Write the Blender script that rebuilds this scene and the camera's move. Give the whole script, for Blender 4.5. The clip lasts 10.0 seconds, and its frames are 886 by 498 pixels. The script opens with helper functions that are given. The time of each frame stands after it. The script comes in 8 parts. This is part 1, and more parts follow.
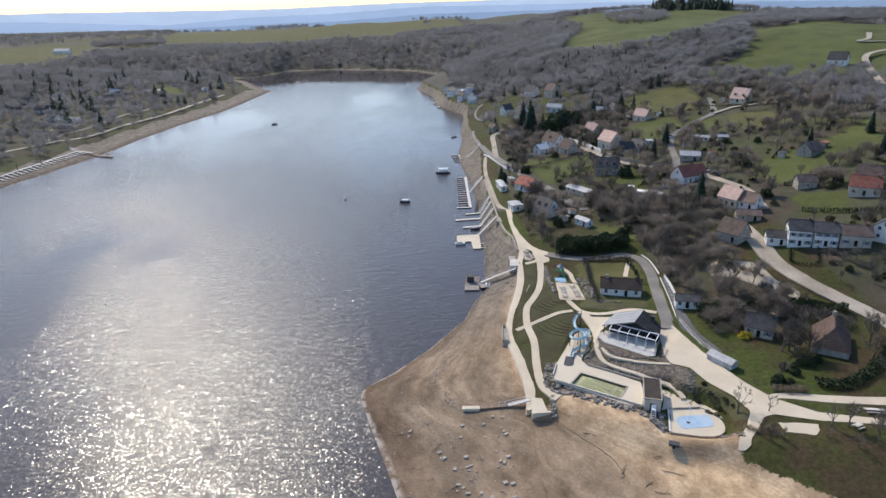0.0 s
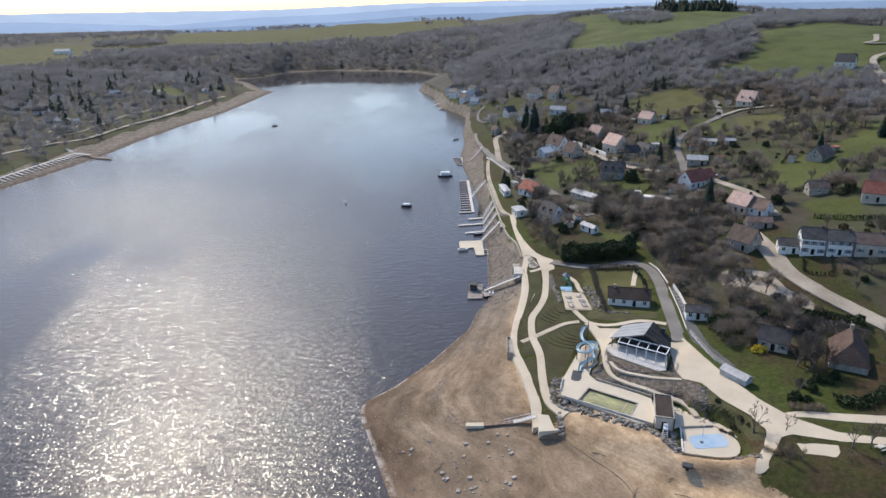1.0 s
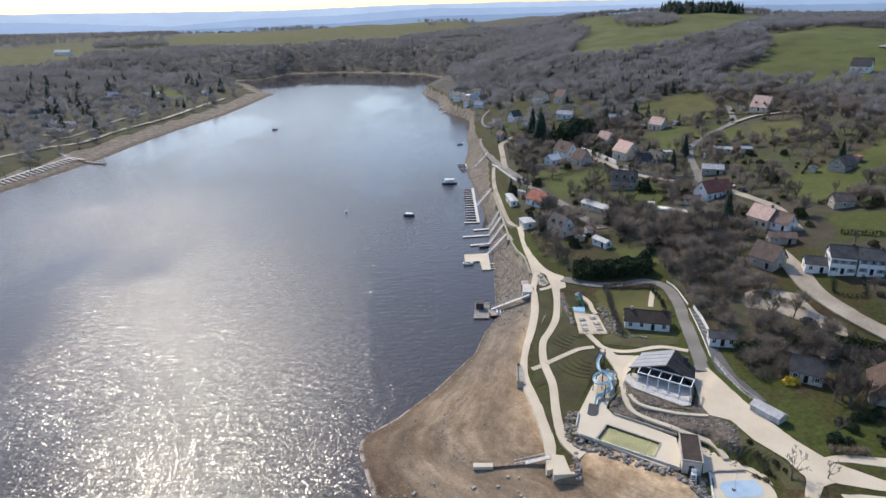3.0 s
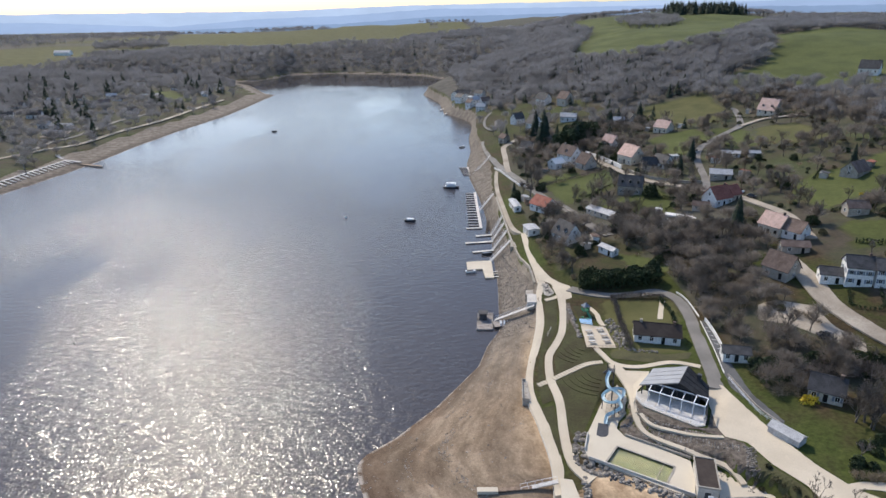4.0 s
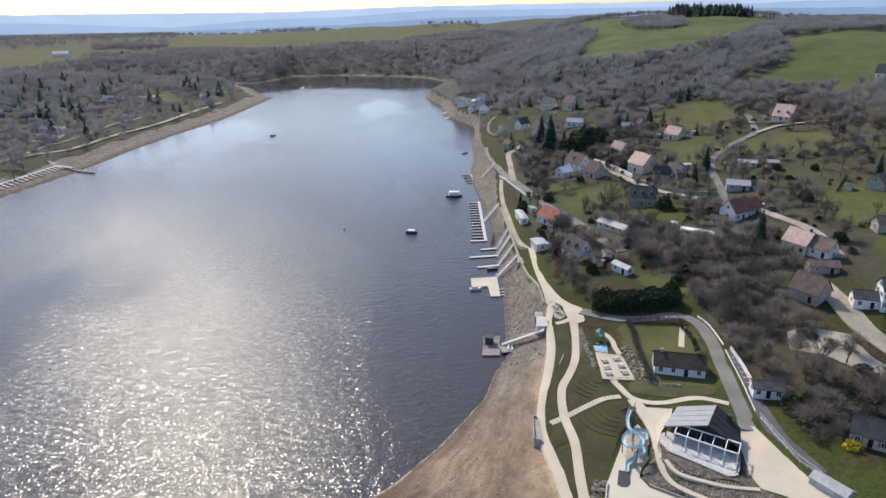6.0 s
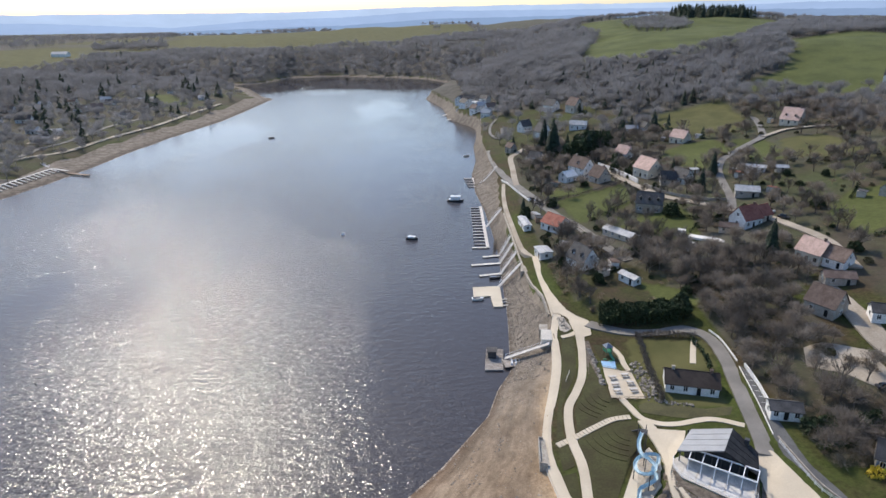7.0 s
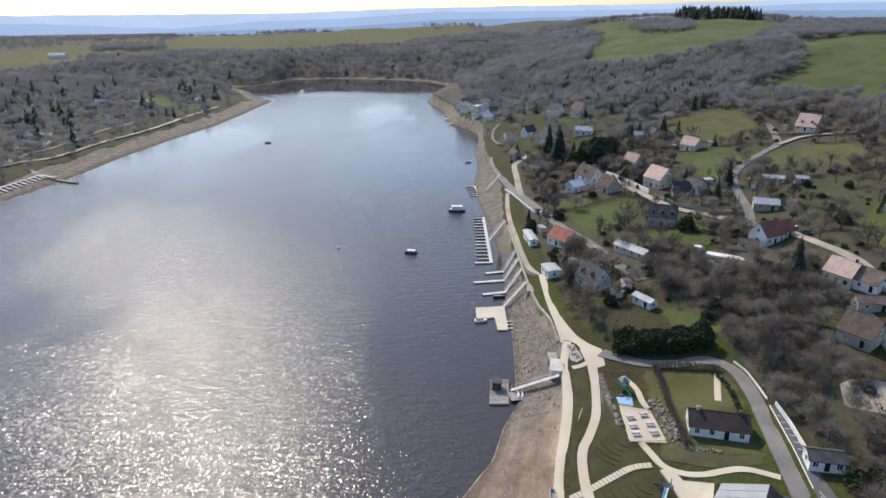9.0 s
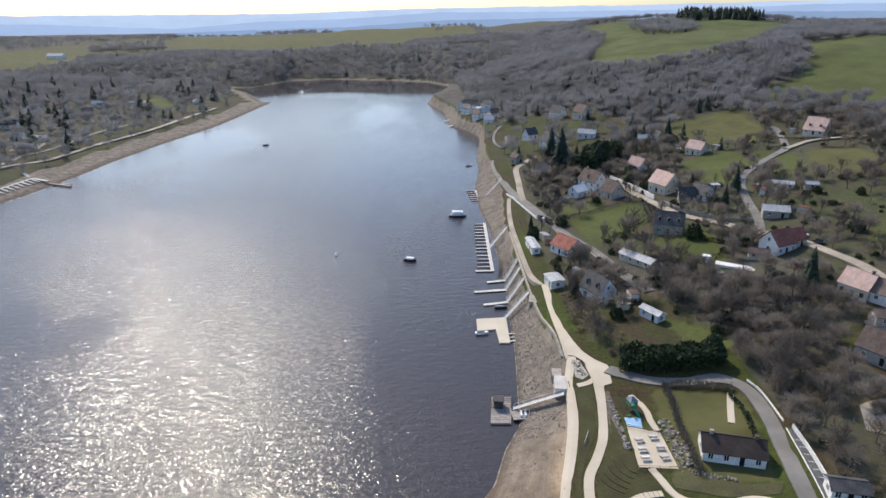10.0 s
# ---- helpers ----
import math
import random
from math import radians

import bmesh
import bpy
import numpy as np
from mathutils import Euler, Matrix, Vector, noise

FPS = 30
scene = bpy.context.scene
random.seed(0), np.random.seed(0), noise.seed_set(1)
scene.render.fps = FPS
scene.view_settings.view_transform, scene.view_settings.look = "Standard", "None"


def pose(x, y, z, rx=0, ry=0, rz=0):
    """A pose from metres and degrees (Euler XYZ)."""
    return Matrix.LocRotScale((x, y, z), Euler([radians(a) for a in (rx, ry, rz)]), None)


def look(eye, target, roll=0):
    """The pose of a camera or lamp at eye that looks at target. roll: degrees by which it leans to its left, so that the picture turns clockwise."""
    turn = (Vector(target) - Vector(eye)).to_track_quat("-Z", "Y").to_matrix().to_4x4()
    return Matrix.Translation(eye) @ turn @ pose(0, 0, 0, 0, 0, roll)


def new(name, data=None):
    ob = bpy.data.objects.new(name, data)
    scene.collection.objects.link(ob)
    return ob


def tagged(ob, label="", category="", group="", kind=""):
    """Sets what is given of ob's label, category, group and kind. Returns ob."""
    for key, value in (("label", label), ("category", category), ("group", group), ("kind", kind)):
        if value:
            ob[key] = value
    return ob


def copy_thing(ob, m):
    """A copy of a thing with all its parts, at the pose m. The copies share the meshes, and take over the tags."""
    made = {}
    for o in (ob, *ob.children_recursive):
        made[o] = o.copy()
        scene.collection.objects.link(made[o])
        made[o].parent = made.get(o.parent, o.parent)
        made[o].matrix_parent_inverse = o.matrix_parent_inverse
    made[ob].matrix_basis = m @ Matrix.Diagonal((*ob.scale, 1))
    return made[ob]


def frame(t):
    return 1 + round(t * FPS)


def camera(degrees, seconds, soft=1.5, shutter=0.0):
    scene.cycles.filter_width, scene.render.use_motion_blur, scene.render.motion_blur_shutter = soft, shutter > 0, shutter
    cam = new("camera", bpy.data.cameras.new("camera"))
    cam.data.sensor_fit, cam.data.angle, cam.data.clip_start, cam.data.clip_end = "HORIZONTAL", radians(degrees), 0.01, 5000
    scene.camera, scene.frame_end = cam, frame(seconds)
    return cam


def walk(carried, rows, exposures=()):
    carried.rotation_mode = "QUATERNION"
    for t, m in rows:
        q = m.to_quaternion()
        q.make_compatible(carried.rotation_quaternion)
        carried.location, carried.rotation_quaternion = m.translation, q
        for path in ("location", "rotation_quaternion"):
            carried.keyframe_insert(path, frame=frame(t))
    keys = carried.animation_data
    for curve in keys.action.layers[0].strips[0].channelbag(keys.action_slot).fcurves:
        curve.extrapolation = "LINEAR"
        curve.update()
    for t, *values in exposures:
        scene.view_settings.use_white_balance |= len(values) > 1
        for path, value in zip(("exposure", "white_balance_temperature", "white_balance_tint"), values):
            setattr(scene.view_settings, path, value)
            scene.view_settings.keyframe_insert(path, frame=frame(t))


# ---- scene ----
cam = camera(70.0, 10.0)
PATH = [
    (0, (0.563, -8.140, 100.326), (4.089, 96.487, 60.518), -1.029),
    (1, (0.377, -1.509, 100.510), (3.683, 103.164, 60.805), -0.947),
    (2, (0.165, 5.449, 100.697), (3.277, 110.165, 61.089), -0.871),
    (3, (-0.047, 12.702, 100.887), (2.896, 117.459, 61.375), -0.800),
    (4, (-0.233, 20.216, 101.079), (2.561, 125.012, 61.659), -0.733),
    (5, (-0.366, 27.957, 101.275), (2.297, 132.791, 61.944), -0.671),
    (6, (-0.421, 35.894, 101.473), (2.124, 140.763, 62.228), -0.614),
    (7, (-0.373, 43.994, 101.674), (2.064, 148.895, 62.512), -0.561),
    (8, (-0.194, 52.222, 101.877), (2.143, 157.155, 62.795), -0.514),
    (9, (0.141, 60.546, 102.085), (2.379, 165.510, 63.077), -0.471),
    (10, (0.659, 68.934, 102.294), (2.798, 173.927, 63.361), -0.433),
]
walk(cam, [(t, look(eye, target, roll)) for t, eye, target, roll in PATH], [(0.0, 0.22, 6000, 10), (10.0, 0.30, 6000, 10)])

# ---- light ----
SUN_AZ, SUN_EL = -25.0, 41.8
world = bpy.data.worlds.new("sky")
scene.world = world
world.use_nodes = True
wn = world.node_tree
sky = wn.nodes.new("ShaderNodeTexSky")
sky.sky_type = "NISHITA"
sky.sun_disc = False
sky.sun_elevation, sky.sun_rotation = radians(SUN_EL), radians(SUN_AZ)
sky.air_density, sky.dust_density, sky.ozone_density = 1.0, 1.3, 2.6
wn.links.new(sky.outputs[0], wn.nodes["Background"].inputs[0])
wn.nodes["Background"].inputs[1].default_value = 0.15
sun_dir = Vector((math.sin(radians(SUN_AZ)) * math.cos(radians(SUN_EL)), math.cos(radians(SUN_AZ)) * math.cos(radians(SUN_EL)), math.sin(radians(SUN_EL))))
sun = new("sun", bpy.data.lights.new("sun", "SUN"))
sun.data.energy, sun.data.angle, sun.data.color = 3.2, radians(0.6), (1.0, 0.845, 0.635)
sun.matrix_world = look(sun_dir * 300, (0, 0, 0))


# ---- materials ----
def node(nt, kind, **inputs):
    n = nt.nodes.new(kind)
    for key, value in inputs.items():
        n.inputs[key.replace("_", " ")].default_value = value
    return n


def noise_at(nt, scale, detail=5.0, rough=0.55, stretch=None):
    """Noise in world space, about one feature per 1/scale metres."""
    geo = nt.nodes.new("ShaderNodeNewGeometry")
    tex = node(nt, "ShaderNodeTexNoise", Scale=scale, Detail=detail, Roughness=rough)
    if stretch:
        mp = nt.nodes.new("ShaderNodeMapping")
        mp.inputs["Scale"].default_value = stretch[:3]
        mp.inputs["Rotation"].default_value = (0, 0, radians(stretch[3]) if len(stretch) > 3 else 0)
        nt.links.new(geo.outputs["Position"], mp.inputs["Vector"])
        nt.links.new(mp.outputs[0], tex.inputs["Vector"])
    else:
        nt.links.new(geo.outputs["Position"], tex.inputs["Vector"])
    return tex.outputs["Fac"]


def ramp(nt, fac, a, b, lo=0.35, hi=0.65):
    r = nt.nodes.new("ShaderNodeValToRGB")
    r.color_ramp.elements[0].position, r.color_ramp.elements[1].position = lo, hi
    r.color_ramp.elements[0].color, r.color_ramp.elements[1].color = (*a, 1), (*b, 1)
    nt.links.new(fac, r.inputs[0])
    return r.outputs[0]


def mix(nt, fac, a, b, mode="MIX"):
    m = nt.nodes.new("ShaderNodeMix")
    m.data_type, m.blend_type = "RGBA", mode
    for sock, v in ((m.inputs[0], fac), (m.inputs[6], a), (m.inputs[7], b)):
        if isinstance(v, (int, float)):
            sock.default_value = v
        elif isinstance(v, tuple):
            sock.default_value = (*v, 1)
        else:
            nt.links.new(v, sock)
    return m.outputs[2]


def bump(nt, bsdf, fac, strength, distance):
    b = node(nt, "ShaderNodeBump", Strength=strength, Distance=distance)
    nt.links.new(fac, b.inputs["Height"])
    nt.links.new(b.outputs[0], bsdf.inputs["Normal"])


def material(name):
    m = bpy.data.materials.new(name)
    m.use_nodes = True
    return m, m.node_tree, m.node_tree.nodes["Principled BSDF"]


def surface(name, a, b, scale=1.0, fine=8.0, rough=0.85, relief=0.03, metal=0.0, vary=0.0, island=False, stretch=None, grit=0.22, through_light=0.0):
    """A weathered surface: colours a and b in broad patches, darker and lighter grain, some relief."""
    m, nt, bsdf = material(name)
    col = ramp(nt, noise_at(nt, scale, stretch=stretch), a, b)
    grain = ramp(nt, noise_at(nt, fine, 3.0, stretch=stretch), (1 - grit, 1 - grit, 1 - grit), (1 + grit, 1 + grit, 1 + grit), 0.3, 0.7)
    col = mix(nt, 1.0, col, grain, "MULTIPLY")
    if vary or island:
        src = nt.nodes.new("ShaderNodeNewGeometry").outputs["Random Per Island"] if island else nt.nodes.new("ShaderNodeObjectInfo").outputs["Random"]
        v = max(vary, 0.15)
        col = mix(nt, 1.0, col, ramp(nt, src, (1 - v, 1 - v, 1 - v * 0.9), (1 + v, 1 + v * 0.95, 1 + v * 0.9), 0.0, 1.0), "MULTIPLY")
    nt.links.new(col, bsdf.inputs["Base Color"])
    if through_light:
        thin = nt.nodes.new("ShaderNodeBsdfTranslucent")
        nt.links.new(col, thin.inputs["Color"])
        both = nt.nodes.new("ShaderNodeMixShader")
        both.inputs[0].default_value = through_light
        nt.links.new(bsdf.outputs[0], both.inputs[1])
        nt.links.new(thin.outputs[0], both.inputs[2])
        nt.links.new(both.outputs[0], nt.nodes["Material Output"].inputs["Surface"])
    bsdf.inputs["Roughness"].default_value, bsdf.inputs["Metallic"].default_value = rough, metal
    bsdf.inputs["Specular IOR Level"].default_value = 0.3
    bump(nt, bsdf, noise_at(nt, fine, 4.0), 0.6, relief)
    return m


M = {}
M["path"] = surface("pale_concrete_path", (0.53, 0.455, 0.345), (0.61, 0.53, 0.41), 0.12, 4.0, grit=0.07)
M["deck"] = surface("cream_deck", (0.57, 0.50, 0.39), (0.645, 0.575, 0.455), 0.12, 5.0, grit=0.06)
M["deckgrey"] = surface("pale_grey_terrace_slabs", (0.58, 0.56, 0.53), (0.66, 0.64, 0.61), 0.4, 4.0, grit=0.06)
M["roofdark"] = surface("dark_brown_roof", (0.040, 0.030, 0.025), (0.062, 0.048, 0.040), 0.4, 4.0, grit=0.12)
M["bluefade"] = surface("faded_blue_paint", (0.30, 0.44, 0.60), (0.42, 0.53, 0.64), 0.35, 3.0, rough=0.6, relief=0.0, grit=0.06)
M["concrete"] = surface("concrete", (0.50, 0.47, 0.42), (0.62, 0.58, 0.52), 0.4, 4.0)
M["asphalt"] = surface("worn_asphalt", (0.175, 0.163, 0.147), (0.25, 0.234, 0.212), 0.15, 5.0, grit=0.1)
M["parking"] = surface("dark_asphalt", (0.085, 0.085, 0.088), (0.13, 0.13, 0.13), 0.3, 5.0)
M["gravel"] = surface("pale_gravel", (0.30, 0.255, 0.20), (0.44, 0.385, 0.31), 0.10, 2.0, grit=0.15)
M["earth"] = surface("bed_of_bark", (0.075, 0.060, 0.046), (0.185, 0.155, 0.125), 0.9, 4.0, relief=0.10, grit=0.2)
M["lawn"] = surface("mown_lawn", (0.038, 0.033, 0.011), (0.053, 0.054, 0.016), 0.16, 2.0, relief=0.04)
M["drygrass"] = surface("dry_grass", (0.060, 0.056, 0.026), (0.092, 0.088, 0.036), 0.2, 3.0, relief=0.04)
M["rock"] = surface("grey_rock", (0.145, 0.130, 0.110), (0.33, 0.30, 0.26), 0.9, 6.0, vary=0.35, relief=0.05)
M["stone"] = surface("stone_wall", (0.30, 0.27, 0.23), (0.44, 0.40, 0.34), 0.8, 4.0, relief=0.05)
M["rubble"] = surface("bank_rubble", (0.185, 0.155, 0.122), (0.34, 0.295, 0.24), 0.8, 4.0, relief=0.05, island=True, vary=0.25)
M["white"] = surface("white_render", (0.74, 0.72, 0.68), (0.82, 0.80, 0.77), 0.5, 3.0, relief=0.01)
M["cream"] = surface("cream_render", (0.62, 0.53, 0.40), (0.70, 0.62, 0.50), 0.5, 3.0, relief=0.01)
M["beige"] = surface("beige_render", (0.48, 0.42, 0.35), (0.58, 0.52, 0.44), 0.5, 3.0, relief=0.01)
M["metalwhite"] = surface("white_steel", (0.78, 0.79, 0.80), (0.84, 0.84, 0.85), 0.8, 5.0, rough=0.4, relief=0.002)
M["zinc"] = surface("zinc_roof", (0.27, 0.275, 0.285), (0.32, 0.325, 0.335), 0.3, 4.0, grit=0.06, rough=0.5, relief=0.004, metal=0.5)
M["black"] = surface("black_timber", (0.022, 0.022, 0.024), (0.045, 0.044, 0.045), 0.8, 5.0, relief=0.01)
M["slate"] = surface("slate_roof", (0.050, 0.048, 0.048), (0.090, 0.086, 0.085), 0.5, 4.0, rough=0.7, vary=0.2)
M["brown"] = surface("brown_tile_roof", (0.12, 0.085, 0.068), (0.19, 0.14, 0.115), 0.5, 4.0, vary=0.2)
M["oldtile"] = surface("old_brown_tiles", (0.075, 0.050, 0.040), (0.118, 0.080, 0.062), 0.4, 3.0, vary=0.1)
M["red"] = surface("red_tile_roof", (0.24, 0.085, 0.060), (0.34, 0.14, 0.10), 0.5, 4.0, vary=0.15)
M["pink"] = surface("pale_pink_tile_roof", (0.48, 0.33, 0.27), (0.60, 0.43, 0.36), 0.5, 4.0, vary=0.12)
M["grey"] = surface("grey_sheet_roof", (0.36, 0.36, 0.37), (0.50, 0.50, 0.50), 0.6, 4.0, rough=0.6)
M["plank"] = surface("silvered_planks", (0.50, 0.47, 0.43), (0.66, 0.63, 0.58), 0.8, 5.0, vary=0.15)
M["oldwood"] = surface("weathered_deck_boards", (0.24, 0.21, 0.185), (0.36, 0.325, 0.29), 1.0, 5.0, vary=0.15)
M["wood"] = surface("brown_timber", (0.20, 0.14, 0.10), (0.32, 0.24, 0.17), 1.0, 5.0, vary=0.2)
M["bark"] = surface("grey_brown_bark", (0.10, 0.085, 0.072), (0.19, 0.165, 0.14), 1.2, 6.0, vary=0.2)
M["twig"] = surface("bare_twigs", (0.200, 0.172, 0.144), (0.290, 0.255, 0.216), 0.06, 0.6, island=True, vary=0.12, relief=0.0, through_light=0.45)
# paler, greyer than the near twigs: distance haze is put into the colour
M["farwood"] = surface("hazed_winter_wood", (0.205, 0.200, 0.200), (0.310, 0.305, 0.308), 0.022, 0.12, island=True, vary=0.05, relief=0.0, through_light=0.5, grit=0.12)
M["brush"] = surface("brown_scrub", (0.20, 0.165, 0.115), (0.30, 0.25, 0.18), 0.2, 2.0, island=True, vary=0.15, relief=0.0, through_light=0.4)
M["conifer"] = surface("dark_needles", (0.016, 0.028, 0.018), (0.034, 0.052, 0.030), 0.3, 2.0, island=True, vary=0.3, relief=0.0)
M["evergreen"] = surface("dark_evergreen_leaves", (0.026, 0.040, 0.017), (0.052, 0.072, 0.029), 0.3, 2.0, island=True, vary=0.3, relief=0.0)
M["shrub"] = surface("olive_shrub_leaves", (0.07, 0.066, 0.032), (0.12, 0.11, 0.055), 0.3, 2.0, island=True, vary=0.3, relief=0.0)
M["yellow"] = surface("yellow_blossom", (0.50, 0.38, 0.03), (0.66, 0.52, 0.06), 0.6, 3.0, island=True, relief=0.0)
M["slide"] = surface("pale_blue_fibreglass", (0.42, 0.56, 0.62), (0.54, 0.66, 0.71), 0.6, 3.0, rough=0.25, relief=0.0)
M["bluepaint"] = surface("pale_blue_paint", (0.28, 0.47, 0.68), (0.38, 0.56, 0.74), 0.4, 3.0, rough=0.6, relief=0.0)
M["poolfloor"] = surface("murky_pool_floor", (0.17, 0.172, 0.115), (0.25, 0.245, 0.17), 0.25, 1.5)
M["dark"] = surface("dark_grey_steel", (0.045, 0.045, 0.05), (0.075, 0.075, 0.08), 1.0, 5.0, rough=0.5, relief=0.003)
M["shutter"] = surface("blue_grey_paint", (0.16, 0.19, 0.24), (0.21, 0.24, 0.29), 1.0, 5.0, rough=0.6, relief=0.003)
M["redpaint"] = surface("red_paint", (0.40, 0.05, 0.04), (0.50, 0.08, 0.06), 1.0, 5.0, rough=0.5, relief=0.003)
M["greenplay"] = surface("green_play_panels", (0.05, 0.20, 0.10), (0.08, 0.28, 0.16), 1.0, 5.0, rough=0.5, relief=0.003)
M["tank"] = surface("white_hull", (0.72, 0.73, 0.74), (0.82, 0.82, 0.82), 1.0, 5.0, rough=0.3, relief=0.0)
M["tyre"] = surface("black_rubber", (0.018, 0.018, 0.018), (0.03, 0.03, 0.03), 2.0, 8.0, relief=0.0)

m, nt, bsdf = material("window_glass")
bsdf.inputs["Base Color"].default_value = (0.015, 0.018, 0.022, 1)
bsdf.inputs["Roughness"].default_value = 0.06
M["glass"] = m

# Lake water: small wind facets over a longer swell, with calmer and rougher stretches.
m, nt, bsdf = material("lake_water")
bsdf.inputs["Base Color"].default_value = (0.053, 0.049, 0.053, 1)
bsdf.inputs["IOR"].default_value = 1.33
geo = nt.nodes.new("ShaderNodeNewGeometry")
xyz = nt.nodes.new("ShaderNodeSeparateXYZ")
nt.links.new(geo.outputs["Position"], xyz.inputs[0])


def maths(nt, kind, a, b, vector=False):
    n = nt.nodes.new("ShaderNodeVectorMath" if vector else "ShaderNodeMath")
    n.operation = kind
    for sock, v in zip(n.inputs, (a, b)):
        if isinstance(v, (int, float, tuple)):
            sock.default_value = v
        else:
            nt.links.new(v, sock)
    return n.outputs[0]


def facets(nt, sx, sy, turn):
    """Wavelets as small planes, each with a slope of its own."""
    mp = nt.nodes.new("ShaderNodeMapping")
    mp.inputs["Scale"].default_value = (sx, sy, 1.0)
    mp.inputs["Rotation"].default_value = (0, 0, radians(turn))
    nt.links.new(nt.nodes.new("ShaderNodeNewGeometry").outputs["Position"], mp.inputs["Vector"])
    cell = node(nt, "ShaderNodeTexVoronoi", Scale=1.0)
    nt.links.new(mp.outputs[0], cell.inputs["Vector"])
    return maths(nt, "SUBTRACT", cell.outputs["Color"], (0.5, 0.5, 0.5), True)


# gusts roughen the near water, the sheltered head of the lake lies calmer
wind = ramp(nt, noise_at(nt, 0.009, 3.0, 0.55, (1.0, 0.4, 1.0, 30)), (0.42, 0.42, 0.42), (1.0, 1.0, 1.0), 0.42, 0.54)
lee = node(nt, "ShaderNodeMapRange", From_Min=930.0, From_Max=1020.0, To_Min=1.0, To_Max=0.05)
nt.links.new(maths(nt, "ADD", xyz.outputs["Y"], maths(nt, "MULTIPLY", noise_at(nt, 0.012, 4.0, 0.6, (0.5, 2.0, 1.0)), 50.0)), lee.inputs["Value"])
calm = node(nt, "ShaderNodeMapRange", From_Min=300.0, From_Max=640.0, To_Min=1.0, To_Max=0.33)
nt.links.new(xyz.outputs["Y"], calm.inputs["Value"])
gust = maths(nt, "MULTIPLY", maths(nt, "MULTIPLY", wind, calm.outputs[0]), lee.outputs[0])
swell = node(nt, "ShaderNodeBump", Distance=0.30)
nt.links.new(gust, swell.inputs["Strength"])
nt.links.new(noise_at(nt, 0.32, 2.0, 0.5, (0.8, 1.6, 1.0, -10)), swell.inputs["Height"])
tilt = maths(nt, "ADD", facets(nt, 6.0, 3.2, 10), facets(nt, 3.8, 2.2, -18), True)
tilt = maths(nt, "ADD", tilt, facets(nt, 4.6, 3.4, 42), True)
tilt = maths(nt, "MULTIPLY", tilt, (0.205, 0.205, 0.0), True)
scaled = nt.nodes.new("ShaderNodeVectorMath")
scaled.operation = "SCALE"
nt.links.new(tilt, scaled.inputs[0])
nt.links.new(gust, scaled.inputs["Scale"])
both = maths(nt, "ADD", swell.outputs[0], scaled.outputs[0], True)
unit = nt.nodes.new("ShaderNodeVectorMath")
unit.operation = "NORMALIZE"
nt.links.new(both, unit.inputs[0])
nt.links.new(unit.outputs[0], bsdf.inputs["Normal"])
gloss = node(nt, "ShaderNodeMapRange", From_Min=0.05, From_Max=0.3, To_Min=0.02, To_Max=0.14)
nt.links.new(gust, gloss.inputs["Value"])
nt.links.new(gloss.outputs[0], bsdf.inputs["Roughness"])
M["water"] = m

m, nt, bsdf = material("pool_water")
bsdf.inputs["Base Color"].default_value = (0.88, 0.92, 0.76, 1)
bsdf.inputs["Roughness"].default_value = 0.03
bsdf.inputs["IOR"].default_value = 1.33
bsdf.inputs["Transmission Weight"].default_value = 1.0
M["poolwater"] = m


# ---- relief of the land ----
I, K = np.interp, 1.12
def smooth(v, a, b):
    k = np.clip((v - a) / (b - a), 0, 1)
    return k * k * (3 - 2 * k)
XS_Y = (-400, 40, 93, 110, 121, 126, 129, 131.5, 134, 137, 149, 167, 178, 187, 195.5, 212.5, 225.9, 246.4, 268.8, 284.8, 308.9, 332.1, 368.7, 408, 444.6, 492, 528.6, 558.9, 578.6, 593.8, 616.1, 692, 732.1, 765.2, 778.6, 821.4, 870.5, 914.3, 950)
XS_X = (40, 8, -6.4, -11.3, -14.6, -15.9, -16, -14.6, -11.9, -8.4, 1.4, 13, 16.5, 21, 21.8, 23.5, 24.6, 25.5, 27.1, 27.4, 27.4, 27, 25, 25.8, 30.9, 32.8, 37.5, 39.7, 35.7, 29.5, 18.5, 15.8, 6.2, -1.6, 1.8, 9.8, 23.2, 34.5, 62.5)
XL_Y = (-400, 342, 396, 430, 487, 544, 629, 711, 788, 800, 895, 940, 1000)
XL_X = (-240, -233, -221, -215.5, -211, -203, -186, -180, -175, -190, -232, -267, -420)
YF_X = (-900, -420, -290, -236, -205, -140, -50, 0, 34, 100, 160)
YF_Y = (900, 905, 930, 952, 1035, 1052, 1022, 992, 925, 915, 900)
def shore_e(y): return I(y, XS_Y, XS_X)
def prom(y): return I(y, (60, 100, 121.5, 132.6, 142.5, 151.2, 160.3, 168.4, 178.1, 187.9, 196.4, 204.5, 215.2, 227.7, 245.5, 312.5, 334.8, 357.1, 391.1, 426.8, 464.3, 500, 535.7, 564.3, 584.8, 616.1, 660.7, 692, 741.1, 765.2, 790.2, 825.9, 875, 919.6), (24, 24, 24.6, 24.3, 23.4, 24, 26.1, 28.5, 31.1, 32.9, 34.1, 35.9, 34.8, 33.4, 32.5, 32.9, 34.5, 36.6, 38.6, 37.9, 37.9, 38.8, 42.4, 44.6, 41.5, 28.6, 25, 21.4, 10.7, 4.5, 10.7, 17.9, 30.4, 41.1))
def quay_drop(y): return I(y, (216, 230, 330, 385), (0, 2.7, 2.7, 0))
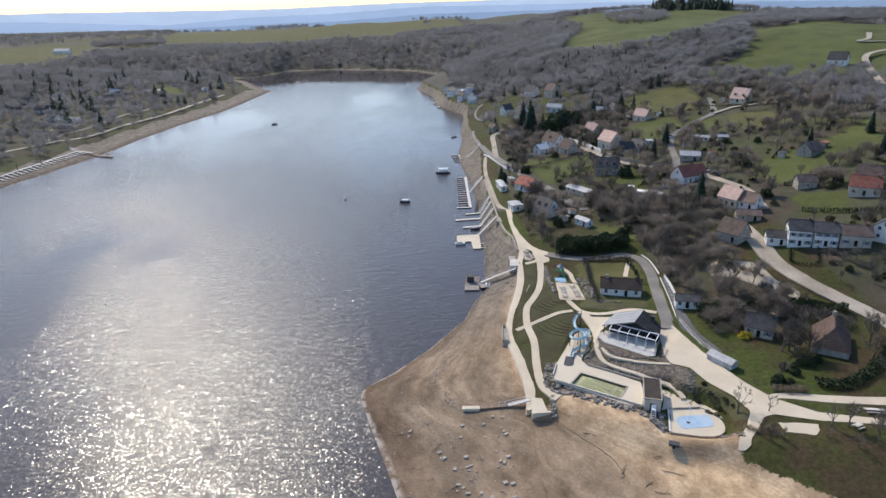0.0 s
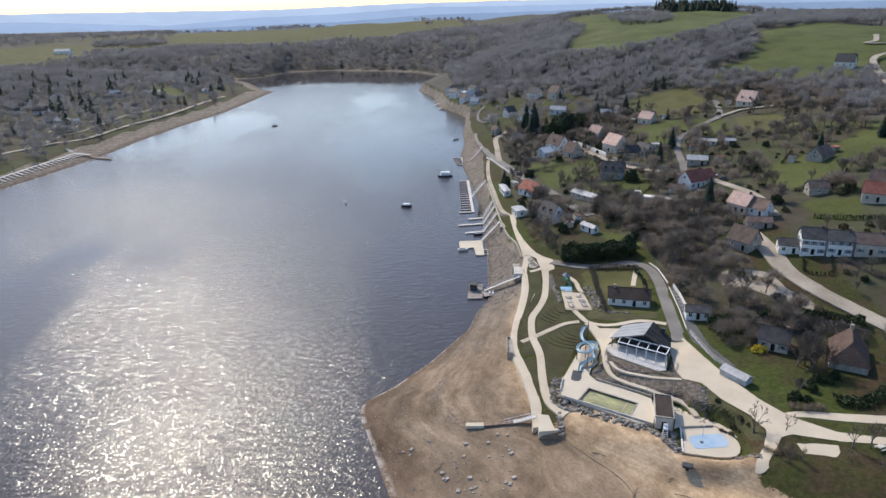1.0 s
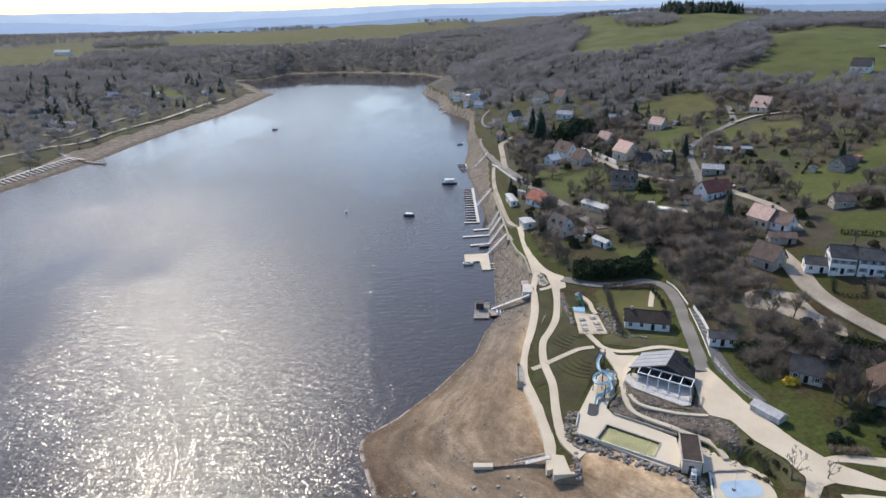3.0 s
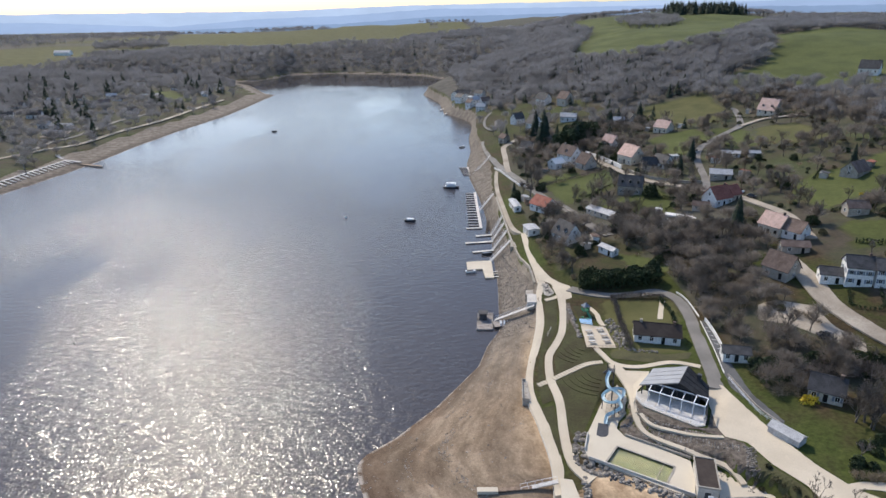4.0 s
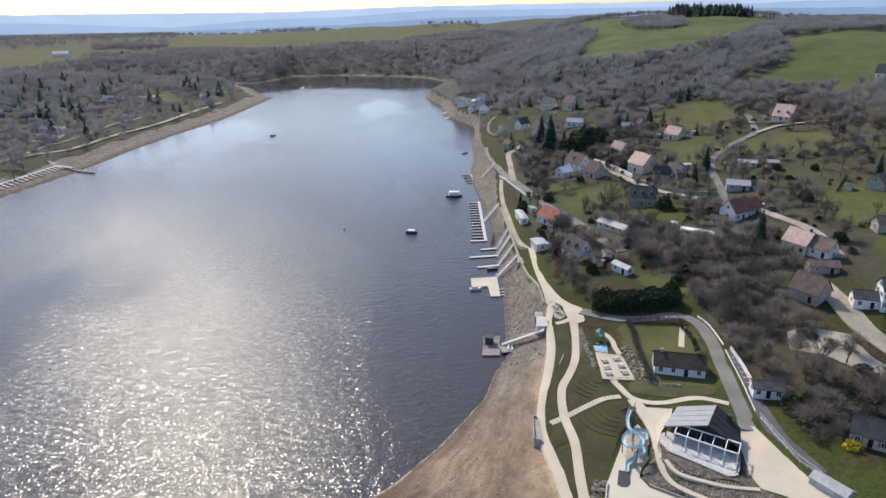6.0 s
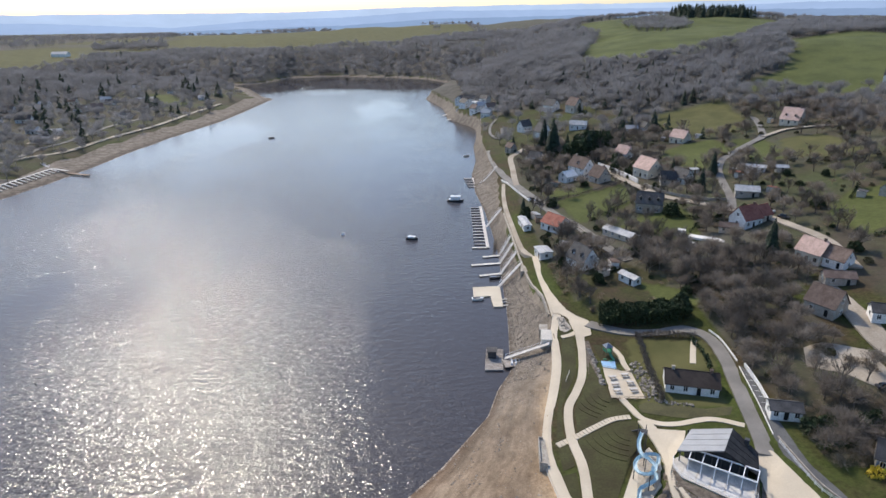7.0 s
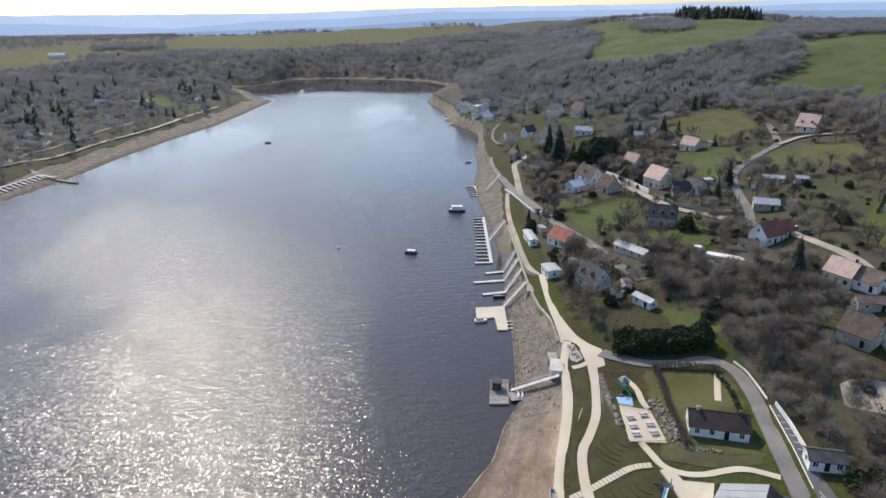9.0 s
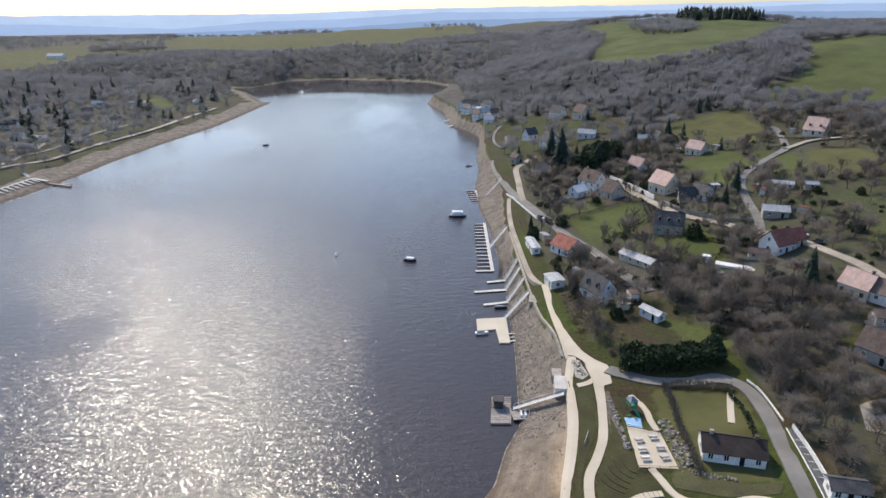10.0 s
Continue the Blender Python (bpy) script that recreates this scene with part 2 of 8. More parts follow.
def prom_z(y): return I(y, (60, 110, 150, 180, 210, 290, 800, 900), (3.6, 4.3, 4.9, 6.2, 8.3, 9.2, 9.0, 8.0))
def edge_y(x): return I(x, (24, 28, 33, 38, 44, 50, 60, 66, 75, 100, 200), (111, 111, 109, 105.5, 101.5, 97.5, 93.5, 90.5, 87, 84, 70))
def fall(y): return I(y, (100, 110, 120, 140, 150, 165, 180, 210, 290), (2.2, 2.0, 0.7, 0.8, 1.5, 0.9, 0.8, 1.6, 2.0))
def east(x, y):
    xs, xp, zp = shore_e(y), prom(y), prom_z(y)
    s = x - xp
    frac = (x - xs) / np.maximum(xp - xs, 1)
    drop = quay_drop(y)
    low = (zp - drop - fall(y)) * np.clip(frac, -3, 1.2)
    beach = np.minimum(0.075 * (x - xs), 7 + 0.01 * x)
    south = I(s, (0, 3, 9, 14, 30, 46, 80, 150, 300, 700, 2500, 6000), (0, 0.5, 1.6, 2.3, 3.9, 5.2, 6.0, 9.5, 24, 45, 55, 50))
    mid = I(s, (0, 12, 30, 45, 80, 120, 155, 200, 320, 500, 900, 2500, 6000), (0, 1.6, 3.6, 5.2, 10, 17, 23, 31, 46, 54, 60, 62, 60))
    north = I(s, (0, 40, 100, 160, 250, 400, 900, 2500, 6000), (0, 10, 26, 40, 54, 60, 64, 64, 60))
    a, b = smooth(y, 125, 190), smooth(y, 380, 620)
    hill = zp - drop * (1 - smooth(s, 0.4, 4.0)) + (south * (1 - a) + mid * a) * (1 - b) + north * b
    wide = I(x, (28, 32, 48, 54, 58, 72), (1, 4, 4, 2.2, 2.2, 9))
    up = smooth(y - edge_y(x), -1.6 * wide, 0.6 * wide)
    hill = hill * up + np.minimum(beach, hill) * (1 - up)
    k = smooth(s, -1.0, -0.3)
    return np.where(s > -0.3, hill, low * (1 - k) + hill * k)
def west(x, y):
    d = I(y, XL_Y, XL_X) - x
    return I(d, (-60, 0, 28, 36, 60, 150, 400, 1200, 3500), (-8, 0, 2.6, 4.2, 5, 9, 20, 27, 0))
def far(x, y):
    d = y - I(x, YF_X, YF_Y)
    z = I(d, (-80, 0, 20, 120, 200, 260, 400, 600, 900, 1300, 4500), (-8, 0, 3, 27, 33, 34, 38, 47, 56, 20, -10))
    return np.where(d > 20, 3 + (z - 3) * I(x, (-1200, -500, -250, 0, 200), (0.66, 0.76, 0.92, 1.1, 1.15)), z)
def height0(x, y):
    knoll = 14 * np.exp(-((x - 450) / 260) ** 2 - ((y - 1290) / 190) ** 2)
    return knoll + np.maximum(np.maximum(np.where(y < 1100, east(x, y), np.where(x > prom(1100), east(x, 1100), -5)), west(x, y)), far(x, y))

def ground0(x, y):
    return K * height0(np.asarray(x, float) / K, np.asarray(y, float) / K)


def inside(poly, x, y):
    """Whether points lie in a polygon."""
    hit = np.zeros(np.shape(x), bool)
    for (x0, y0), (x1, y1) in zip(poly, poly[1:] + poly[:1]):
        if y0 != y1:
            hit ^= ((y0 > y) != (y1 > y)) & (x < (x1 - x0) * (y - y0) / (y1 - y0) + x0)
    return hit


def edge_dist(poly, x, y):
    """Distance to a polygon's edge."""
    best = np.full(np.shape(x), 1e9)
    for (x0, y0), (x1, y1) in zip(poly, poly[1:] + poly[:1]):
        dx, dy = x1 - x0, y1 - y0
        k = np.clip(((x - x0) * dx + (y - y0) * dy) / (dx * dx + dy * dy), 0, 1)
        best = np.minimum(best, np.hypot(x - x0 - k * dx, y - y0 - k * dy))
    return best


DECK = [(49.3, 163.0), (45.0, 158.8), (36.4, 142.9), (34.4, 137.2), (34.6, 134.6), (36.6, 133.2), (43.7, 127.6), (50.0, 122.9), (53.4, 122.0), (55.4, 126.6), (56.6, 132.4), (51.0, 137.2), (44.9, 141.4), (43.8, 144.6), (45.2, 147.6), (48.6, 151.2), (50.2, 158.0)]
KID = [(59.8, 121.6), (57.0, 112.8), (63.4, 110.9), (66.4, 110.6), (68.2, 111.0), (69.6, 112.0), (70.5, 113.6), (70.9, 115.4), (70.8, 117.2), (70.1, 119.4), (67.9, 121.6)]
TERRACE = [(50.6, 152.2), (50.4, 147.4), (52.5, 144.6), (61.2, 139.4), (63.6, 140.6), (67.6, 147.0), (71.5, 153.5), (69.0, 162.5), (62.0, 166.0), (54.5, 157.5)]
HUTYARD = [(53.6, 121.5), (55.4, 118.0), (58.3, 117.0), (61.5, 124.5), (62.0, 130.0), (57.0, 131.5)]
PLAY = [(47.2, 208.5), (47.6, 196.2), (45.5, 181.2), (54.2, 180.5), (54.6, 193.6), (52.5, 198.0), (53.0, 208.0)]
BUNG = [(57.0, 181.5), (72.0, 175.5), (76.5, 186.5), (60.5, 191.5)]
YARD = [(58.2, 121.2), (60.2, 125.4), (61.2, 130.0), (63.6, 127.4), (66.0, 125.6), (69.4, 122.6), (71.2, 119.4), (71.0, 115.0), (60.0, 121.8)]
LEVELS = [(DECK, 7.3, 1.6), (KID, 6.3, 5.0), (HUTYARD, 6.9, 3.5), (YARD, 6.75, 2.4), (TERRACE, 9.9, 3.6), (PLAY, 8.7, 2.5), (BUNG, 10.3, 3.0)]


def ground(x, y):
    x, y = np.asarray(x, float), np.asarray(y, float)
    z = ground0(x, y)
    for poly, level, soft in LEVELS:
        near = (np.abs(x - poly[0][0]) < 40) & (np.abs(y - poly[0][1]) < 50)
        if not near.any():
            continue
        d = np.where(inside(poly, x, y), 0.0, edge_dist(poly, x, y))
        k = np.where(near, 1 - smooth(d, 0.0, soft), 0.0)
        z = z * (1 - k) + level * k
    return z


def gz(x, y):
    return float(ground(np.array([x]), np.array([y]))[0])


# ---- mesh helpers ----
def mesh_of(name, verts, faces, mat, smooth_faces=False):
    me = bpy.data.meshes.new(name)
    me.from_pydata([tuple(v) for v in verts], [], [tuple(f) for f in faces])
    me.materials.append(mat)
    if smooth_faces:
        me.polygons.foreach_set("use_smooth", [True] * len(me.polygons))
    me.update()
    return me


def part(name, bm, mat, parent=None, label=""):
    """Links a bmesh as one mesh object under a thing."""
    me = bpy.data.meshes.new(name)
    bmesh.ops.recalc_face_normals(bm, faces=bm.faces)
    bm.to_mesh(me)
    bm.free()
    me.materials.append(mat)
    ob = new(name, me)
    ob.parent = parent
    if label:
        ob["label"] = label
    return ob


def share(name, me, parent, m):
    ob = new(name, me)
    ob.parent = parent
    ob.matrix_basis = m
    return ob


def thing(name, label, category, m=None, group="", kind=""):
    ob = new(name)
    if m is not None:
        ob.matrix_basis = m
    return tagged(ob, label, category, group, kind)


def box(bm, x0, y0, z0, x1, y1, z1, m=None, taper=0.0):
    """A block between two corners; taper draws its top in."""
    v = [bm.verts.new(p) for p in ((x0, y0, z0), (x1, y0, z0), (x1, y1, z0), (x0, y1, z0),
                                   (x0 + taper, y0 + taper, z1), (x1 - taper, y0 + taper, z1), (x1 - taper, y1 - taper, z1), (x0 + taper, y1 - taper, z1))]
    for f in ((0, 3, 2, 1), (4, 5, 6, 7), (0, 1, 5, 4), (1, 2, 6, 5), (2, 3, 7, 6), (3, 0, 4, 7)):
        bm.faces.new([v[i] for i in f])
    if m is not None:
        bmesh.ops.transform(bm, matrix=m, verts=v)
    return v


def bar(bm, a, b, r, sides=6, r2=None):
    """A round bar from a to b."""
    a, b = Vector(a), Vector(b)
    d = (b - a).normalized()
    u = d.cross(Vector((0, 0, 1)) if abs(d.z) < 0.9 else Vector((1, 0, 0))).normalized()
    w = d.cross(u)
    r2 = r if r2 is None else r2
    ring = [[bm.verts.new(p + (u * math.cos(2 * math.pi * i / sides) + w * math.sin(2 * math.pi * i / sides)) * q) for i in range(sides)] for p, q in ((a, r), (b, r2))]
    for i in range(sides):
        j = (i + 1) % sides
        bm.faces.new((ring[0][i], ring[0][j], ring[1][j], ring[1][i]))
    bm.faces.new(ring[0][::-1])
    bm.faces.new(ring[1])


def beam(bm, a, b, w, h):
    """A squared beam from a to b."""
    a, b = Vector(a), Vector(b)
    d = b - a
    box(bm, -w / 2, 0, -h / 2, w / 2, d.length, h / 2, Matrix.Translation(a) @ d.to_track_quat("Y", "Z").to_matrix().to_4x4())


def curve_points(pts, step=1.5):
    """A smooth line through points, cut into even steps."""
    p = np.array(pts, float)
    q = np.vstack([2 * p[0] - p[1], p, 2 * p[-1] - p[-2]])
    out = []
    for i in range(1, len(q) - 2):
        n = max(2, int(np.linalg.norm(q[i + 1] - q[i]) / step))
        for k in range(n):
            t = k / n
            out.append(0.5 * (2 * q[i] + (q[i + 1] - q[i - 1]) * t + (2 * q[i - 1] - 5 * q[i] + 4 * q[i + 1] - q[i + 2]) * t * t + (3 * q[i] - q[i - 1] - 3 * q[i + 1] + q[i + 2]) * t ** 3))
    out.append(p[-1])
    return np.array(out)


def normals2(p):
    d = np.gradient(p[:, :2], axis=0)
    d /= np.linalg.norm(d, axis=1)[:, None] + 1e-9
    return np.stack([-d[:, 1], d[:, 0]], 1)


def ribbon(name, pts, width, mat, label, category="path", lift=0.12, thick=0.5, step=1.2, z=None, kind="structure", across=5):
    """A strip of paving laid over the ground, with a real edge; pts may carry widths as a third number."""
    pts = [(*p, width) if len(p) == 2 else p for p in pts]
    p = curve_points(pts, step)
    n = normals2(p)
    rows, wob = [], np.random.RandomState(len(pts) * 7 + int(abs(pts[0][0])))
    for i in range(len(p)):
        w = p[i, 2] * (1 + 0.02 * wob.randn())
        k = np.linspace(-0.5, 0.5, across)
        rows.append(np.stack([p[i, 0] + n[i, 0] * w * k, p[i, 1] + n[i, 1] * w * k], 1))
    grid = np.array(rows)
    top = ground(grid[..., 0], grid[..., 1])
    if z is None:
        mean = top.mean(1) * 0.5 + top.max(1) * 0.5
        mean = np.convolve(np.pad(mean, 3, "edge"), np.ones(7) / 7, "valid")
        top = mean[:, None] * 0.8 + top * 0.2
    else:
        top = np.full(top.shape, z)
    top = top + lift
    verts, faces, m = [], [], across + 2
    for i in range(len(p)):
        verts.append((*grid[i, 0], top[i, 0] - thick))
        verts += [(*grid[i, j], top[i, j]) for j in range(across)]
        verts.append((*grid[i, -1], top[i, -1] - thick))
    for i in range(len(p) - 1):
        faces += [(i * m + j, i * m + j + 1, (i + 1) * m + j + 1, (i + 1) * m + j) for j in range(m - 1)]
    for i in (0, len(p) - 1):
        faces.append(tuple(i * m + j for j in range(m)))
    return tagged(new(name, mesh_of(name, verts, [f[::-1] for f in faces], mat)), label, category, kind=kind)


def slab(name, poly, top, bottom, mat, label="", category="", parent=None, kind="structure"):
    bm = bmesh.new()
    face = bm.faces.new([bm.verts.new((x, y, bottom)) for x, y in poly])
    ext = bmesh.ops.extrude_face_region(bm, geom=[face])
    bmesh.ops.translate(bm, vec=(0, 0, top - bottom), verts=[v for v in ext["geom"] if isinstance(v, bmesh.types.BMVert)])
    ob = part(name, bm, mat, parent)
    return tagged(ob, label, category, kind=kind) if label else ob


def patch(name, poly, mat, label, category, lift=0.06, step=1.2, kind="structure"):
    """An area of the ground with a surface of its own, laid over the relief."""
    a = np.array(poly)
    xs, ys = np.arange(a[:, 0].min(), a[:, 0].max() + step, step), np.arange(a[:, 1].min(), a[:, 1].max() + step, step)
    gx, gy = np.meshgrid(xs, ys, indexing="ij")
    ok = inside(poly, gx, gy)
    # corners just outside are drawn to the outline
    d = edge_dist(poly, gx, gy)
    use = ok | (d < step * 0.75)
    px, py = gx.copy(), gy.copy()
    for i, j in np.argwhere(use & ~ok):
        best = None
        for (x0, y0), (x1, y1) in zip(poly, poly[1:] + poly[:1]):
            dx, dy = x1 - x0, y1 - y0
            k = min(1, max(0, ((gx[i, j] - x0) * dx + (gy[i, j] - y0) * dy) / (dx * dx + dy * dy)))
            q = (x0 + k * dx, y0 + k * dy)
            e = (q[0] - gx[i, j]) ** 2 + (q[1] - gy[i, j]) ** 2
            if best is None or e < best[0]:
                best = (e, q)
        px[i, j], py[i, j] = best[1]
    pz = ground(px, py) + lift
    ids = -np.ones(gx.shape, int)
    ids[use] = np.arange(use.sum())
    verts = np.stack([px[use], py[use], pz[use]], 1)
    faces = []
    for i in range(len(xs) - 1):
        for j in range(len(ys) - 1):
            f = [k for k in (ids[i, j], ids[i + 1, j], ids[i + 1, j + 1], ids[i, j + 1]) if k >= 0]
            if len(f) >= 3:
                faces.append(f)
    ob = new(name, mesh_of(name, verts, faces, mat))
    return tagged(ob, label, category, kind=kind)


# ---- the land ----
FIELDS = [
    [(-350, 861), (-331, 871), (-279, 800), (-288, 752)],
    [(59.7, 362), (70, 366), (86, 364), (84, 354), (62, 349)], [(62.4, 344.6), (100, 360.5), (99, 334), (90, 322), (76.3, 314.8), (66.5, 308.2)],
    [(73.8, 305.8), (86.8, 314.8), (90.1, 300.5), (75.7, 292.9)], [(89, 307.3), (111.3, 312), (111.4, 298.6), (104.9, 267.3), (91.2, 282.5)],
    [(140, 414), (160, 422), (173, 421), (171, 390), (156, 382), (144, 362), (133, 386)], [(177.7, 415.7), (194.4, 400.5), (182.4, 357.9), (167, 358.7)],
    [(166, 290), (176, 297), (199.3, 300), (240, 322), (219.7, 278.8), (181, 265.6), (157.2, 254), (152.8, 272)], [(155.2, 241.6), (173, 232.8), (162.3, 215.5), (148.1, 220.4)],
    [(172, 770), (205, 880), (282, 1120), (300, 1380), (420, 1480), (600, 1500), (690, 1240), (560, 1080), (440, 900), (310, 705), (235, 690), (190, 715)],
    [(228, 532), (290, 570), (335, 640), (375, 745), (480, 740), (600, 600), (450, 400), (345, 425), (318, 462), (272, 484)],
    [(-421.8, 1444.9), (-100, 1750), (-27, 1983), (-23.7, 1685), (-215.8, 1440.8), (-398.3, 1401.5)],
    [(70.8, 246.2), (82.3, 235.7), (90.4, 224.4), (74.8, 224.9)],
]
# first three: far fields paled in colour for haze; the rest dry grass
DRY_OR_HAZED = [[(-900, 1120), (-640, 1120), (-600, 1200), (-780, 1640), (-900, 1600), (-1100, 1400)], [(-520, 1400), (-420, 1360), (-250, 1340), (-200, 1420), (-300, 1950), (-700, 2000), (-640, 1700)], [(-230, 1680), (0, 1650), (40, 2000), (-100, 2400), (-300, 2200)], [(153, 484), (178, 508), (212, 500), (206, 452), (186, 428), (166, 440)], [(200, 398), (222, 393), (216, 350), (196, 350), (184, 362)], [(57.9, 209.9), (79.1, 203.4), (72.1, 173.5), (52, 176.9)]]


def steps_of(*runs):
    out = []
    for a, b, s in runs:
        out += list(np.arange(a, b, s))
    return np.array(out)


gxs = np.r_[-np.geomspace(5200, 420, 22), steps_of((-400, -190, 7), (-190, -30, 16), (-30, 130, 1.25), (130, 270, 4), (270, 800, 16)), np.geomspace(800, 5200, 16)]
gys = np.r_[steps_of((-700, 70, 45), (70, 90, 5), (90, 260, 1.25), (260, 480, 3), (480, 1250, 10)), np.geomspace(1250, 4700, 26)]
GX, GY = np.meshgrid(gxs, gys, indexing="ij")
GZ = ground(GX, GY)
far_k = smooth(np.hypot(GX, GY), 250, 900)
rough_z = np.array([noise.noise((x * 0.012, y * 0.012, 0.3)) * 6 for x, y in zip(GX.ravel(), GY.ravel())]).reshape(GX.shape)
GZ = np.where(GZ > 6, GZ + rough_z * far_k * smooth(GZ, 6, 20), GZ)
small = np.array([noise.noise((x * 0.35, y * 0.35, 1.7)) for x, y in zip(GX.ravel(), GY.ravel())]).reshape(GX.shape)
E0 = east(GX / K, GY / K)
SANDY = [(10, -700), (20, 126), (31, 126), (34.5, 131), (36.6, 133), (43.7, 127.4), (50, 122.7), (53.4, 121.5), (56, 117), (57, 112.5), (64, 110.5), (69.5, 111.5), (71.5, 108), (69, 104), (69.1, 100.9), (73.3, 97.1), (79.5, 91.4), (92, 80), (110, 50), (140, -700)]
beach = (GX / K - prom(GY / K) < np.where(GY < 230, 0.6, -0.4)) & (GX > -60) & (GY < 900) | inside(SANDY, GX, GY)
GZ += np.where(beach & (GZ > 0.3), small * 0.10 * (1 - smooth(GY, 230, 300)), 0)
dl = I(GY / K, XL_Y, XL_X) - GX / K
sand = np.where(beach | ((dl > -30) & (dl < 25) & (GX < -100) & (GY < 900)) | ((GZ < 1.8) & (GY > 700) & (GX > -500) & (GX < 80) & (GY < 1300)), 1.0, 0.0)
sand = np.where(GZ < 0.2, 1.0, sand)
edge = (GX > 18) & (GX < 115) & (GY > 84) & (GY < 136) & ~((GX / K - prom(GY / K) < -0.6) & (GY < 900))
gap = edge_dist(SANDY, GX[edge], GY[edge]) * np.where(inside(SANDY, GX[edge], GY[edge]), 1, -1)
sand[edge] = np.clip(0.5 + gap / 5, 0, 1)
field = np.zeros(GX.shape)
for poly in FIELDS:
    field = np.where(inside(poly, GX, GY), 1.0, field)
dry = np.zeros(GX.shape)
for poly in DRY_OR_HAZED:
    dry = np.where(inside(poly, GX, GY), 1.0, dry)


def wooded(x, y):
    """Where trees grow thick (1) or thin (0..1) on the land; no trees on fields, beaches and yards."""
    x, y = np.asarray(x, float), np.asarray(y, float)
    e = x / K - prom(np.minimum(y, 890) / K)
    w = np.where((e > np.where(y > 560, 0.8, 6)) & (y > 470), 1.0, 0.0)
    w = np.where(inside([(44, 470), (47, 560), (56, 610), (100, 620), (132, 600), (150, 510), (150, 470)], x, y), 0.10, w)
    w = np.where(inside([(27, 640), (45, 600), (62, 596), (66, 690), (44, 745), (24, 745)], x, y), 0.12, w)
    w = np.where((e > 8) & (y > 235) & (y <= 470), np.where(x < 240, 0.36, 0.8), w)
    w = np.where((x > 150) & (x < 245) & (y > 285) & (y < 400), np.where(y < 345, 0.24, 0.46), w)
    w = np.where((x > 84) & (x < 113) & (y > 150) & (y < 235), np.where(y < 200, 0.38, 0.55), w)
    w = np.where((x > 135) & (y > 90) & (y <= 235), 0.35, w)
    w = np.where((x > 55) & (x < 125) & (y > 227) & (y < 300), 0.5, w)
    w = np.where((x > 120) & (x < 240) & (y > 470) & (y < 520), 0.4, w)
    d = I(y / K, XL_Y, XL_X) - x / K
    w = np.where((d > 26) & (x < -150), 0.3, w)
    w = np.where((d > 60) & (x < -150), 0.5, w)
    w = np.where((d > 170) & (x < -150), 0.85, w)
    w = np.where((y > 950) & (ground0(x, y) > 2.5) & (x > -1000), 1.0, w)
    w = np.where((y > 1560) | ((x > 640) & (y < 1100)), w * 0.5, w)
    beyond = (y / K - I(x / K, YF_X, YF_Y) > 235) & (x < 120)
    w = np.where(beyond, np.where(np.sin(x / 120 + y / 210) * np.sin(y / 70 - x / 160) > np.where(x < -330, -0.3, 0.2), 0.9, 0.0), w)
    w = np.where(inside([(50, 226), (74, 226), (82, 244), (72, 262), (54, 264)], x, y), 0.1, w)
    w = np.where((x > 84) & (x < 122) & (y > 232) & (y < 290), 0.65, w)
    for poly in FIELDS + DRY_OR_HAZED:
        w = np.where(inside(poly, x, y), 0.0, w)
    return np.where(inside([(352, 1240), (400, 1330), (450, 1330), (470, 1260), (440, 1140), (375, 1060), (340, 1120)], x, y), 1.0, w)


litter = wooded(GX, GY)
# haze painted on open land beyond the lake with the dry-grass colour
dry = np.where((GY / K - I(GX / K, YF_X, YF_Y) > 235) & (GX < 120) & (litter < 0.1), 1.0, dry)
nv = GX.size
ids = np.arange(nv).reshape(GX.shape)
quads = np.stack([ids[:-1, :-1], ids[1:, :-1], ids[1:, 1:], ids[:-1, 1:]], -1).reshape(-1, 4)

m, nt, bsdf = material("open_ground")
zone = nt.nodes.new("ShaderNodeVertexColor")
zone.layer_name = "zone"
sep = nt.nodes.new("ShaderNodeSeparateColor")
nt.links.new(zone.outputs["Color"], sep.inputs[0])
grass = ramp(nt, noise_at(nt, 0.09, 6.0, 0.68), (0.066, 0.050, 0.029), (0.052, 0.058, 0.019), 0.42, 0.58)
grass = mix(nt, ramp(nt, noise_at(nt, 0.022, 4.0, 0.6), (0, 0, 0), (1, 1, 1), 0.46, 0.60), grass, ramp(nt, noise_at(nt, 0.3, 5.0, 0.7), (0.048, 0.064, 0.016), (0.074, 0.092, 0.025), 0.35, 0.65))
grass = mix(nt, 1.0, grass, ramp(nt, noise_at(nt, 0.9, 4.0, 0.7), (0.6, 0.6, 0.6), (1.35, 1.3, 1.2), 0.3, 0.7), "MULTIPLY")
meadow = ramp(nt, noise_at(nt, 0.03, 5.0, 0.6), (0.070, 0.082, 0.026), (0.110, 0.124, 0.040), 0.35, 0.65)
meadow = mix(nt, 1.0, meadow, ramp(nt, noise_at(nt, 0.5, 4.0, 0.7), (0.82, 0.82, 0.82), (1.16, 1.16, 1.16), 0.3, 0.7), "MULTIPLY")
leafy = ramp(nt, noise_at(nt, 0.12, 6.0, 0.7), (0.075, 0.069, 0.058), (0.130, 0.120, 0.102), 0.35, 0.65)
# dry grass colour, which also gives far fields their painted haze
drygrass = ramp(nt, noise_at(nt, 0.08, 5.0, 0.6), (0.080, 0.082, 0.031), (0.120, 0.114, 0.046), 0.35, 0.65)
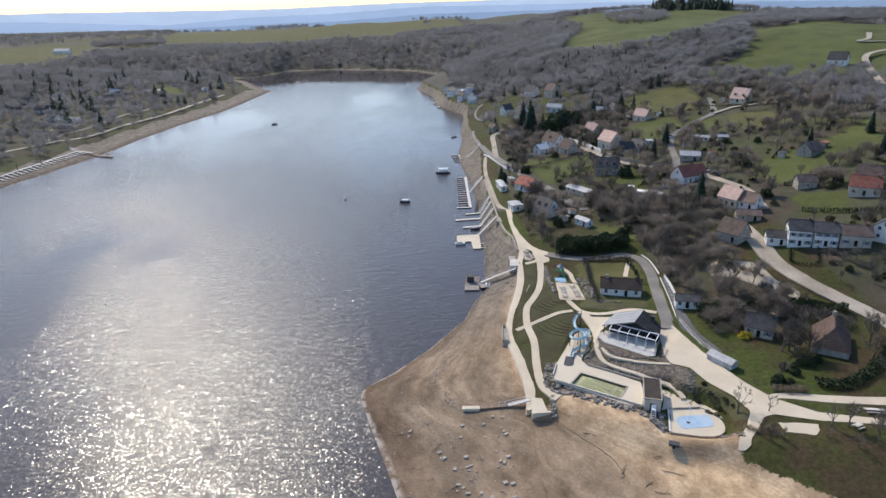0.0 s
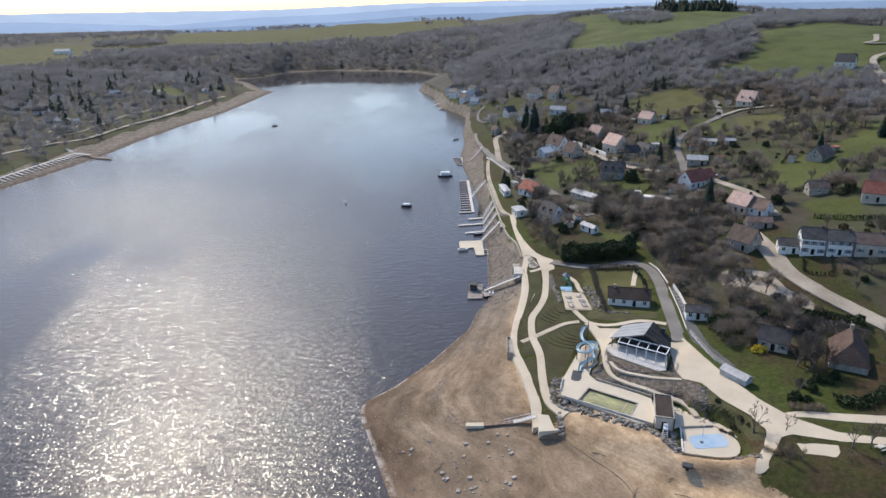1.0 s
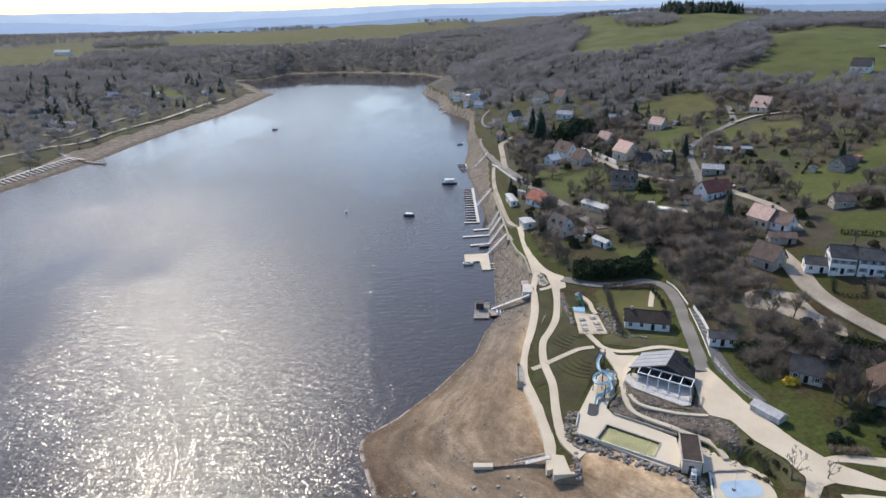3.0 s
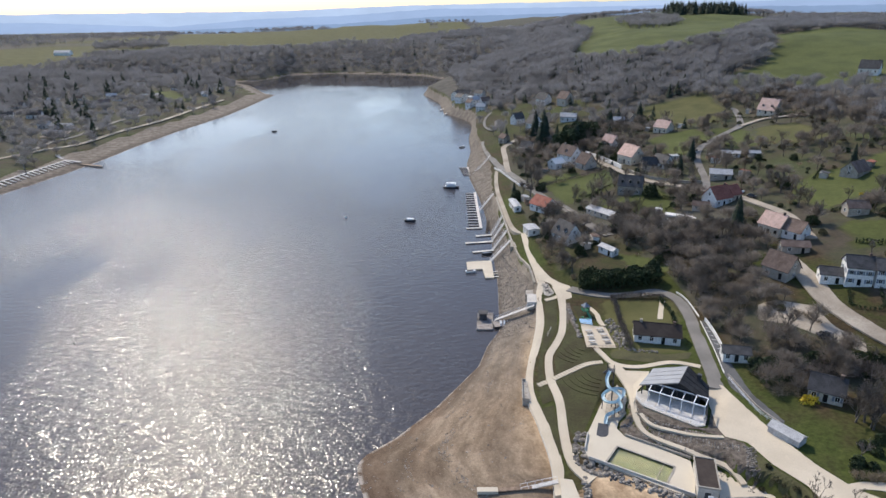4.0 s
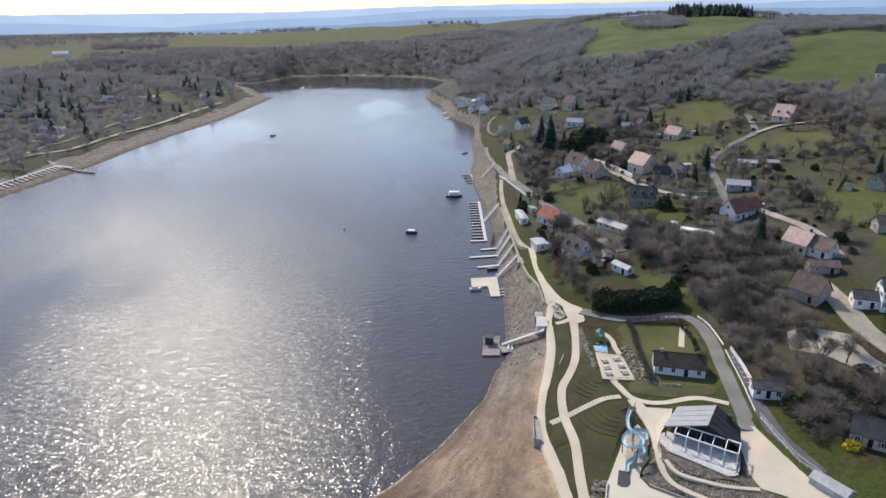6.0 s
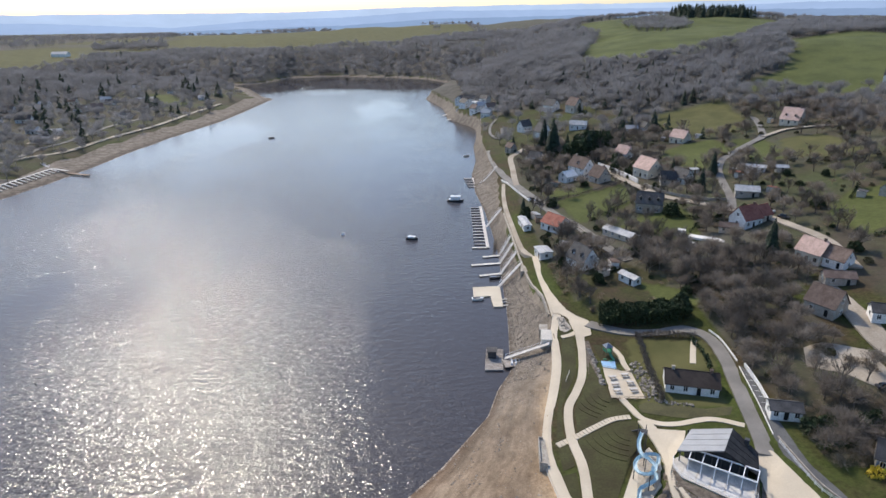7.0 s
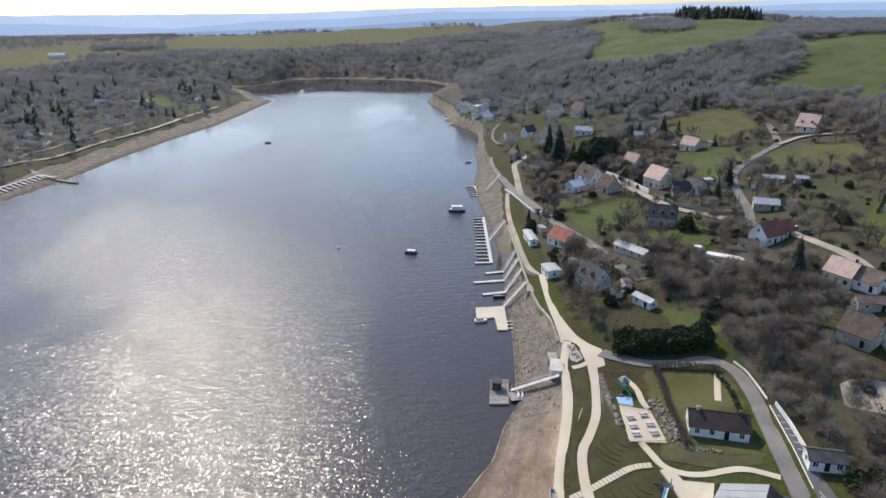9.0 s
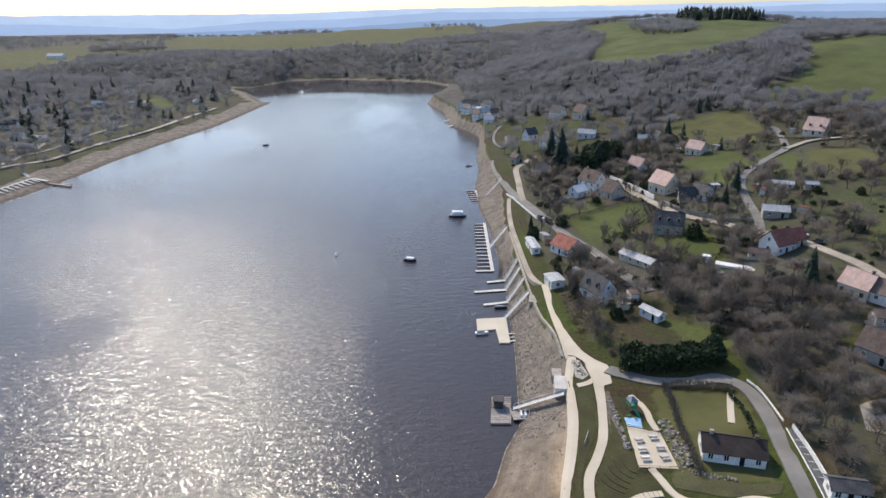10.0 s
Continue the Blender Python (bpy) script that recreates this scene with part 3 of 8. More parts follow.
# beach: contour bands left by the falling water, wet at the margin, stony in places
bands = ramp(nt, noise_at(nt, 1.0, 5.0, 0.6, (0.06, 0.06, 2.0)), (0.225, 0.176, 0.126), (0.352, 0.278, 0.200), 0.36, 0.62)
upper = ramp(nt, noise_at(nt, 0.12, 5.0, 0.6), (0.410, 0.298, 0.187), (0.535, 0.402, 0.26), 0.4, 0.6)
lines = ramp(nt, noise_at(nt, 1.0, 5.0, 0.7, (0.16, 0.16, 5.0)), (0.81, 0.79, 0.77), (1.09, 1.09, 1.09), 0.36, 0.62)
stony = ramp(nt, noise_at(nt, 0.06, 6.0, 0.7), (0.66, 0.63, 0.61), (1.12, 1.12, 1.12), 0.36, 0.58)
high = nt.nodes.new("ShaderNodeMapRange")
high.inputs["From Min"].default_value, high.inputs["From Max"].default_value = 3.4, 5.0
shore = mix(nt, high.outputs[0], bands, upper)
shore = mix(nt, 1.0, shore, lines, "MULTIPLY")
shore = mix(nt, 1.0, shore, stony, "MULTIPLY")
shore = mix(nt, 1.0, shore, ramp(nt, noise_at(nt, 1.6, 7.0, 0.8), (0.76, 0.76, 0.76), (1.18, 1.18, 1.18), 0.34, 0.66), "MULTIPLY")
# tidal zones of darker gravel and paler silt, one above the other
level = nt.nodes.new("ShaderNodeMath")
level.operation = "MULTIPLY_ADD"
level.inputs[1].default_value = 1.5
nt.links.new(noise_at(nt, 0.045, 4.0, 0.6), level.inputs[0])
zones = nt.nodes.new("ShaderNodeValToRGB")
zones.color_ramp.elements[0].position, zones.color_ramp.elements[0].color = 0.0, (0.80, 0.78, 0.77, 1)
zones.color_ramp.elements[1].position, zones.color_ramp.elements[1].color = 1.0, (1.04, 1.04, 1.04, 1)
for at, k in ((0.16, (1.02, 0.97, 0.95)), (0.24, (0.80, 0.79, 0.78)), (0.33, (1.08, 1.05, 1.02)), (0.40, (0.84, 0.82, 0.80)), (0.50, (1.10, 1.08, 1.05)), (0.60, (0.90, 0.88, 0.86)), (0.72, (1.10, 1.08, 1.04))):
    zones.color_ramp.elements.new(at).color = (*k, 1)
scaled = nt.nodes.new("ShaderNodeMath")
scaled.operation = "MULTIPLY"
scaled.inputs[1].default_value = 1 / 7.0
nt.links.new(level.outputs[0], scaled.inputs[0])
nt.links.new(scaled.outputs[0], zones.inputs[0])
shore = mix(nt, 1.0, shore, zones.outputs[0], "MULTIPLY")
bankside = ramp(nt, noise_at(nt, 0.22, 7.0, 0.75), (0.105, 0.088, 0.070), (0.285, 0.245, 0.20), 0.34, 0.66)
geo = nt.nodes.new("ShaderNodeNewGeometry")
xyz = nt.nodes.new("ShaderNodeSeparateXYZ")
nt.links.new(geo.outputs["Position"], xyz.inputs[0])
north = nt.nodes.new("ShaderNodeMapRange")
north.inputs["From Min"].default_value, north.inputs["From Max"].default_value = 160.0, 212.0
nt.links.new(xyz.outputs["Y"], north.inputs["Value"])
nt.links.new(xyz.outputs["Z"], high.inputs["Value"])
nt.links.new(xyz.outputs["Z"], level.inputs[2])
shore = mix(nt, north.outputs[0], shore, bankside)
wet = nt.nodes.new("ShaderNodeMapRange")
wet.inputs["From Min"].default_value, wet.inputs["From Max"].default_value = 0.9, 0.15
nt.links.new(xyz.outputs["Z"], wet.inputs["Value"])
shore = mix(nt, wet.outputs[0], shore, mix(nt, 1.0, shore, (0.55, 0.52, 0.50), "MULTIPLY"))
scum = nt.nodes.new("ShaderNodeMapRange")
scum.inputs["From Min"].default_value, scum.inputs["From Max"].default_value = 0.13, 0.05
nt.links.new(xyz.outputs["Z"], scum.inputs["Value"])
shore = mix(nt, mix(nt, 1.0, scum.outputs[0], ramp(nt, noise_at(nt, 0.35, 4.0, 0.7), (0, 0, 0), (1, 1, 1), 0.42, 0.56), "MULTIPLY"), shore, (0.40, 0.355, 0.30))
col = mix(nt, sep.outputs["Blue"], grass, leafy)
col = mix(nt, sep.outputs["Green"], col, meadow)
nt.links.new(col, bsdf.inputs["Base Color"])
alpha = zone.outputs["Alpha"]
col = mix(nt, alpha, col, drygrass)
ragged = nt.nodes.new("ShaderNodeMath")
ragged.operation = "MULTIPLY_ADD"
ragged.inputs[1].default_value = 0.9
nt.links.new(noise_at(nt, 0.7, 5.0, 0.7), ragged.inputs[0])
nt.links.new(sep.outputs["Red"], ragged.inputs[2])
col = mix(nt, ramp(nt, ragged.outputs[0], (0, 0, 0), (1, 1, 1), 0.90, 1.0), col, shore)
nt.links.new(col, bsdf.inputs["Base Color"])
bsdf.inputs["Roughness"].default_value = 0.95
bsdf.inputs["Specular IOR Level"].default_value = 0.15
bump(nt, bsdf, noise_at(nt, 1.6, 6.0, 0.7), 0.7, 0.14)
M["ground"] = m

me = mesh_of("ground", np.stack([GX, GY, GZ], -1).reshape(-1, 3).tolist(), quads.tolist(), m, True)
layer = me.color_attributes.new("zone", "FLOAT_COLOR", "POINT")
layer.data.foreach_set("color", np.stack([sand, field, np.clip(litter * 1.2, 0, 1), dry], -1).astype(np.float32).ravel())
tagged(new("ground", me), "rolling land with meadows, woods and a bare sandy lake shore", "ground", kind="structure")

bm = bmesh.new()
lake = [(-420, -650), (60, -650), (60, 100), (60, 600), (70, 1180), (-520, 1200), (-520, 900), (-420, 300)]
bm.faces.new([bm.verts.new((x, y, 0)) for x, y in lake])
tagged(part("water", bm, M["water"]), "grey-blue lake rippled by wind and glinting in the sun", "water", kind="structure")


# ---- distant ridges ----
def ridge(name, dist, crest, colour):
    """A long far ridge that closes the view, haze painted into its glow; crest: bearing in degrees, height."""
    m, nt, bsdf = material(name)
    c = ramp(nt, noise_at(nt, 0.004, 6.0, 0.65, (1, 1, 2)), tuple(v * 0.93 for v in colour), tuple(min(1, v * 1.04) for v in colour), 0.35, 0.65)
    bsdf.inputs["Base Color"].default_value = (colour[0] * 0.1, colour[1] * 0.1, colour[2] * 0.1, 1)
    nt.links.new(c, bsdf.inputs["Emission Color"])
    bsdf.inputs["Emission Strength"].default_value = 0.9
    bsdf.inputs["Roughness"].default_value = 1.0
    bsdf.inputs["Specular IOR Level"].default_value = 0.0
    verts, faces, n = [], [], 420
    for i in range(n + 1):
        a = -52 + 104 * i / n
        h = float(I(a, [c[0] for c in crest], [c[1] for c in crest]))
        h += dist * (0.0011 * noise.noise((a * 0.35, dist, 0)) + 0.0007 * noise.noise((a * 1.3, dist, 2)) + 0.0003 * noise.noise((a * 6, dist, 4)))
        s, c = math.sin(radians(a)), math.cos(radians(a))
        for r, z in ((dist - 500, -80), (dist - 200, h * 0.6 - 20), (dist, h), (dist + 120, -80)):
            verts.append((r * s, r * c, z))
    for i in range(n):
        faces += [(i * 4 + j, (i + 1) * 4 + j, (i + 1) * 4 + j + 1, i * 4 + j + 1) for j in range(3)]
    tagged(new(name, mesh_of(name, verts, faces, m, True)), "far ridge of wooded hills with blue haze painted in", "hills", kind="structure")


# colours grow paler with distance: air haze painted into each ridge's glow
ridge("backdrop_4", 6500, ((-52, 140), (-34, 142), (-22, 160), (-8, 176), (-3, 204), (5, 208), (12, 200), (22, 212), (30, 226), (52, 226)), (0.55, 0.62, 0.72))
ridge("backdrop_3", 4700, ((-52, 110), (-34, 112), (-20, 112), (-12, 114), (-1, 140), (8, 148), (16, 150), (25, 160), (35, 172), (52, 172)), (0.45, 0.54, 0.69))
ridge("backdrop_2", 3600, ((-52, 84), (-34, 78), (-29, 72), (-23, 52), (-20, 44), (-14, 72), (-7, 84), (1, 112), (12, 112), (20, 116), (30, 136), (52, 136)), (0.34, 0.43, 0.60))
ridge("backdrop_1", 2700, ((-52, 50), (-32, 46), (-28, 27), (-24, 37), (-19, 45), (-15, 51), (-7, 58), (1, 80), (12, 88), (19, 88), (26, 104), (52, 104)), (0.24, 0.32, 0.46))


# ---- paths, roads and lawns ----
PROM = [(26.9, 126.5), (28.0, 136.1), (27.6, 148.5), (26.6, 159.6), (27.3, 169.4), (29.6, 179.5), (32.3, 188.6), (35.2, 199.5), (37.2, 210.5), (38.6, 220.0), (41.0, 229.0)]
ribbon("promenade", PROM, 2.5, M["path"], "pale concrete promenade curving along the beach", lift=0.18, thick=2.6, across=3)
ribbon("pavement", [(40.8, 229.0, 3.2), (40.8, 236.0, 3.0), (40.7, 246.5, 2.5), (40.9, 263.0, 2.3), (41.6, 278.0, 2.3)], 2.6, M["path"], "pale lakeside footpath beside the stone quay", lift=0.16, across=3)
ribbon("pavement", [(34.4, 129.2, 3.6), (33.2, 130.8, 3.0), (31.4, 135.2, 2.5), (31.2, 141.0), (31.8, 148.0), (33.0, 158.4), (32.7, 169.0), (34.4, 180.0), (37.8, 186.6), (41.0, 193.8), (43.6, 205.0), (45.0, 214.0, 2.6), (45.8, 219.5, 3.4)], 2.2, M["path"], "pale winding footpath between two lawns", lift=0.16, across=3)
ribbon("pavement", [(48.2, 181.0), (49.2, 177.0), (50.4, 172.6), (53.7, 169.8), (58.0, 168.9), (66.0, 169.4), (72.5, 166.0)], 1.7, M["path"], "pale footpath behind the bathing house", lift=0.14, across=3)
ribbon("pavement", [(52.0, 209.0), (53.8, 203.0), (53.6, 198.0), (54.0, 194.0)], 1.5, M["path"], "pale footpath beside the playground", lift=0.14, across=3)
ribbon("pavement", [(50.4, 171.5, 2.6), (51.6, 165.5, 3.2), (51.6, 158.5, 2.4), (50.0, 152.0, 1.5), (49.0, 147.0, 1.3), (49.5, 141.8, 1.2), (53.6, 137.2, 1.15), (59.6, 132.6, 1.15), (63.4, 130.2, 1.15), (64.8, 127.4, 1.2), (65.2, 125.2, 1.4)], 1.6, M["path"], "pale garden path winding down round the terrace", lift=0.30, across=3)
ribbon("pavement", [(50.2, 147.2), (51.4, 143.4), (55.8, 140.6), (60.0, 138.6), (66.0, 137.4)], 0.9, M["path"], "narrow pale path below the terrace wall", lift=0.26, across=3)
ESPL = [(69.5, 158.5), (68.0, 150.0), (66.0, 141.5), (66.4, 137.6), (70.2, 135.0), (72.0, 127.6), (75.4, 121.0), (76.4, 114.5), (73.4, 110.0), (69.8, 106.0), (68.3, 103.4), (69.6, 102.8), (71.3, 103.6), (72.2, 105.4), (75.0, 108.2), (78.6, 112.2), (81.2, 112.8), (90.0, 109.6), (104.6, 106.6), (112.0, 107.0), (112.0, 108.6), (104.6, 108.8), (91.5, 112.6), (84.2, 119.0), (80.8, 125.8), (77.4, 136.9), (75.4, 149.0), (74.2, 156.8)]
patch("pavement", ESPL, M["path"], "broad pale sandy esplanade leading to the beach", "path", lift=0.13, step=0.8)
ribbon("pavement", [(83.0, 119.6, 1.4), (88.0, 119.6, 2.4), (96.0, 117.6, 3.0), (107.0, 115.6, 3.2), (118.0, 114.4, 3.2)], 3.0, M["path"], "sandy track branching off across rough grass", lift=0.1, across=3)
ribbon("road", [(49.0, 220.6, 4.2), (51.6, 218.4, 4.4), (58.5, 213.4), (67.6, 211.2), (75.5, 211.2, 4.4), (79.6, 207.4), (80.8, 202.0), (80.2, 194.0), (78.6, 185.0), (76.4, 174.4), (73.6, 160.0), (72.2, 156.0)], 3.7, M["asphalt"], "worn grey asphalt lane running down to the bathing place", "road", lift=0.13)
ribbon("road", [(74.3, 262.4), (69.5, 278.5), (65.1, 302.4), (58.4, 324.7), (53.6, 352.0, 5.0), (48.6, 382.0), (44.8, 408.0), (43.4, 438.0), (42.4, 462.0, 3.4), (42.6, 486.0, 2.6)], 4.6, M["asphalt"], "grey lane following the lake shore through the village", "road", lift=0.3, step=3.0)
ribbon("road", [(138.0, 132.0), (135.4, 145.0), (132.6, 154.0), (128.4, 164.4), (124.0, 176.0), (121.6, 190.0), (123.4, 204.0, 7.2), (124.8, 217.0, 6.0), (126.0, 228.0, 4.4)], 6.6, M["gravel"], "broad pale gravel road past the white houses", "road", lift=0.25, step=2.0)
ribbon("road", [(48.6, 381.0, 3.0), (49.6, 400.0), (51.6, 423.0), (54.0, 452.0), (59.0, 462.0), (70.5, 481.0)], 3.4, M["gravel"], "grey side lane climbing from the shore", "road", lift=0.3, step=3.0)
ribbon("road", [(92.0, 412.0), (97.4, 400.0), (100.6, 382.0), (104.4, 357.0), (110.5, 330.0), (121.0, 313.6), (128.0, 300.6), (133.0, 294.0), (137.0, 285.0), (140.0, 272.0), (143.0, 255.0), (139.0, 232.0)], 4.4, M["gravel"], "pale village street between gardens", "road", lift=0.3, step=3.0)
ribbon("road", [(129.0, 299.0), (135.0, 314.0), (141.0, 336.0), (147.6, 356.0), (157.0, 373.0), (171.0, 387.0), (186.0, 399.0), (194.0, 406.0, 4.4), (201.0, 421.0), (208.0, 440.0), (213.0, 457.0)], 3.6, M["asphalt"], "narrow grey lane winding uphill between meadows", "road", lift=0.3, step=3.0)
ribbon("road", [(66.0, 606.0), (61.0, 604.0), (54.0, 582.0), (50.4, 557.0), (49.8, 536.0), (53.2, 519.0), (57.0, 530.0), (60.0, 557.0)], 2.0, M["asphalt"], "grey hairpin lane on the wooded slope", "road", lift=0.4, step=3.0)
ribbon("road", [(-318.0, 452.0), (-299.4, 491.7), (-291.0, 512.6), (-277.3, 530.0), (-270.0, 588.0), (-255.0, 659.0), (-248.0, 732.0), (-240.0, 800.0)], 4.4, M["gravel"], "pale shore road behind the far beach", "road", lift=0.4, step=6.0)
ribbon("road", [(-299.0, 508.0), (-301.0, 540.0), (-295.0, 565.5), (-293.4, 643.0), (-281.0, 690.5)], 4.2, M["asphalt"], "grey lane between gardens across the lake", "road", lift=0.4, step=6.0)
patch("pavement", [(-320.6, 555.0), (-325.7, 583.5), (-310.0, 587.0), (-301.0, 557.0)], M["gravel"], "pale gravel yard by the far shore road", "yard", lift=0.5, step=4.0)
ribbon("road", [(194.0, 405.0), (210.0, 413.0), (222.0, 410.0), (238.0, 402.0)], 2.8, M["gravel"], "pale drive below the pink-roofed house", "road", lift=0.3, step=3.0)
ribbon("road", [(300.0, 400.0), (313.0, 424.0), (338.0, 472.0), (355.0, 500.0), (372.0, 512.0), (400.0, 515.0)], 4.5, M["gravel"], "pale farm track below the hill meadow", "road", lift=0.6, step=5.0)
ribbon("road", [(430.0, 610.0), (404.0, 572.0), (388.0, 561.0), (400.0, 551.0), (440.0, 540.0)], 4.5, M["gravel"], "pale farm track across the hill meadow", "road", lift=0.6, step=6.0)
patch("pavement", [(98.0, 186.0), (105.0, 182.0), (112.0, 172.0), (117.5, 166.0), (119.5, 170.0), (116.0, 179.0), (116.5, 190.0), (108.0, 196.0), (102.0, 195.0)], M["gravel"], "pale gravel yard where cars park", "yard", lift=0.16, step=1.6)
patch("pavement", [(80.4, 163.0), (81.4, 174.0), (83.0, 186.0), (82.6, 190.0), (82.0, 188.0), (80.0, 178.0), (77.4, 165.0), (75.8, 155.5), (78.0, 146.0), (80.8, 140.0), (81.8, 141.0), (79.6, 152.0)], M["parking"], "dark asphalt parking strip with white lines", "parking", lift=0.11, step=0.8)

patch("bed", [(44.8, 211.5), (47.0, 211.0), (46.6, 203.0), (45.0, 193.0), (43.6, 189.4), (42.2, 190.4), (43.4, 197.0), (44.6, 205.0)], M["earth"], "bare brown planting strip beside the path", "flower bed", lift=0.07, step=0.7)
patch("pavement", [(43.6, 224.0), (49.4, 221.6), (48.6, 214.0), (44.0, 213.0)], M["path"], "pale paved forecourt at the head of the path", "paving", lift=0.2, step=0.8)
patch("pavement", [(40.0, 247.0), (41.6, 247.0), (43.2, 236.0), (44.4, 231.0), (46.8, 226.0), (49.6, 222.4), (49.4, 219.0), (44.4, 221.6), (43.4, 226.4), (41.4, 229.4), (39.4, 230.0), (39.4, 238.0)], M["path"], "pale dusty forecourt where the paths meet the lane", "paving", lift=0.24, step=0.6)
ribbon("pavement", [(39.6, 215.0), (42.4, 215.6), (45.0, 217.5)], 1.7, M["path"], "pale cross path between promenade and forecourt", lift=0.17, across=3)
patch("bed", [(40.6, 227.6), (42.6, 226.8), (43.6, 219.0), (41.4, 217.4), (39.9, 219.0)], M["stone"], "stony bed between the paths", "bed", lift=0.16, step=0.6)
ribbon("pavement", [(76.0, 205.0), (73.4, 199.0), (71.2, 193.4)], 1.6, M["path"], "pale garden drive leading to the bungalow", lift=0.1, across=3)
LAWN_A = [(28.6, 158.0), (29.0, 168.0), (31.2, 178.6), (33.8, 187.6), (36.6, 198.0), (38.4, 209.0), (40.0, 218.5), (43.4, 217.5), (42.0, 206.0), (39.8, 195.4), (36.4, 188.6), (33.0, 181.6), (31.2, 171.6), (31.6, 159.0)]
LAWN_B = [(34.4, 170.2), (35.8, 179.2), (39.4, 186.0), (42.6, 193.0), (44.6, 201.0), (45.6, 182.0), (47.2, 179.8), (48.4, 175.0), (44.0, 174.2), (38.8, 172.0)]
LAWN_C = [(34.3, 158.4), (33.9, 167.4), (39.0, 169.8), (44.4, 172.0), (49.0, 171.8), (48.6, 165.0), (44.4, 159.6), (35.4, 143.6), (33.4, 141.6), (33.2, 148.0)]
LAWN_D = [(28.8, 138.0), (28.8, 148.0), (28.0, 156.5), (31.4, 157.0), (30.4, 147.6), (29.9, 140.0)]
for poly in (LAWN_A, LAWN_B, LAWN_C, LAWN_D):
    patch("lawn", poly, M["lawn"], "dark green mown lawn beside the winding path", "lawn", lift=0.08, step=0.8)
patch("lawn", [(47.8, 197.4), (47.6, 209.0), (52.2, 209.0), (53.0, 203.0), (53.0, 198.4)], M["lawn"], "green playground lawn under the play tower", "lawn", lift=0.1, step=0.8)


def kerb_line(name, pts, w, h, mat, label, category, group="", lift=0.0, step=1.0):
    p = curve_points(pts, step)
    n = normals2(p)
    z = ground(p[:, 0], p[:, 1]) + lift
    verts, faces = [], []
    for i in range(len(p)):
        for k, dz in ((-0.5, -0.5), (-0.5, h), (0.5, h), (0.5, -0.5)):
            verts.append((p[i, 0] + n[i, 0] * w * k, p[i, 1] + n[i, 1] * w * k, z[i] + dz))
    for i in range(len(p) - 1):
        faces += [(i * 4 + j, i * 4 + (j + 1) % 4, i * 4 + 4 + (j + 1) % 4, i * 4 + 4 + j) for j in range(4)]
    faces += [(0, 1, 2, 3), tuple(len(verts) - 4 + j for j in (3, 2, 1, 0))]
    return tagged(new(name, mesh_of(name, verts, [f[::-1] for f in faces], mat)), label, category, group)


# grass tiers of the little amphitheatre
for cx, cy, radii, a0, a1 in ((47.5, 183.5, (4.5, 6.2, 7.9, 9.6, 11.2), 168, 232), (47.0, 168.5, (4.0, 5.8, 7.6, 9.4, 11.2), 172, 248)):
    for r in radii:
        pts = [(cx + r * math.cos(radians(a)), cy + r * math.sin(radians(a))) for a in np.linspace(a0, a1, 7)]
        ok = [p for p in pts if inside(LAWN_B, np.array([p[0]]), np.array([p[1]]))[0] or inside(LAWN_C, np.array([p[0]]), np.array([p[1]]))[0]]
        if len(ok) > 2:
            kerb_line("tier_edge", ok, 0.35, 0.2, M["lawn"], "curved grass-covered seating tier on the lawn", "seating tier", "amphitheatre tiers")

kerb_line("kerb", [(x - 1.3, y) for x, y in PROM], 0.22, 0.42, M["concrete"], "low pale concrete kerb wall edging the promenade", "kerb", lift=0.1)

# steps between the lawns
stair = thing("stone_steps", "flight of broad pale stone steps across the lawn", "steps")
line = curve_points([(29.4, 166.8), (33.8, 168.6), (38.8, 171.0), (43.8, 173.2), (48.6, 173.4)], 0.9)
nn = normals2(line)
for i in range(len(line) - 1):
    a = math.atan2(line[i + 1, 1] - line[i, 1], line[i + 1, 0] - line[i, 0])
    bm = bmesh.new()
    box(bm, -0.46, -0.85, -0.45, 0.46, 0.85, 0.14, None, 0.02)
    ob = part("step", bm, M["path"], stair)
    ob.matrix_basis = pose(line[i, 0], line[i, 1], gz(*line[i]) + 0.07, 0, 0, math.degrees(a))

zl = gz(27.0, 164.0) + 0.2
slab("lookout", [(23.8, 160.4), (26.0, 159.8), (26.4, 169.4), (25.0, 169.7)], zl, zl - 3.2, M["stone"], "small stone lookout bulging from the promenade wall", "platform", kind="structure")
for a, b in (((23.9, 160.5), (25.0, 169.6)), ((23.9, 160.5), (25.6, 160.0)), ((25.0, 169.6), (26.0, 169.4))):
    bm = bmesh.new()
    beam(bm, (*a, zl + 0.3), (*b, zl + 0.3), 0.22, 0.66)
    tagged(part("parapet", bm, M["stone"]), "low stone parapet round the lookout", "wall", kind="structure")

# ---- landing platform and beach jetty ----
bm = bmesh.new()
plat = [(26.6, 124.0), (31.8, 124.2), (32.6, 129.8), (27.6, 131.0)]
slab("quay_platform", plat, 5.4, 1.6, M["deck"], "raised concrete landing platform at the end of the promenade", "platform", kind="structure")
jetty = thing("beach_jetty", "timber gangway stranded on the sand with a pale float", "jetty")
bm = bmesh.new()
z0 = gz(11, 131) + 0.05
box(bm, -2.3, -0.75, 0, 2.3, 0.75, 0.75, pose(11.8, 130.9, z0, 0, 0, -2), 0.04)
part("float", bm, M["deck"], jetty, "cream float box")
bm = bmesh.new()
beam(bm, (14.0, 130.8, z0 + 0.55), (21.5, 130.6, 3.5), 1.1, 0.22)
part("walkway", bm, M["wood"], jetty)
bm = bmesh.new()
beam(bm, (21.5, 130.6, 3.5), (27.0, 130.4, 5.0), 1.1, 0.2)
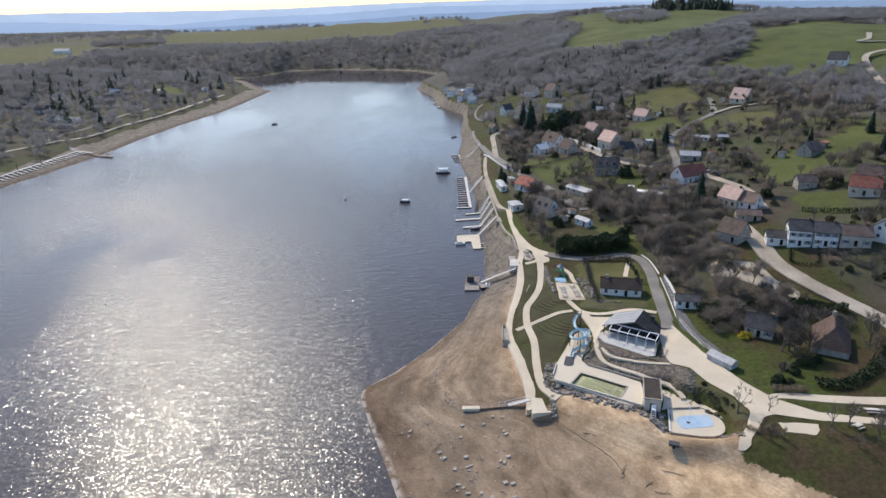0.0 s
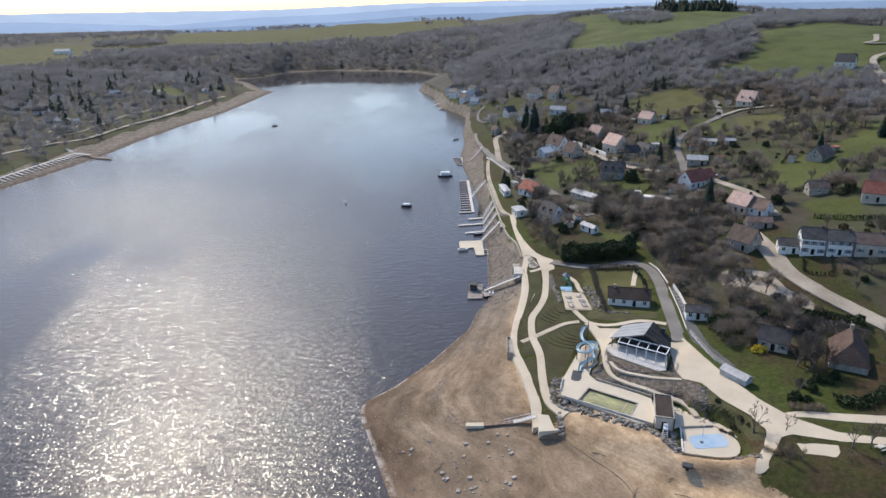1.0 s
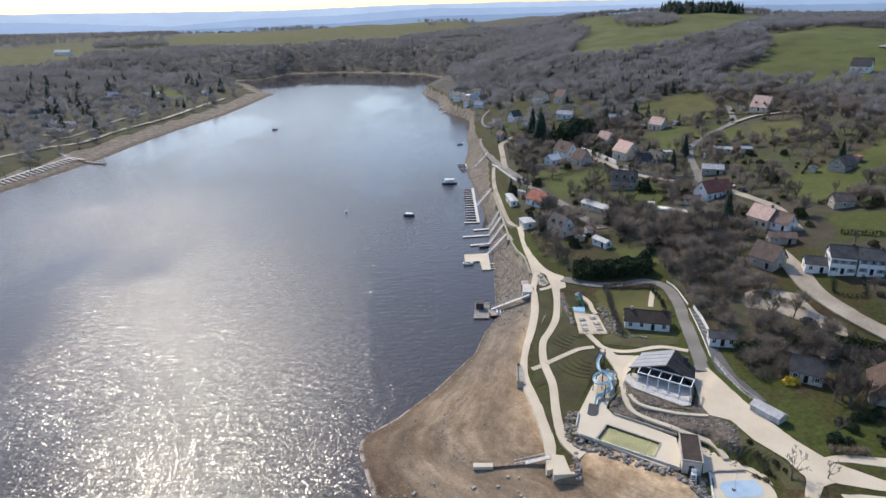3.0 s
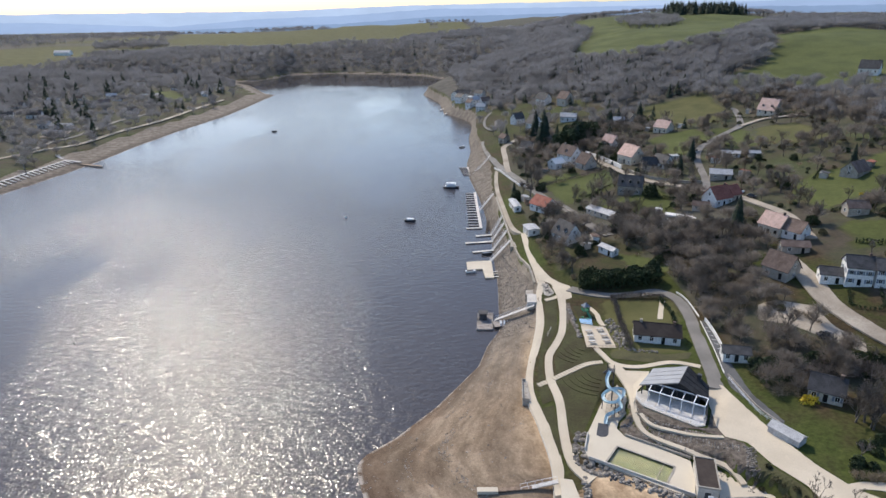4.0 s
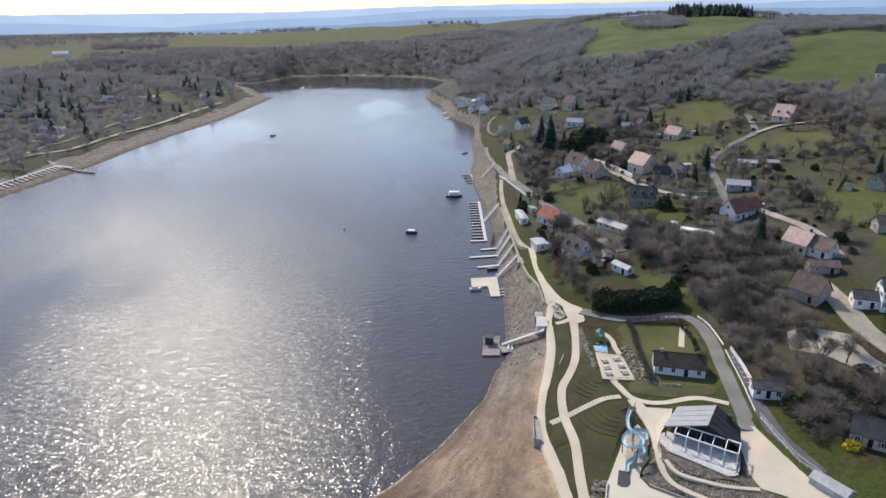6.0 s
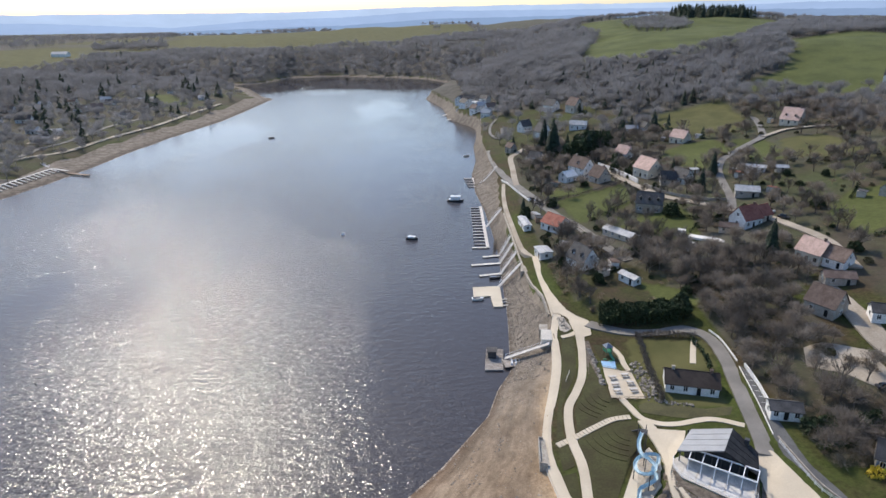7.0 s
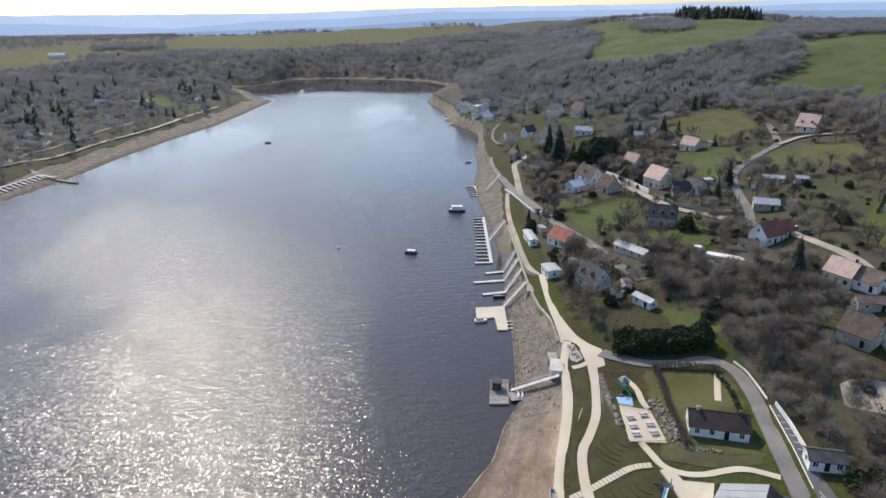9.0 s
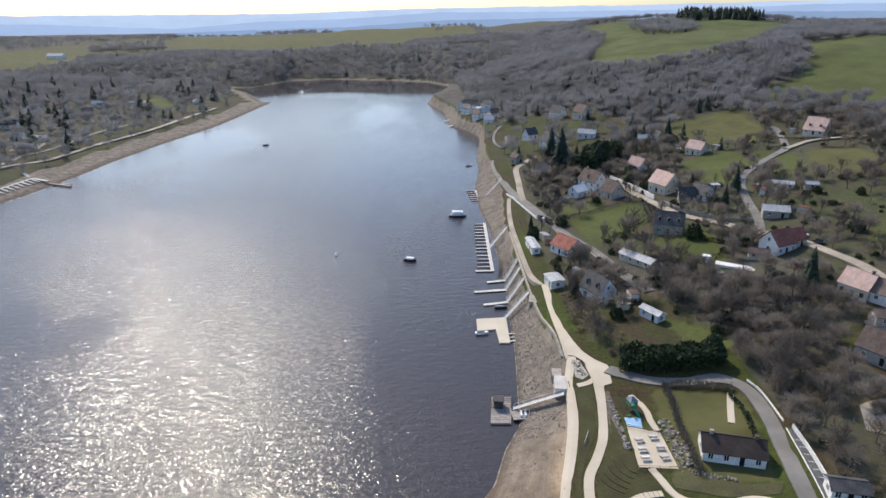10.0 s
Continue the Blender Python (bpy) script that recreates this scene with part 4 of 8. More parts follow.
part("ramp", bm, M["plank"], jetty, "pale ramp up to the platform")
for s in (-0.55, 0.55):
    bm = bmesh.new()
    bar(bm, (19.0, 130.7 + s, 3.9), (27.0, 130.4 + s, 6.0), 0.05, 5)
    for k in np.linspace(0, 1, 6):
        bar(bm, (19.0 + 8 * k, 130.7 - 0.3 * k + s, 3.2 + 1.7 * k), (19.0 + 8 * k, 130.7 - 0.3 * k + s, 3.9 + 2.1 * k), 0.04, 5)
    part("handrail", bm, M["metalwhite"], jetty)

# ---- pool deck ----
POOL = [(42.1, 138.1), (52.5, 130.6), (48.5, 125.0), (37.8, 132.5)]
PIT = [(40.0, 146.9), (42.3, 146.1), (41.2, 142.4), (40.4, 141.6), (39.2, 141.6), (38.4, 142.4)]


def holed(name, outer, hole, top, bottom, mat, label, category):
    """A slab with one opening: the outline runs in to the hole and out again."""
    area = lambda q: sum(a[0] * b[1] - b[0] * a[1] for a, b in zip(q, q[1:] + q[:1]))  # noqa: E731
    outer = outer if area(outer) > 0 else outer[::-1]
    hole = hole if area(hole) < 0 else hole[::-1]
    i, j = min(((i, j) for i in range(len(outer)) for j in range(len(hole))), key=lambda ij: math.dist(outer[ij[0]], hole[ij[1]]))
    ring = outer[i:] + outer[:i] + [outer[i]] + hole[j:] + hole[:j] + [hole[j]]
    return slab(name, ring, top, bottom, mat, label, category)


holed("pool_terrace", DECK, POOL, 7.8, 5.4, M["deck"], "cream concrete bathing deck round the swimming pool", "deck")
pool = thing("swimming_pool", "drained-looking swimming pool with murky green water", "pool")
slab("floor", POOL, 7.38, 7.1, M["poolfloor"], parent=pool)
pw = slab("pool_water", [(x + (45.2 - x) * 0.004, y + (131.5 - y) * 0.004) for x, y in POOL], 7.54, 7.49, M["poolwater"], parent=pool)
pw.visible_shadow = False
for a, b in zip(POOL, POOL[1:] + POOL[:1]):
    bm = bmesh.new()
    beam(bm, (*a, 7.84), (*b, 7.84), 0.4, 0.14)
    part("coping", bm, M["stone"], pool, "brown stone coping")
    bm = bmesh.new()
    beam(bm, (*a, 7.0), (*b, 7.0), 0.12, 1.5)
    part("side", bm, M["poolfloor"], pool)
for k in (0.82,):
    a = Vector(POOL[0]).lerp(Vector(POOL[1]), k)
    c = Vector(POOL[3]).lerp(Vector(POOL[2]), k)
    bm = bmesh.new()
    beam(bm, (*a, 7.53), (*c, 7.53), 0.16, 0.1)
    part("lane_line", bm, M["stone"], pool)
rr = random.Random(4)
for i in range(16):
    k = 0.2 + 0.6 * i / 16
    a = Vector(POOL[0]).lerp(Vector(POOL[1]), k).lerp(Vector(POOL[3]).lerp(Vector(POOL[2]), k), 0.35 + 0.35 * k + rr.uniform(-0.05, 0.05))
    bm = bmesh.new()
    bmesh.ops.create_icosphere(bm, subdivisions=1, radius=rr.uniform(0.05, 0.13), matrix=pose(a.x + rr.uniform(-0.5, 0.5), a.y + rr.uniform(-0.5, 0.5), 7.55))
    part("debris", bm, M["bark"], pool, "floating leaf litter")
basin = slab("splash_basin", PIT, 7.86, 7.0, M["dark"], "dark splash basin at the foot of the slide", "basin", kind="")
for (a, b), mat in ((((57.0, 133.0), (44.9, 141.8)), "stone"), (((34.4, 137.2), (36.4, 142.9)), "concrete"), (((34.6, 134.4), (53.4, 121.7)), "concrete")):
    bm = bmesh.new()
    beam(bm, (*a, 8.05), (*b, 8.05), 0.25, 0.6)
    tagged(part("deck_wall", bm, M[mat]), "low wall edging the bathing deck", "wall", kind="structure")

# ---- water slide ----
slide = thing("water_slide", "winding pale blue water slide on grey posts", "water slide")
way = [(46.3, 160.6, 13.6), (44.5, 157.2, 13.3), (44.1, 154.1, 12.9), (45.3, 152.6, 12.6), (46.1, 150.7, 12.2), (44.5, 149.0, 11.9), (42.5, 149.9, 11.5), (42.4, 152.6, 11.2), (44.3, 155.5, 10.8), (46.9, 156.9, 10.5), (48.8, 156.7, 10.2), (48.3, 154.9, 9.8), (46.7, 153.3, 9.5), (46.7, 151.0, 9.1), (44.9, 149.6, 8.8), (42.7, 148.7, 8.4), (41.5, 146.1, 8.1)]
line = curve_points(way, 0.5)
d = np.gradient(line, axis=0)
verts, faces, sec = [], [], [(0.42 * math.cos(radians(a)) * q, 0.42 * math.sin(radians(a)) * q) for q, angs in ((1, range(165, 376, 26)), (0.9, range(371, 164, -26))) for a in angs]
for p, t in zip(line, d):
    side = Vector((t[1], -t[0], 0)).normalized()
    verts += [tuple(Vector(p) + side * u + Vector((0, 0, v + 0.3))) for u, v in sec]
ns = len(sec)
for i in range(len(line) - 1):
    faces += [(i * ns + j, i * ns + (j + 1) % ns, (i + 1) * ns + (j + 1) % ns, (i + 1) * ns + j) for j in range(ns)]
faces += [tuple(range(ns)), tuple((len(line) - 1) * ns + j for j in reversed(range(ns)))]
ob = new("chute", mesh_of("chute", verts, faces, M["slide"], False))
ob.parent = slide
for i in range(6, len(line) - 4, 9):
    bm = bmesh.new()
    bar(bm, (*line[i][:2], 7.6), (*line[i][:2], line[i][2] - 0.15), 0.11, 8)
    part("post", bm, M["dark"], slide)
for x, y in ((45.7, 160.6), (47.3, 160.2), (46.1, 162.4), (47.7, 162.0)):
    bm = bmesh.new()
    bar(bm, (x, y, 7.6), (x, y, 14.6), 0.1, 8)
    part("tower_post", bm, M["dark"], slide)
bm = bmesh.new()
box(bm, -0.9, -1.0, 13.2, 0.9, 1.0, 13.4, pose(46.7, 161.3, 0, 0, 0, -12))
part("tower_floor", bm, M["dark"], slide)
for k in range(14):
    bm = bmesh.new()
    box(bm, -0.55, -0.16, -0.03, 0.55, 0.16, 0.03, pose(47.2 - 0.02 * k, 167.8 - 0.42 * k, 8.7 + 0.34 * k, 0, 0, -10))
    part("tread", bm, M["dark"], slide)
patch("bed", [(41.6, 147.6), (44.8, 147.2), (48.0, 151.6), (49.6, 158.0), (48.6, 161.0), (45.4, 158.4)], M["gravel"], "worn tan bed below the water slide", "bed", lift=0.56, step=0.8)

# ---- children's pool ----
slab("paddling_terrace", KID, 6.85, 4.2, M["deck"], "cream concrete deck of the paddling pool", "deck")
bm = bmesh.new()
ring = [bm.verts.new((64.4 + 4.3 * math.copysign(abs(math.cos(a)) ** 0.42, math.cos(a)), 116.3 + 2.4 * math.copysign(abs(math.sin(a)) ** 0.5, math.sin(a)) + 0.5 * math.cos(a), 6.9)) for a in np.linspace(0, 2 * math.pi, 28, endpoint=False)]
ring2 = [bm.verts.new((v.co.x, v.co.y, 6.7)) for v in ring]
bm.faces.new(ring)
for i in range(28):
    bm.faces.new((ring[i], ring2[i], ring2[(i + 1) % 28], ring[(i + 1) % 28]))
tagged(part("paddling_pool", bm, M["bluefade"]), "shallow pale blue paddling pool painted on the deck", "paddling pool")
for a, b, mat, h in (((59.8, 121.6), (67.6, 121.6), "stone", 0.7), ((59.8, 121.4), (57.0, 112.8), "white", 0.6)):
    bm = bmesh.new()
    beam(bm, (*a, 6.9), (*b, 6.9), 0.3, h)
    tagged(part("pool_wall", bm, M[mat]), "low wall beside the paddling pool", "wall", kind="structure")
mast = thing("slim_mast", "slim steel mast on a round foot", "mast")
bm = bmesh.new()
bar(bm, (62.6, 116.0, 6.85), (62.6, 116.0, 11.5), 0.06, 6)
part("pole", bm, M["metalwhite"], mast)
bm = bmesh.new()
bar(bm, (62.6, 116.0, 6.85), (62.6, 116.0, 7.0), 0.4, 12)
part("foot", bm, M["dark"], mast)

# ---- pool hut ----
hut = thing("pool_hut", "concrete pool hut with a flat dark brown roof", "hut", pose(57.0, 125.6, 6.95, 0, 0, -17))
bm = bmesh.new()
box(bm, -2.0, -4.7, -0.6, 2.0, 4.7, 3.2)
part("wall", bm, M["concrete"], hut)
bm = bmesh.new()
box(bm, -2.05, -4.75, 3.2, 2.05, 4.75, 3.34)
part("roof", bm, M["roofdark"], hut, "flat dark brown roof")
for x0, y0, x1, y1 in ((-2.2, -4.9, -1.95, 4.9), (1.95, -4.9, 2.2, 4.9), (-1.95, -4.9, 1.95, -4.66), (-1.95, 4.66, 1.95, 4.9)):
    bm = bmesh.new()
    box(bm, x0, y0, 3.1, x1, y1, 3.55)
    part("parapet", bm, M["stone"], hut)
bm = bmesh.new()
box(bm, -0.6, -4.78, 0, 0.5, -4.68, 2.1)
part("door", bm, M["dark"], hut)
chair = thing("lifeguard_chair", "tall white lifeguard chair on four legs", "chair", pose(55.0, 118.6, 6.95, 0, 0, -17))
for x, y in ((-0.6, -0.6), (0.6, -0.6), (-0.6, 0.6), (0.6, 0.6)):
    bm = bmesh.new()
    bar(bm, (x, y, 0), (x * 0.75, y * 0.75, 2.2), 0.07, 6)
    part("leg", bm, M["metalwhite"], chair)
bm = bmesh.new()
box(bm, -0.5, -0.5, 2.15, 0.5, 0.5, 2.3)
part("seat", bm, M["metalwhite"], chair)
bm = bmesh.new()
box(bm, -0.5, 0.42, 2.3, 0.5, 0.52, 3.1)
part("backrest", bm, M["metalwhite"], chair)
for k in range(4):
    bm = bmesh.new()
    box(bm, -0.55, -0.62, 0.35 + 0.5 * k, 0.55, -0.52, 0.42 + 0.5 * k)
    part("rung", bm, M["metalwhite"], chair)
bm = bmesh.new()
box(bm, -1.0, -0.9, -0.9, 1.0, 0.9, 0.0)
part("plinth", bm, M["dark"], chair)

# ---- bathing house with its pergola ----
bath = thing("bathing_house", "dark timber bathing house with a big zinc gable roof", "building", pose(63.4, 156.2, 10.0, 0, 0, -33))
bm = bmesh.new()
prof = [(-7.6, 0), (5.2, 0), (5.2, 2.9), (0.2, 5.2), (-7.6, 2.8)]
f0 = [bm.verts.new((x, -4.6, z - (0.8 if z == 0 else 0))) for x, z in prof]
f1 = [bm.verts.new((x, 1.6, z - (0.8 if z == 0 else 0))) for x, z in prof]
bm.faces.new(f0)
bm.faces.new(f1[::-1])
for i in range(5):
    bm.faces.new((f0[i], f1[i], f1[(i + 1) % 5], f0[(i + 1) % 5]))
part("wall", bm, M["black"], bath)
for quad, mat, lab in ((((0.2, -6.0, 5.75), (-8.8, -7.0, 2.9), (-7.8, 2.3, 2.9), (0.5, 3.0, 5.75)), "zinc", "silvery zinc roof slope"), (((0.2, -6.0, 5.75), (7.4, -5.5, 2.0), (6.2, 1.8, 2.4), (0.5, 3.0, 5.75)), "black", "black roof slope")):
    bm = bmesh.new()
    v = [bm.verts.new((x, y, z - d)) for d in (0.0, 0.3) for x, y, z in quad]
    for f in ((0, 1, 2, 3), (7, 6, 5, 4), (0, 4, 5, 1), (1, 5, 6, 2), (2, 6, 7, 3), (3, 7, 4, 0)):
        bm.faces.new([v[i] for i in f])
    slope = part("roof", bm, M[mat], bath, lab)
    for k in np.linspace(0.0, 1.0, 5):
        bm = bmesh.new()
        beam(bm, Vector(quad[0]).lerp(Vector(quad[3]), k) + Vector((0, 0, 0.03)), Vector(quad[1]).lerp(Vector(quad[2]), k) + Vector((0, 0, 0.01)), 0.07, 0.05)
        part("seam", bm, M[mat], slope)
bm = bmesh.new()
v = [bm.verts.new(p) for p in ((8.3, -11.6, -0.8), (6.0, 1.6, -0.8), (6.0, 1.6, 2.1), (8.3, -11.6, 1.5), (8.05, -11.6, -0.8), (5.8, 1.6, -0.8), (5.8, 1.6, 2.1), (8.05, -11.6, 1.5))]
for f in ((0, 1, 2, 3), (7, 6, 5, 4), (0, 4, 5, 1), (1, 5, 6, 2), (2, 6, 7, 3), (3, 7, 4, 0)):
    bm.faces.new([v[i] for i in f])
part("side_wall", bm, M["black"], bath)
bm = bmesh.new()
box(bm, 3.2, 1.0, 2.6, 4.2, 2.0, 5.2)
part("chimney", bm, M["dark"], bath)
for x in np.arange(-6.4, 4.6, 1.8):
    bm = bmesh.new()
    box(bm, x - 0.75, -4.66, 0.1, x + 0.75, -4.58, 2.3)
    part("window", bm, M["glass"], bath)
for x in (-8.2,):
    for y in (-6.4, 2.0):
        bm = bmesh.new()
        box(bm, x - 0.12, y - 0.12, -0.6, x + 0.12, y + 0.12, 2.8)
        part("post", bm, M["dark"], bath)
terrace = thing("sun_terrace", "white paved terrace raised on a pale wall", "terrace", pose(63.4, 156.2, 10.0, 0, 0, -33))
bm = bmesh.new()
ring = [(-8.2, -4.6), (-9.4, -6.6), (-8.8, -9.4), (-6.6, -11.6), (6.4, -13.6), (8.0, -12.2), (7.2, -4.6)]
face = bm.faces.new([bm.verts.new((x, y, -1.6)) for x, y in ring])
ext = bmesh.ops.extrude_face_region(bm, geom=[face])
bmesh.ops.translate(bm, vec=(0, 0, 1.75), verts=[v for v in ext["geom"] if isinstance(v, bmesh.types.BMVert)])
part("paving", bm, M["concrete"], terrace)
for i in range(5):
    bm = bmesh.new()
    x = -6.6 + 2.9 * i
    box(bm, x, -11.0 - 0.17 * (x + 7), 0.155, x + 2.5, -8.2 - 0.1 * (x + 7), 0.21)
    part("paving_panel", bm, M["deckgrey"], terrace)
for a, b in zip(ring[1:], ring[2:]):
    bm = bmesh.new()
    for h in (0.55, 1.05):
        bar(bm, (*a, h + 0.1), (*b, h + 0.1), 0.035, 5)
    n = max(2, int(math.dist(a, b) / 1.6))
    for k in range(n + 1):
        q = Vector(a).lerp(Vector(b), k / n)
        bar(bm, (q.x, q.y, 0.1), (q.x, q.y, 1.15), 0.03, 5)
    part("railing", bm, M["metalwhite"], terrace)
perg = thing("pergola", "white steel pergola frame over the terrace", "pergola", pose(63.4, 156.2, 10.15, 0, 0, -33))
P0, P1, P2, P3 = (-6.0, -5.3), (7.2, -5.6), (7.2, -9.6), (-6.0, -9.0)
for a, b in ((P0, P1), (P3, P2)):
    bm = bmesh.new()
    beam(bm, (*a, 3.2), (*b, 3.2), 0.24, 0.26)
    part("beam", bm, M["metalwhite"], perg)
for k in np.linspace(0, 1, 6):
    a, b = Vector(P0).lerp(Vector(P1), k), Vector(P3).lerp(Vector(P2), k)
    bm = bmesh.new()
    beam(bm, (*a, 3.2), (*b, 3.2), 0.2, 0.22)
    part("rafter", bm, M["metalwhite"], perg)
    bm = bmesh.new()
    box(bm, b.x - 0.09, b.y - 0.09, 0, b.x + 0.09, b.y + 0.09, 3.1)
    part("post", bm, M["metalwhite"], perg)
patch("bed", [(62.6, 139.4), (66.0, 137.8), (67.6, 141.4), (69.6, 150.0), (71.8, 154.0), (70.8, 154.4), (68.0, 148.4), (64.0, 141.2)], M["earth"], "narrow stony bed beside the terrace", "flower bed", lift=0.1, step=0.6)
patch("bed", [(47.0, 150.0), (48.8, 152.4), (50.0, 158.6), (51.0, 157.4), (50.6, 152.2), (50.4, 147.4), (52.5, 144.6), (61.2, 139.4), (66.4, 137.8), (69.6, 134.8), (69.4, 129.0), (66.4, 125.8), (64.4, 127.0), (61.4, 130.6), (57.0, 133.2), (51.2, 137.8), (45.4, 141.8), (44.4, 144.8), (45.8, 147.6)], M["earth"], "stony brown bed covering the slope below the terrace", "flower bed", lift=0.03, step=0.7)
patch("bed", [(50.2, 140.8), (54.0, 138.2), (60.0, 133.6), (64.6, 131.0), (66.4, 128.0), (66.6, 124.0), (69.0, 126.0), (69.6, 134.6), (66.0, 136.6), (60.0, 138.0), (55.6, 139.8), (51.6, 142.4)], M["earth"], "sloping bed of dark bark and stones", "flower bed", lift=0.07, step=0.8)
patch("bed", [(45.4, 141.6), (51.4, 137.6), (57.2, 133.4), (62.4, 128.6), (64.0, 126.0), (62.4, 124.6), (61.6, 130.4), (59.2, 131.8), (53.2, 136.4), (48.6, 141.4), (48.2, 147.0), (46.0, 147.4), (44.4, 144.6)], M["earth"], "sloping bed of dark bark and stones", "flower bed", lift=0.07, step=0.8)
patch("bed", [(49.8, 147.6), (51.8, 144.0), (56.0, 141.4), (61.0, 139.2), (63.6, 140.0), (60.6, 138.9), (52.2, 144.4), (50.6, 148.0), (50.6, 152.0), (49.9, 151.6)], M["earth"], "narrow planted bed below the terrace wall", "flower bed", lift=0.08, step=0.6)
patch("pavement", [(58.2, 121.2), (60.2, 125.4), (61.4, 130.4), (63.0, 128.8), (64.2, 127.0), (66.2, 125.8), (69.4, 122.8), (71.6, 119.6), (71.4, 117.0), (70.9, 117.4), (70.2, 119.6), (68.0, 121.9), (60.0, 121.9)], M["deck"], "tan paving between hut and paddling pool", "paving", lift=0.14, step=0.5)
patch("bank", [(66.6, 126.0), (70.2, 133.6), (71.6, 127.4), (75.0, 120.4), (76.0, 114.6), (74.6, 111.6), (73.0, 114.4), (72.8, 118.8), (70.0, 123.2)], M["drygrass"], "rough grass bank below the esplanade", "bank", lift=0.07, step=0.8)

patch("pavement", [(50.0, 168.6), (53.4, 167.4), (58.6, 165.8), (56.8, 162.0), (54.6, 159.0), (52.6, 157.0), (50.6, 153.0), (49.4, 150.6), (49.0, 152.0), (50.4, 156.7), (50.8, 162.1)], M["path"], "cream paved square between slide and bathing house", "paving", lift=0.33, step=0.5)
patch("bed", [(52.4, 157.0), (51.4, 152.6), (51.4, 149.6), (61.6, 141.0), (64.4, 140.6), (64.6, 139.2), (58.3, 141.2), (52.9, 144.2), (50.6, 147.7), (50.4, 151.5)], M["earth"], "dark stony bed at the foot of the terrace wall", "flower bed", lift=0.14, step=0.6)
patch("lawn", [(51.2, 174.6), (55.2, 172.8), (60.0, 170.6), (71.0, 170.2), (73.0, 173.4), (66.3, 173.4), (58.7, 176.4), (53.6, 178.6), (51.2, 177.4)], M["drygrass"], "dry brownish grass below the bungalow garden", "lawn", lift=0.1, step=0.7)

# ---- playground ----
patch("pavement", [(47.2, 196.2), (54.4, 193.4), (54.2, 180.6), (45.6, 181.3)], M["path"], "pale paved picnic court", "court", lift=0.16, step=0.8)
patch("pavement", [(47.4, 196.4), (47.6, 199.6), (51.6, 199.4), (50.8, 195.2)], M["bluepaint"], "pale blue rubber play surface", "court", lift=0.2, step=0.6)


def picnic_table(m):
    t = thing("picnic_table", "pale timber picnic table with two benches", "table", m, "picnic tables on the court")
    for name, y0, y1, z0, z1 in (("tabletop", -0.4, 0.4, 0.7, 0.78), ("bench", -0.95, -0.6, 0.4, 0.46), ("bench", 0.6, 0.95, 0.4, 0.46)):
        bm = bmesh.new()
        box(bm, -1.0, y0, z0, 1.0, y1, z1, None, 0.01)
        part(name, bm, M["plank"], t)
    for x in (-0.7, 0.7):
        bm = bmesh.new()
        beam(bm, (x, -0.85, 0.0), (x, 0.3, 0.72), 0.09, 0.09)
        beam(bm, (x, 0.85, 0.0), (x, -0.3, 0.72), 0.09, 0.09)
        part("leg", bm, M["wood"], t)
    return t


first = picnic_table(pose(47.8, 184.0, gz(47.8, 184.0) + 0.17, 0, 0, 4))
for x, y, a in ((52.2, 184.2, 8), (48.1, 187.0, 0), (52.3, 187.6, -6), (48.4, 190.4, 10), (52.0, 191.4, 3)):
    copy_thing(first, pose(x, y, gz(x, y) + 0.17, 0, 0, a))
tower = thing("play_tower", "dark green and blue climbing tower with a slide", "play tower", pose(50.4, 203.0, gz(50.4, 203.0) + 0.1, 0, 0, 15))
for x, y in ((-0.9, -0.9), (0.9, -0.9), (-0.9, 0.9), (0.9, 0.9)):
    bm = bmesh.new()
    box(bm, x - 0.08, y - 0.08, 0, x + 0.08, y + 0.08, 3.0)
    part("post", bm, M["wood"], tower)
bm = bmesh.new()
box(bm, -1.0, -1.0, 1.3, 1.0, 1.0, 1.42)
part("platform", bm, M["greenplay"], tower)
bm = bmesh.new()
v = [bm.verts.new(p) for p in ((-1.2, -1.2, 2.9), (1.2, -1.2, 2.9), (1.2, 1.2, 2.9), (-1.2, 1.2, 2.9), (0, 0, 4.0))]
for f in ((0, 1, 4), (1, 2, 4), (2, 3, 4), (3, 0, 4), (3, 2, 1, 0)):
    bm.faces.new([v[i] for i in f])
part("roof", bm, M["shutter"], tower)
bm = bmesh.new()
beam(bm, (0, -1.0, 1.4), (0, -3.6, 0.25), 0.7, 0.1)
part("chute", bm, M["greenplay"], tower)
for s in (-1, 1):
    bm = bmesh.new()
    box(bm, s * 1.0 - 0.03, -0.95, 1.45, s * 1.0 + 0.03, 0.95, 2.2)
    part("side_panel", bm, M["greenplay"], tower)
for x, y in ((48.8, 199.8), (50.2, 198.8)):
    bm = bmesh.new()
    bar(bm, (x, y, gz(x, y)), (x, y, gz(x, y) + 0.6), 0.06, 6)
    box(bm, x - 0.5, y - 0.12, gz(x, y) + 0.5, x + 0.5, y + 0.12, gz(x, y) + 0.75)
    tagged(part("spring_rider", bm, M["greenplay"]), "small green spring rider on the play lawn", "spring rider")


